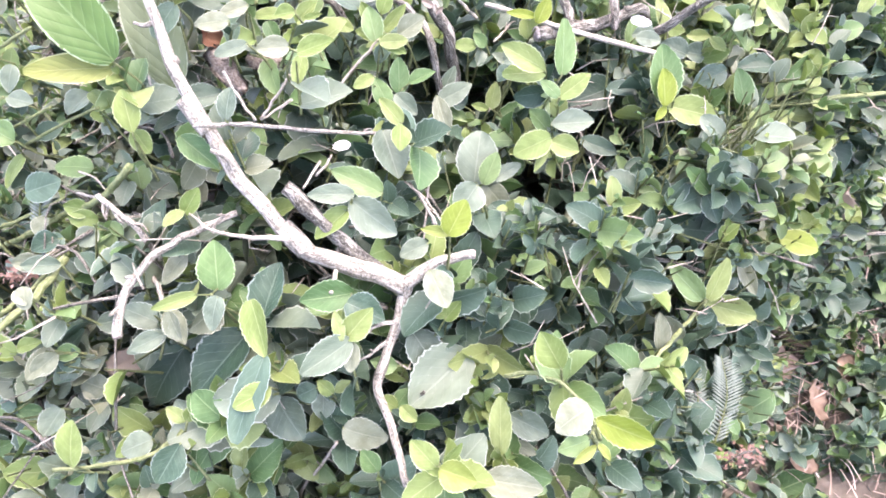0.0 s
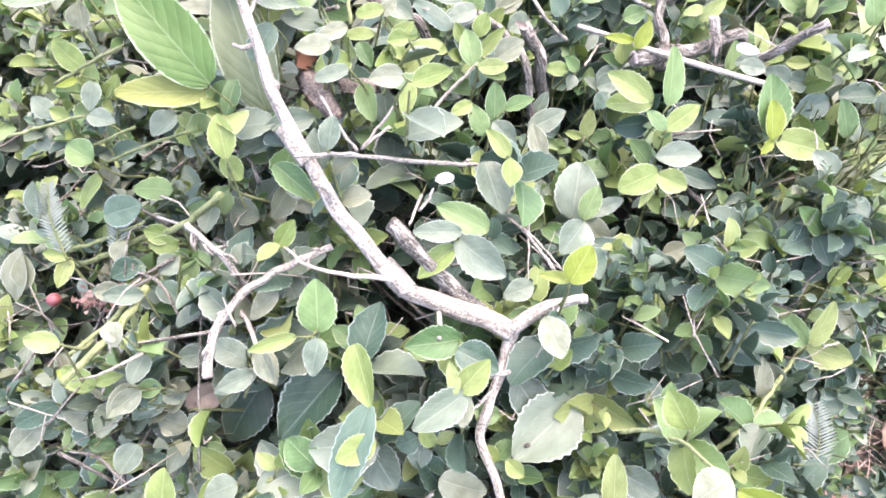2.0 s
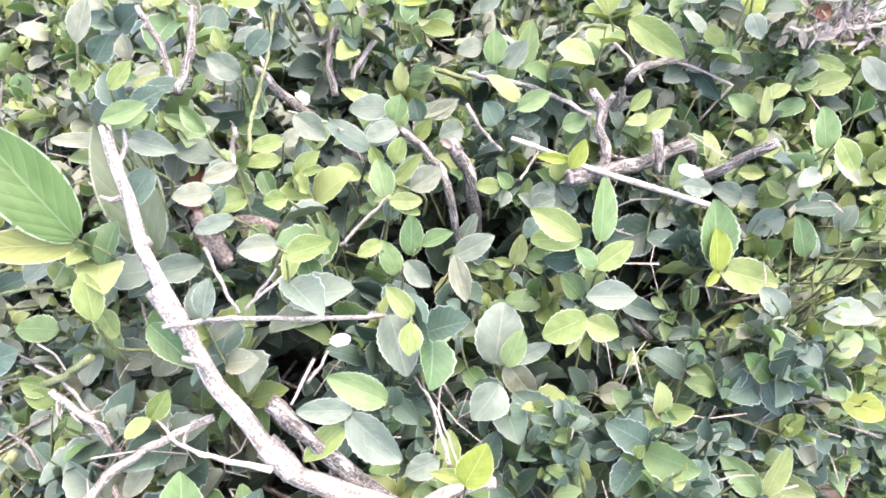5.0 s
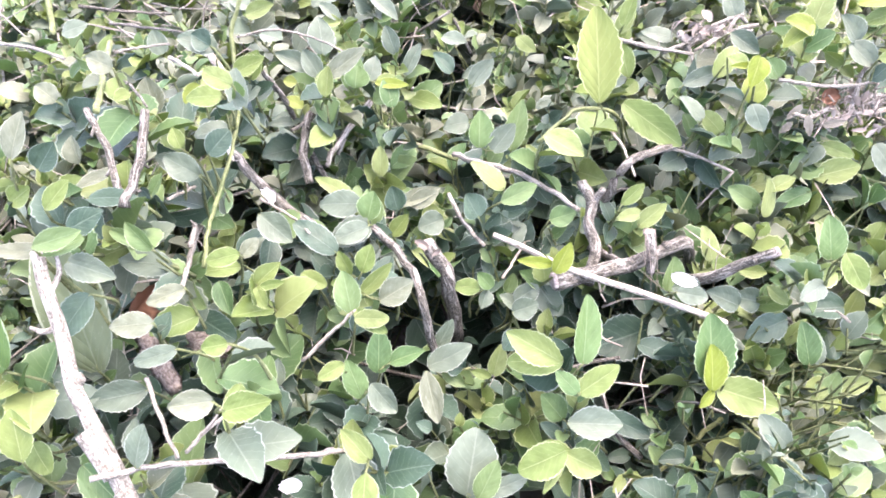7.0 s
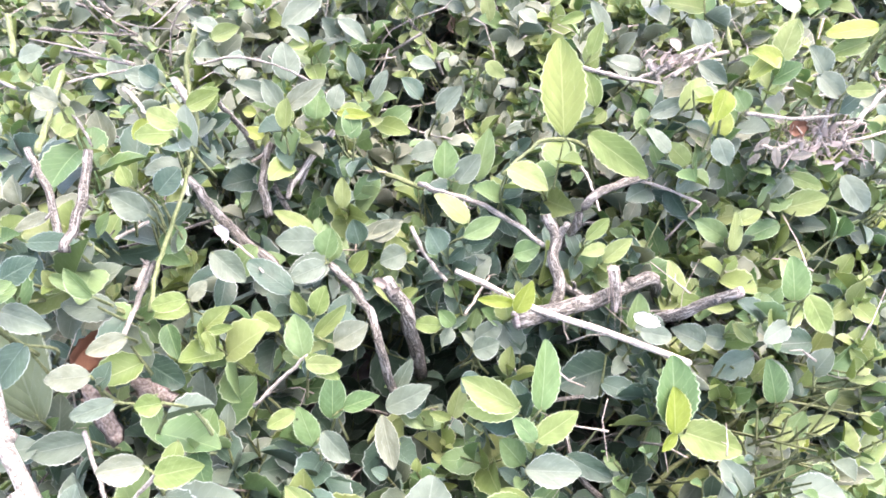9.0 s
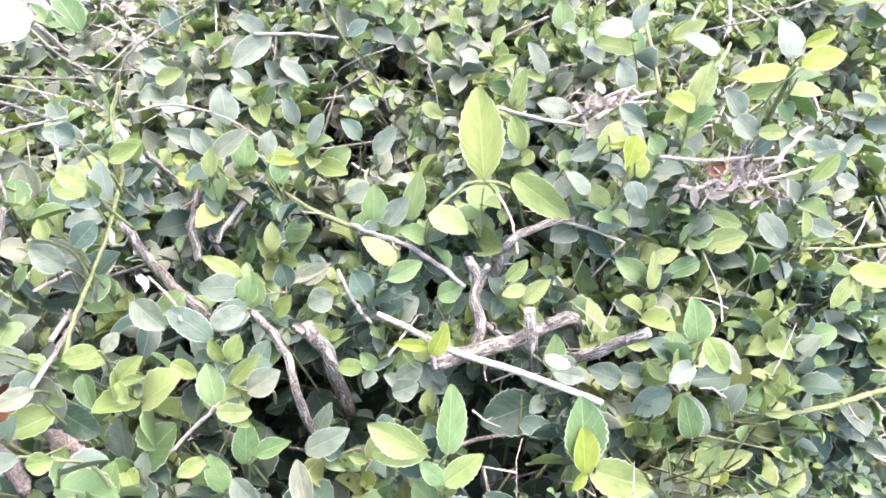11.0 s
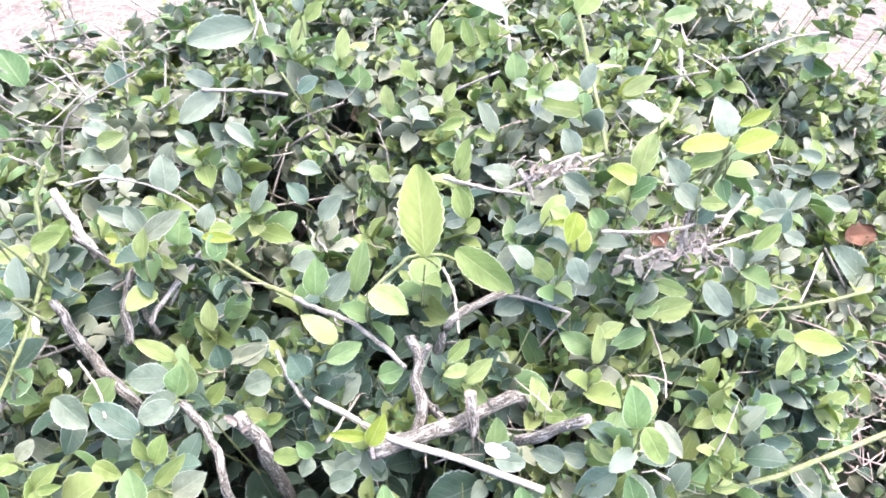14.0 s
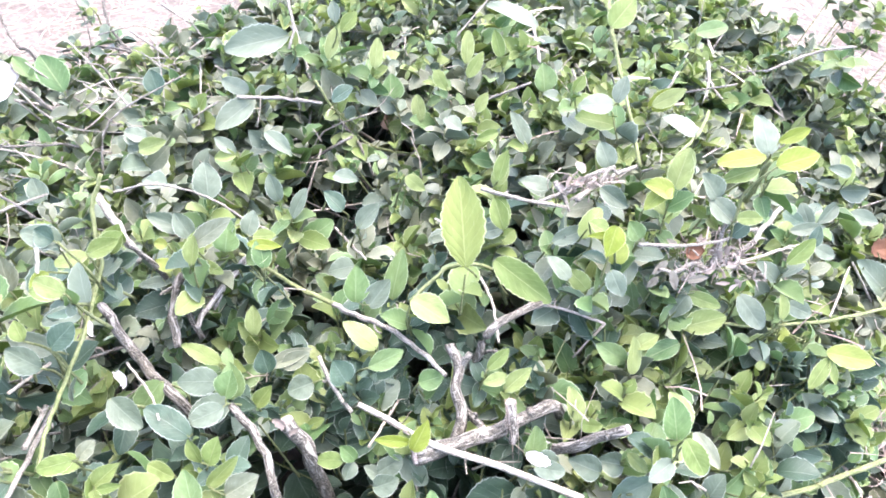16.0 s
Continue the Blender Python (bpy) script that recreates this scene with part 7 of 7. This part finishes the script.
def build_stick():
    bm = bmesh.new()
    pts = [(0.036, 0.536, 0.516), (0.055, 0.526, 0.516), (0.090, 0.506, 0.515), (0.133, 0.497, 0.507), (0.176, 0.482, 0.503), (0.19, 0.478, 0.50)]
    o = Vector(pts[0])
    tube(bm, [q - o for q in spline(pts, 6)], 0.0021, 0.0024, 8, 0.06, random.Random(3))
    ob = part("dry_stick", bm, BARK["pale"], at=o)
    tagged(ob, "straight bleached dry stick lying across the hedge top", "stick")


def build_chip(at, turn, length, width, seed):
    r = random.Random(seed)
    bm = bmesh.new()
    rows = []
    for i in range(9):
        u = i / 8
        w = width * (0.55 + 0.45 * math.sin(math.pi * (0.15 + 0.8 * u))) * r.uniform(0.85, 1.15)
        row = []
        for k in range(6):
            s = k / 5 * 2 - 1
            row.append(bm.verts.new(((u - 0.5) * length, s * w, -abs(s) ** 1.6 * w * 0.55 + 0.0011 * math.sin(2.6 * k + seed) + r.uniform(-0.0020, 0.0020))))
        rows.append(row)
    for p, q in zip(rows, rows[1:]):
        for k in range(5):
            bm.faces.new((p[k], q[k], q[k + 1], p[k + 1]))
    bmesh.ops.solidify(bm, geom=bm.faces[:], thickness=0.0018)
    ob = part("bark_chip", bm, BARK["chip"])
    ob.matrix_basis = pose(*at, *turn)
    tagged(ob, "peeled pinkish grey piece of bark caught among the leaves", "bark", "bark chips")


def build_frond(base, tip, width, pairs, seed, bend, label):
    """A feathery weed: a stalk with two rows of narrow leaflets, and its stem down to the ground."""
    b, t = Vector(base), Vector(tip)
    home = thing("weed", label, "weed", base, "feathery weeds")
    line = spline([Vector((0, 0, 0)), (t - b) * 0.5 + Vector(bend), t - b], 10)
    bm = bmesh.new()
    tube(bm, line, 0.0009, 0.0004, 5)
    tube(bm, spline([Vector((0, 0, 0)), Vector((0.01, 0.02, -b.z * 0.5)), Vector((0.02, 0.03, -b.z))], 4), 0.0011, 0.0013, 5)
    part("stalk", bm, BARK["green"], home)
    along = (t - b).normalized()
    side = along.cross(Vector((0, -0.62, 0.78))).normalized()
    up = side.cross(along)
    proto = bpy.data.meshes.new("leaflet")
    g = bmesh.new()
    vs = [g.verts.new(p) for p in ((0, -0.5, 0), (0.5, -0.75, 0.2), (1, 0, 0), (0.5, 0.75, 0.2), (0, 0.5, 0))]
    g.faces.new(vs)
    bmesh.ops.solidify(g, geom=g.faces[:], thickness=0.1)
    g.to_mesh(proto)
    g.free()
    proto.materials.append(FROND)
    r = random.Random(seed)
    for k in range(pairs):
        f = 0.10 + 0.88 * k / pairs
        c = line[min(len(line) - 1, int(f * (len(line) - 1)))]
        c = c.lerp(line[min(len(line) - 1, int(f * (len(line) - 1)) + 1)], f * (len(line) - 1) % 1)
        long = width * (math.sin(math.pi * (0.18 + 0.74 * f)) ** 0.7)
        for sign in (-1, 1):
            d = (side * sign * 0.85 + along * 0.5 + up * r.uniform(-0.1, 0.15)).normalized()
            e = d.cross(up).normalized()
            m = Matrix((d * long, e * 0.0012, d.cross(e) * 0.0012)).transposed().to_4x4()
            m.translation = c
            ob = new("leaflet", proto)
            ob.parent = home
            ob.matrix_basis = m


def build_spike(base, tip, radius, seed, label, berry=None):
    """A withered russet flower spike of many small scales on a stalk."""
    r = random.Random(seed)
    b, t = Vector(base), Vector(tip)
    home = thing("flower_spike", label, "flower", base, "withered flowers")
    bm = bmesh.new()
    tube(bm, spline([Vector((0.01, 0.03, 0.03 - b.z)), Vector((0, 0, 0)), t - b], 4), 0.0012, 0.0007, 5)
    part("stalk", bm, BARK["dbark"], home)
    bm = bmesh.new()
    for k in range(110):
        c = (t - b) * r.random() + Vector((r.gauss(0, 1), r.gauss(0, 1), r.gauss(0, 1))) * radius * 0.5
        d = Vector((r.gauss(0, 1), r.gauss(0, 1), r.gauss(0.3, 1))).normalized() * radius * r.uniform(0.3, 0.8)
        e = d.orthogonal().normalized() * radius * 0.16
        v = [bm.verts.new(q) for q in (c - e, c + e, c + d, c + d * 0.5 - e)]
        bm.faces.new(v)
    tagged(part("bloom", bm, RUSSET, home, "withered russet bloom"))
    if berry:
        bm = bmesh.new()
        bmesh.ops.create_icosphere(bm, subdivisions=2, radius=0.005)
        for v in bm.verts:
            v.co *= 1 + 0.12 * noise.noise(v.co * 500)
        part("berry", bm, BERRY, home, "dark red dried berry", at=Vector(berry) - b)


def build_straw():
    """Dry grass: thin bent blades, in mats on the ground and a few on the low leaves."""
    r = random.Random(21)

    def mat_of(name, label, spots, mat):
        bm = bmesh.new()
        for x, y, z, spread, long, tilt in spots:
            a = r.uniform(0, 6.283)
            d = Vector((math.cos(a), math.sin(a), r.uniform(-0.15, 1.0) * tilt)).normalized()
            e = d.cross(Vector((0, 0, 1))).normalized()
            n = long * r.uniform(0.5, 1.2)
            w = r.uniform(0.0004, 0.0010) * (1.5 if y > 0.9 else 1.0)
            p = Vector((x, y, z))
            bend = Vector((r.gauss(0, 1), r.gauss(0, 1), -0.6)) * n * 0.18
            prev = None
            for i in range(4):
                f = i / 3
                c = p + d * n * f + bend * f * f
                c.z = max(c.z, 0.006)
                row = (bm.verts.new(c - e * w * (1 - 0.6 * f)), bm.verts.new(c + e * w * (1 - 0.6 * f) + Vector((0, 0, w))))
                if prev:
                    bm.faces.new((prev[0], prev[1], row[1], row[0]))
                prev = row
        tagged(part(name, bm, mat), label, "dry grass", kind="stuff")

    far = []
    while len(far) < 30000:
        x, y = r.gauss(0.1, 1.7), r.gauss(1.6, 1.3)
        if (-0.95 < x < 1.05 and -0.3 < y < 0.95) or (-0.42 < x < 0.82 and 0.9 < y < 1.75):
            continue
        far.append((x, y, ground_height(x, y) + r.uniform(0.0, 0.02), 0, 0.085, 0.5))
    mat_of("dry_grass", "mat of pale dry straw on the ground behind the hedge", far, STRAW)
    near = []
    for _ in range(420):
        x, y = r.gauss(0.52, 0.12), r.gauss(0.46, 0.13)
        near.append((x, y, max(0.01, ground_height(x, y)) + r.uniform(0, 0.03), 0, 0.055, 0.6))
    for _ in range(150):
        x, y = r.gauss(0.60, 0.06), r.gauss(0.72, 0.06)
        near.append((x, y, 0.25 + r.uniform(-0.06, 0.05), 0, 0.075, 0.6))
    for _ in range(30):
        x, y = r.uniform(0.2, 0.85), r.uniform(0.5, 1.3)
        near.append((x, y, float(crown(np.array(x), np.array(y))) + 0.01, 0, 0.05, 0.8))
    mat_of("dry_grass", "tangle of thin dry grass stalks at the foot of the hedge", near, STALK)


def build_withered(label, at, reach, count, seed):
    """A dried-up shoot: a knot of fine curled twigs with shrivelled strips of leaf."""
    r = random.Random(seed)
    home = thing("withered_shoot", label, "dry shoot", at)
    bm = bmesh.new()
    for _ in range(count):
        a = Vector([r.gauss(0, 0.45) * c for c in reach])
        d = Vector((r.gauss(0, 1), r.gauss(0, 1), r.gauss(0.2, 0.7))).normalized() * r.uniform(0.008, 0.026)
        bend = d.orthogonal().normalized() * d.length * r.uniform(-0.5, 0.5)
        w = r.uniform(0.0003, 0.0009)
        tube(bm, spline([a - d * 0.5, a - d * 0.1 + bend * 0.8, a + d * 0.3 + bend, a + d * 0.5], 3), w, w * 0.5, 5, 0.15, r)
    tagged(part("twig", bm, BARK["chip"], home), kind="stuff")
    bm = bmesh.new()
    for _ in range(count // 3):
        a = Vector([r.gauss(0, 0.45) * c for c in reach])
        d = Vector((r.gauss(0, 1), r.gauss(0, 1), r.gauss(0, 0.8))).normalized()
        side, up = d.orthogonal().normalized(), d.cross(d.orthogonal()).normalized()
        long, wide, roll = r.uniform(0.006, 0.013), r.uniform(0.0018, 0.0042), r.uniform(-2.4, 2.4)
        rows = []
        for k in range(6):
            f = k / 5
            c = a + d * long * f + up * long * 0.25 * math.sin(roll * f)
            half = wide * math.sin(math.pi * (0.08 + 0.86 * f))
            turn = side * math.cos(roll * f) + up * math.sin(roll * f)
            rows.append([bm.verts.new(c - turn * half + d.cross(turn) * half * 0.5), bm.verts.new(c),
                         bm.verts.new(c + turn * half * r.uniform(0.7, 1.2) + d.cross(turn) * half * 0.5)])
        for p, q in zip(rows, rows[1:]):
            for k in range(2):
                bm.faces.new((p[k], p[k + 1], q[k + 1], q[k]))
    tagged(part("shrivelled_leaf", bm, CHIP, home), kind="stuff")


def build_peel(at, down, radius, seed):
    """A torn piece of pinkish bark with loose pale fibres hanging from it."""
    r = random.Random(seed)
    a, d = Vector(at), Vector(down) - Vector(at)
    home = thing("bark_peel", "torn pinkish bark with loose pale fibres on a cut stub", "bark", at)
    bm = bmesh.new()
    tube(bm, spline([Vector((0, 0, 0)), d * 0.5 + Vector((0.001, -0.001, 0)), d], 5), radius, radius * 0.75, 11, 0.14, r)
    part("stub", bm, BARK["dbark"], home)
    for k in range(6):
        bm = bmesh.new()
        s = Vector((r.uniform(-1, 1), -r.uniform(0.4, 1), r.uniform(-0.2, 0.6))) * radius
        e = s + d * r.uniform(0.7, 1.5) + Vector((r.gauss(0, 1), r.gauss(0, 1), 0)) * radius * 0.6
        tube(bm, spline([s, (s + e) * 0.5 + Vector((r.gauss(0, 1), -abs(r.gauss(0, 1)), 0)) * radius * 0.4, e], 4), 0.00025, 0.00012, 4)
        part("fibre", bm, CHIP, home)
    bm = bmesh.new()
    for k in range(14):
        a0 = k / 14 * 6.283
        c = Vector((math.cos(a0), math.sin(a0), 0)) * radius * 0.9
        tube(bm, [c, c * r.uniform(0.8, 1.3) - d.normalized() * radius * r.uniform(0.05, 0.3)], radius * 0.3, radius * 0.1, 4)
    tube(bm, [d * 0.05, d * -0.04, d * -0.08], radius * 1.02, radius * 0.5, 9, 0.12, r)
    part("torn_rim", bm, CHIP, home, "torn rim")


build_withered("dried-up pinkish brown shoot of curled twigs on the hedge top", (0.318, 0.672, 0.541), (0.050, 0.035, 0.010), 85, 51)
build_withered("small dried-up brown shoot beside cut pale twigs", (0.220, 0.735, 0.566), (0.028, 0.018, 0.008), 36, 52)
build_stick()
build_peel((0.1425, 0.5335, 0.5265), (0.1455, 0.516, 0.504), 0.0038, 31)
build_chip((-0.151, 0.400, 0.545), (35, 20, -48), 0.044, 0.0085, 1)
build_chip((-0.126, 0.412, 0.545), (38, -15, -25), 0.036, 0.0060, 2)
build_chip((-0.135, 0.440, 0.520), (30, 60, 20), 0.028, 0.006, 3)
crumpled("dead_leaf", (0.435, 0.463, 0.040), 0.032, (30, 5, 20), DEAD, "curled pinkish brown dead leaf on the ground", "leaf", 0.35, 2, 0.8)
crumpled("dead_leaf", (0.472, 0.413, 0.035), 0.027, (30, -10, 80), DEAD, "curled pinkish brown dead leaf on the ground", "leaf", 0.5, 5, 0.6)
crumpled("dead_leaf", (0.480, 0.510, 0.030), 0.030, (20, 8, 150), DEAD, "curled pinkish brown dead leaf on the ground", "leaf", 0.3, 7, 0.7)
crumpled("dead_leaf", (0.400, 0.400, 0.031), 0.025, (24, 13, 133), DEAD, "curled brown dead leaf among straw on the ground", "leaf", 0.58, 31, 0.76)
crumpled("dead_leaf", (0.530, 0.460, 0.033), 0.020, (6, -10, 66), DEAD, "curled brown dead leaf among straw on the ground", "leaf", 0.56, 54, 0.69)
crumpled("dead_leaf", (0.430, 0.330, 0.031), 0.018, (10, -6, 164), DEAD, "curled brown dead leaf among straw on the ground", "leaf", 0.53, 40, 0.74)
crumpled("dead_leaf", (0.560, 0.380, 0.026), 0.024, (16, -11, 175), DEAD, "curled brown dead leaf among straw on the ground", "leaf", 0.30, 79, 0.60)
crumpled("dead_leaf", (0.360, 0.360, 0.035), 0.027, (12, 13, 97), DEAD, "curled brown dead leaf among straw on the ground", "leaf", 0.50, 43, 0.60)
crumpled("dead_leaf", (0.500, 0.560, 0.035), 0.020, (29, -3, 3), DEAD, "curled brown dead leaf among straw on the ground", "leaf", 0.42, 89, 0.59)
crumpled("dead_leaf", (0.610, 0.500, 0.026), 0.021, (20, -14, 122), DEAD, "curled brown dead leaf among straw on the ground", "leaf", 0.40, 49, 0.64)
crumpled("dead_leaf", (0.015, 1.025, 0.440), 0.021, (70, 10, 60), DEAD, "small folded brown dead leaf caught in the hedge", "leaf", 0.9, 8, 0.6)
crumpled("dead_leaf", (0.659, 0.905, 0.350), 0.024, (40, 0, 10), RUST, "rust-brown dead leaf lying on the hedge's flank", "leaf", 0.5, 9, 0.6)
crumpled("dead_leaf", (0.298, 0.672, 0.549), 0.010, (55, 0, 30), RUST, "small rust-brown dead leaf on a twig", "leaf", 0.6, 10, 0.7)
crumpled("dead_leaf", (0.405, 0.485, 0.330), 0.014, (60, 0, 80), CHIP, "pale pinkish dry leaf bud on the low growth", "leaf", 0.9, 12, 0.5)
crumpled("dead_leaf", (-0.227, 0.253, 0.403), 0.014, (40, 15, 40), CHIP, "pinkish grey dry leaf under the front leaves", "leaf", 0.4, 13, 0.7)
crumpled("dead_leaf", (-0.168, 0.428, 0.555), 0.015, (60, 0, 75), RUST, "small curled rust-brown dead leaf behind the branch", "leaf", 0.9, 14, 0.6)
crumpled("bark_flake", (-0.0115, 0.5085, 0.5325), 0.0050, (50, 10, -30), CHIP, "torn pale flake of bark on a cut stub", "bark", 0.6, 18, 0.6, 0.2)
crumpled("bark_flake", (-0.0040, 0.5060, 0.5280), 0.0042, (70, -20, 40), CHIP, "torn pale flake of bark on a cut stub", "bark", 0.8, 19, 0.5, 0.2)
crumpled("petal", (0.158, 0.491, 0.527), 0.0085, (40, 0, -25), PETAL, "small white fallen petal on the twigs", "petal", 0.3, 15, 0.5, 0.06)
crumpled("petal", (-0.066, 0.340, 0.530), 0.006, (40, 0, 10), PETAL, "small pinkish white scrap behind the bare branch", "petal", 0.2, 16, 0.6, 0.1)
crumpled("petal", (-0.110, 0.520, 0.560), 0.008, (50, 0, -50), PETAL, "small white dried petal among the leaves", "petal", 0.6, 17, 0.5, 0.15)
crumpled("petal", (-0.150, 0.560, 0.560), 0.009, (55, 0, 120), PETAL, "small white dried petal among the leaves", "petal", 0.6, 19, 0.4, 0.15)
crumpled("paper_scrap", (-0.448, 0.965, 0.515), 0.042, (35, 10, 10), PETAL, "crumpled white scrap of paper at the hedge's edge", "paper", 0.15, 18, 0.8, 0.06)
build_frond((0.243, 0.258, 0.238), (0.254, 0.328, 0.288), 0.018, 26, 1, (0.006, 0, 0.01), "grey-green feathery weed at the foot of the hedge")
build_frond((0.232, 0.275, 0.235), (0.226, 0.325, 0.275), 0.013, 20, 5, (0.004, 0, 0.008), "grey-green feathery weed at the foot of the hedge")
build_frond((-0.338, 0.338, 0.440), (-0.348, 0.375, 0.484), 0.012, 22, 2, (-0.004, 0, 0.004), "grey-green feathery weed growing through the hedge")
build_frond((-0.300, 0.335, 0.448), (-0.296, 0.367, 0.480), 0.011, 18, 3, (0.003, 0, 0.004), "grey-green feathery weed growing through the hedge")
build_spike((0.244, 0.238, 0.262), (0.282, 0.258, 0.242), 0.0080, 4, "withered russet flower spike beside the feathery weed")
build_spike((-0.325, 0.315, 0.425), (-0.300, 0.318, 0.425), 0.008, 6, "withered russet flower with a dark berry in the hedge", (-0.343, 0.312, 0.428))
build_straw()
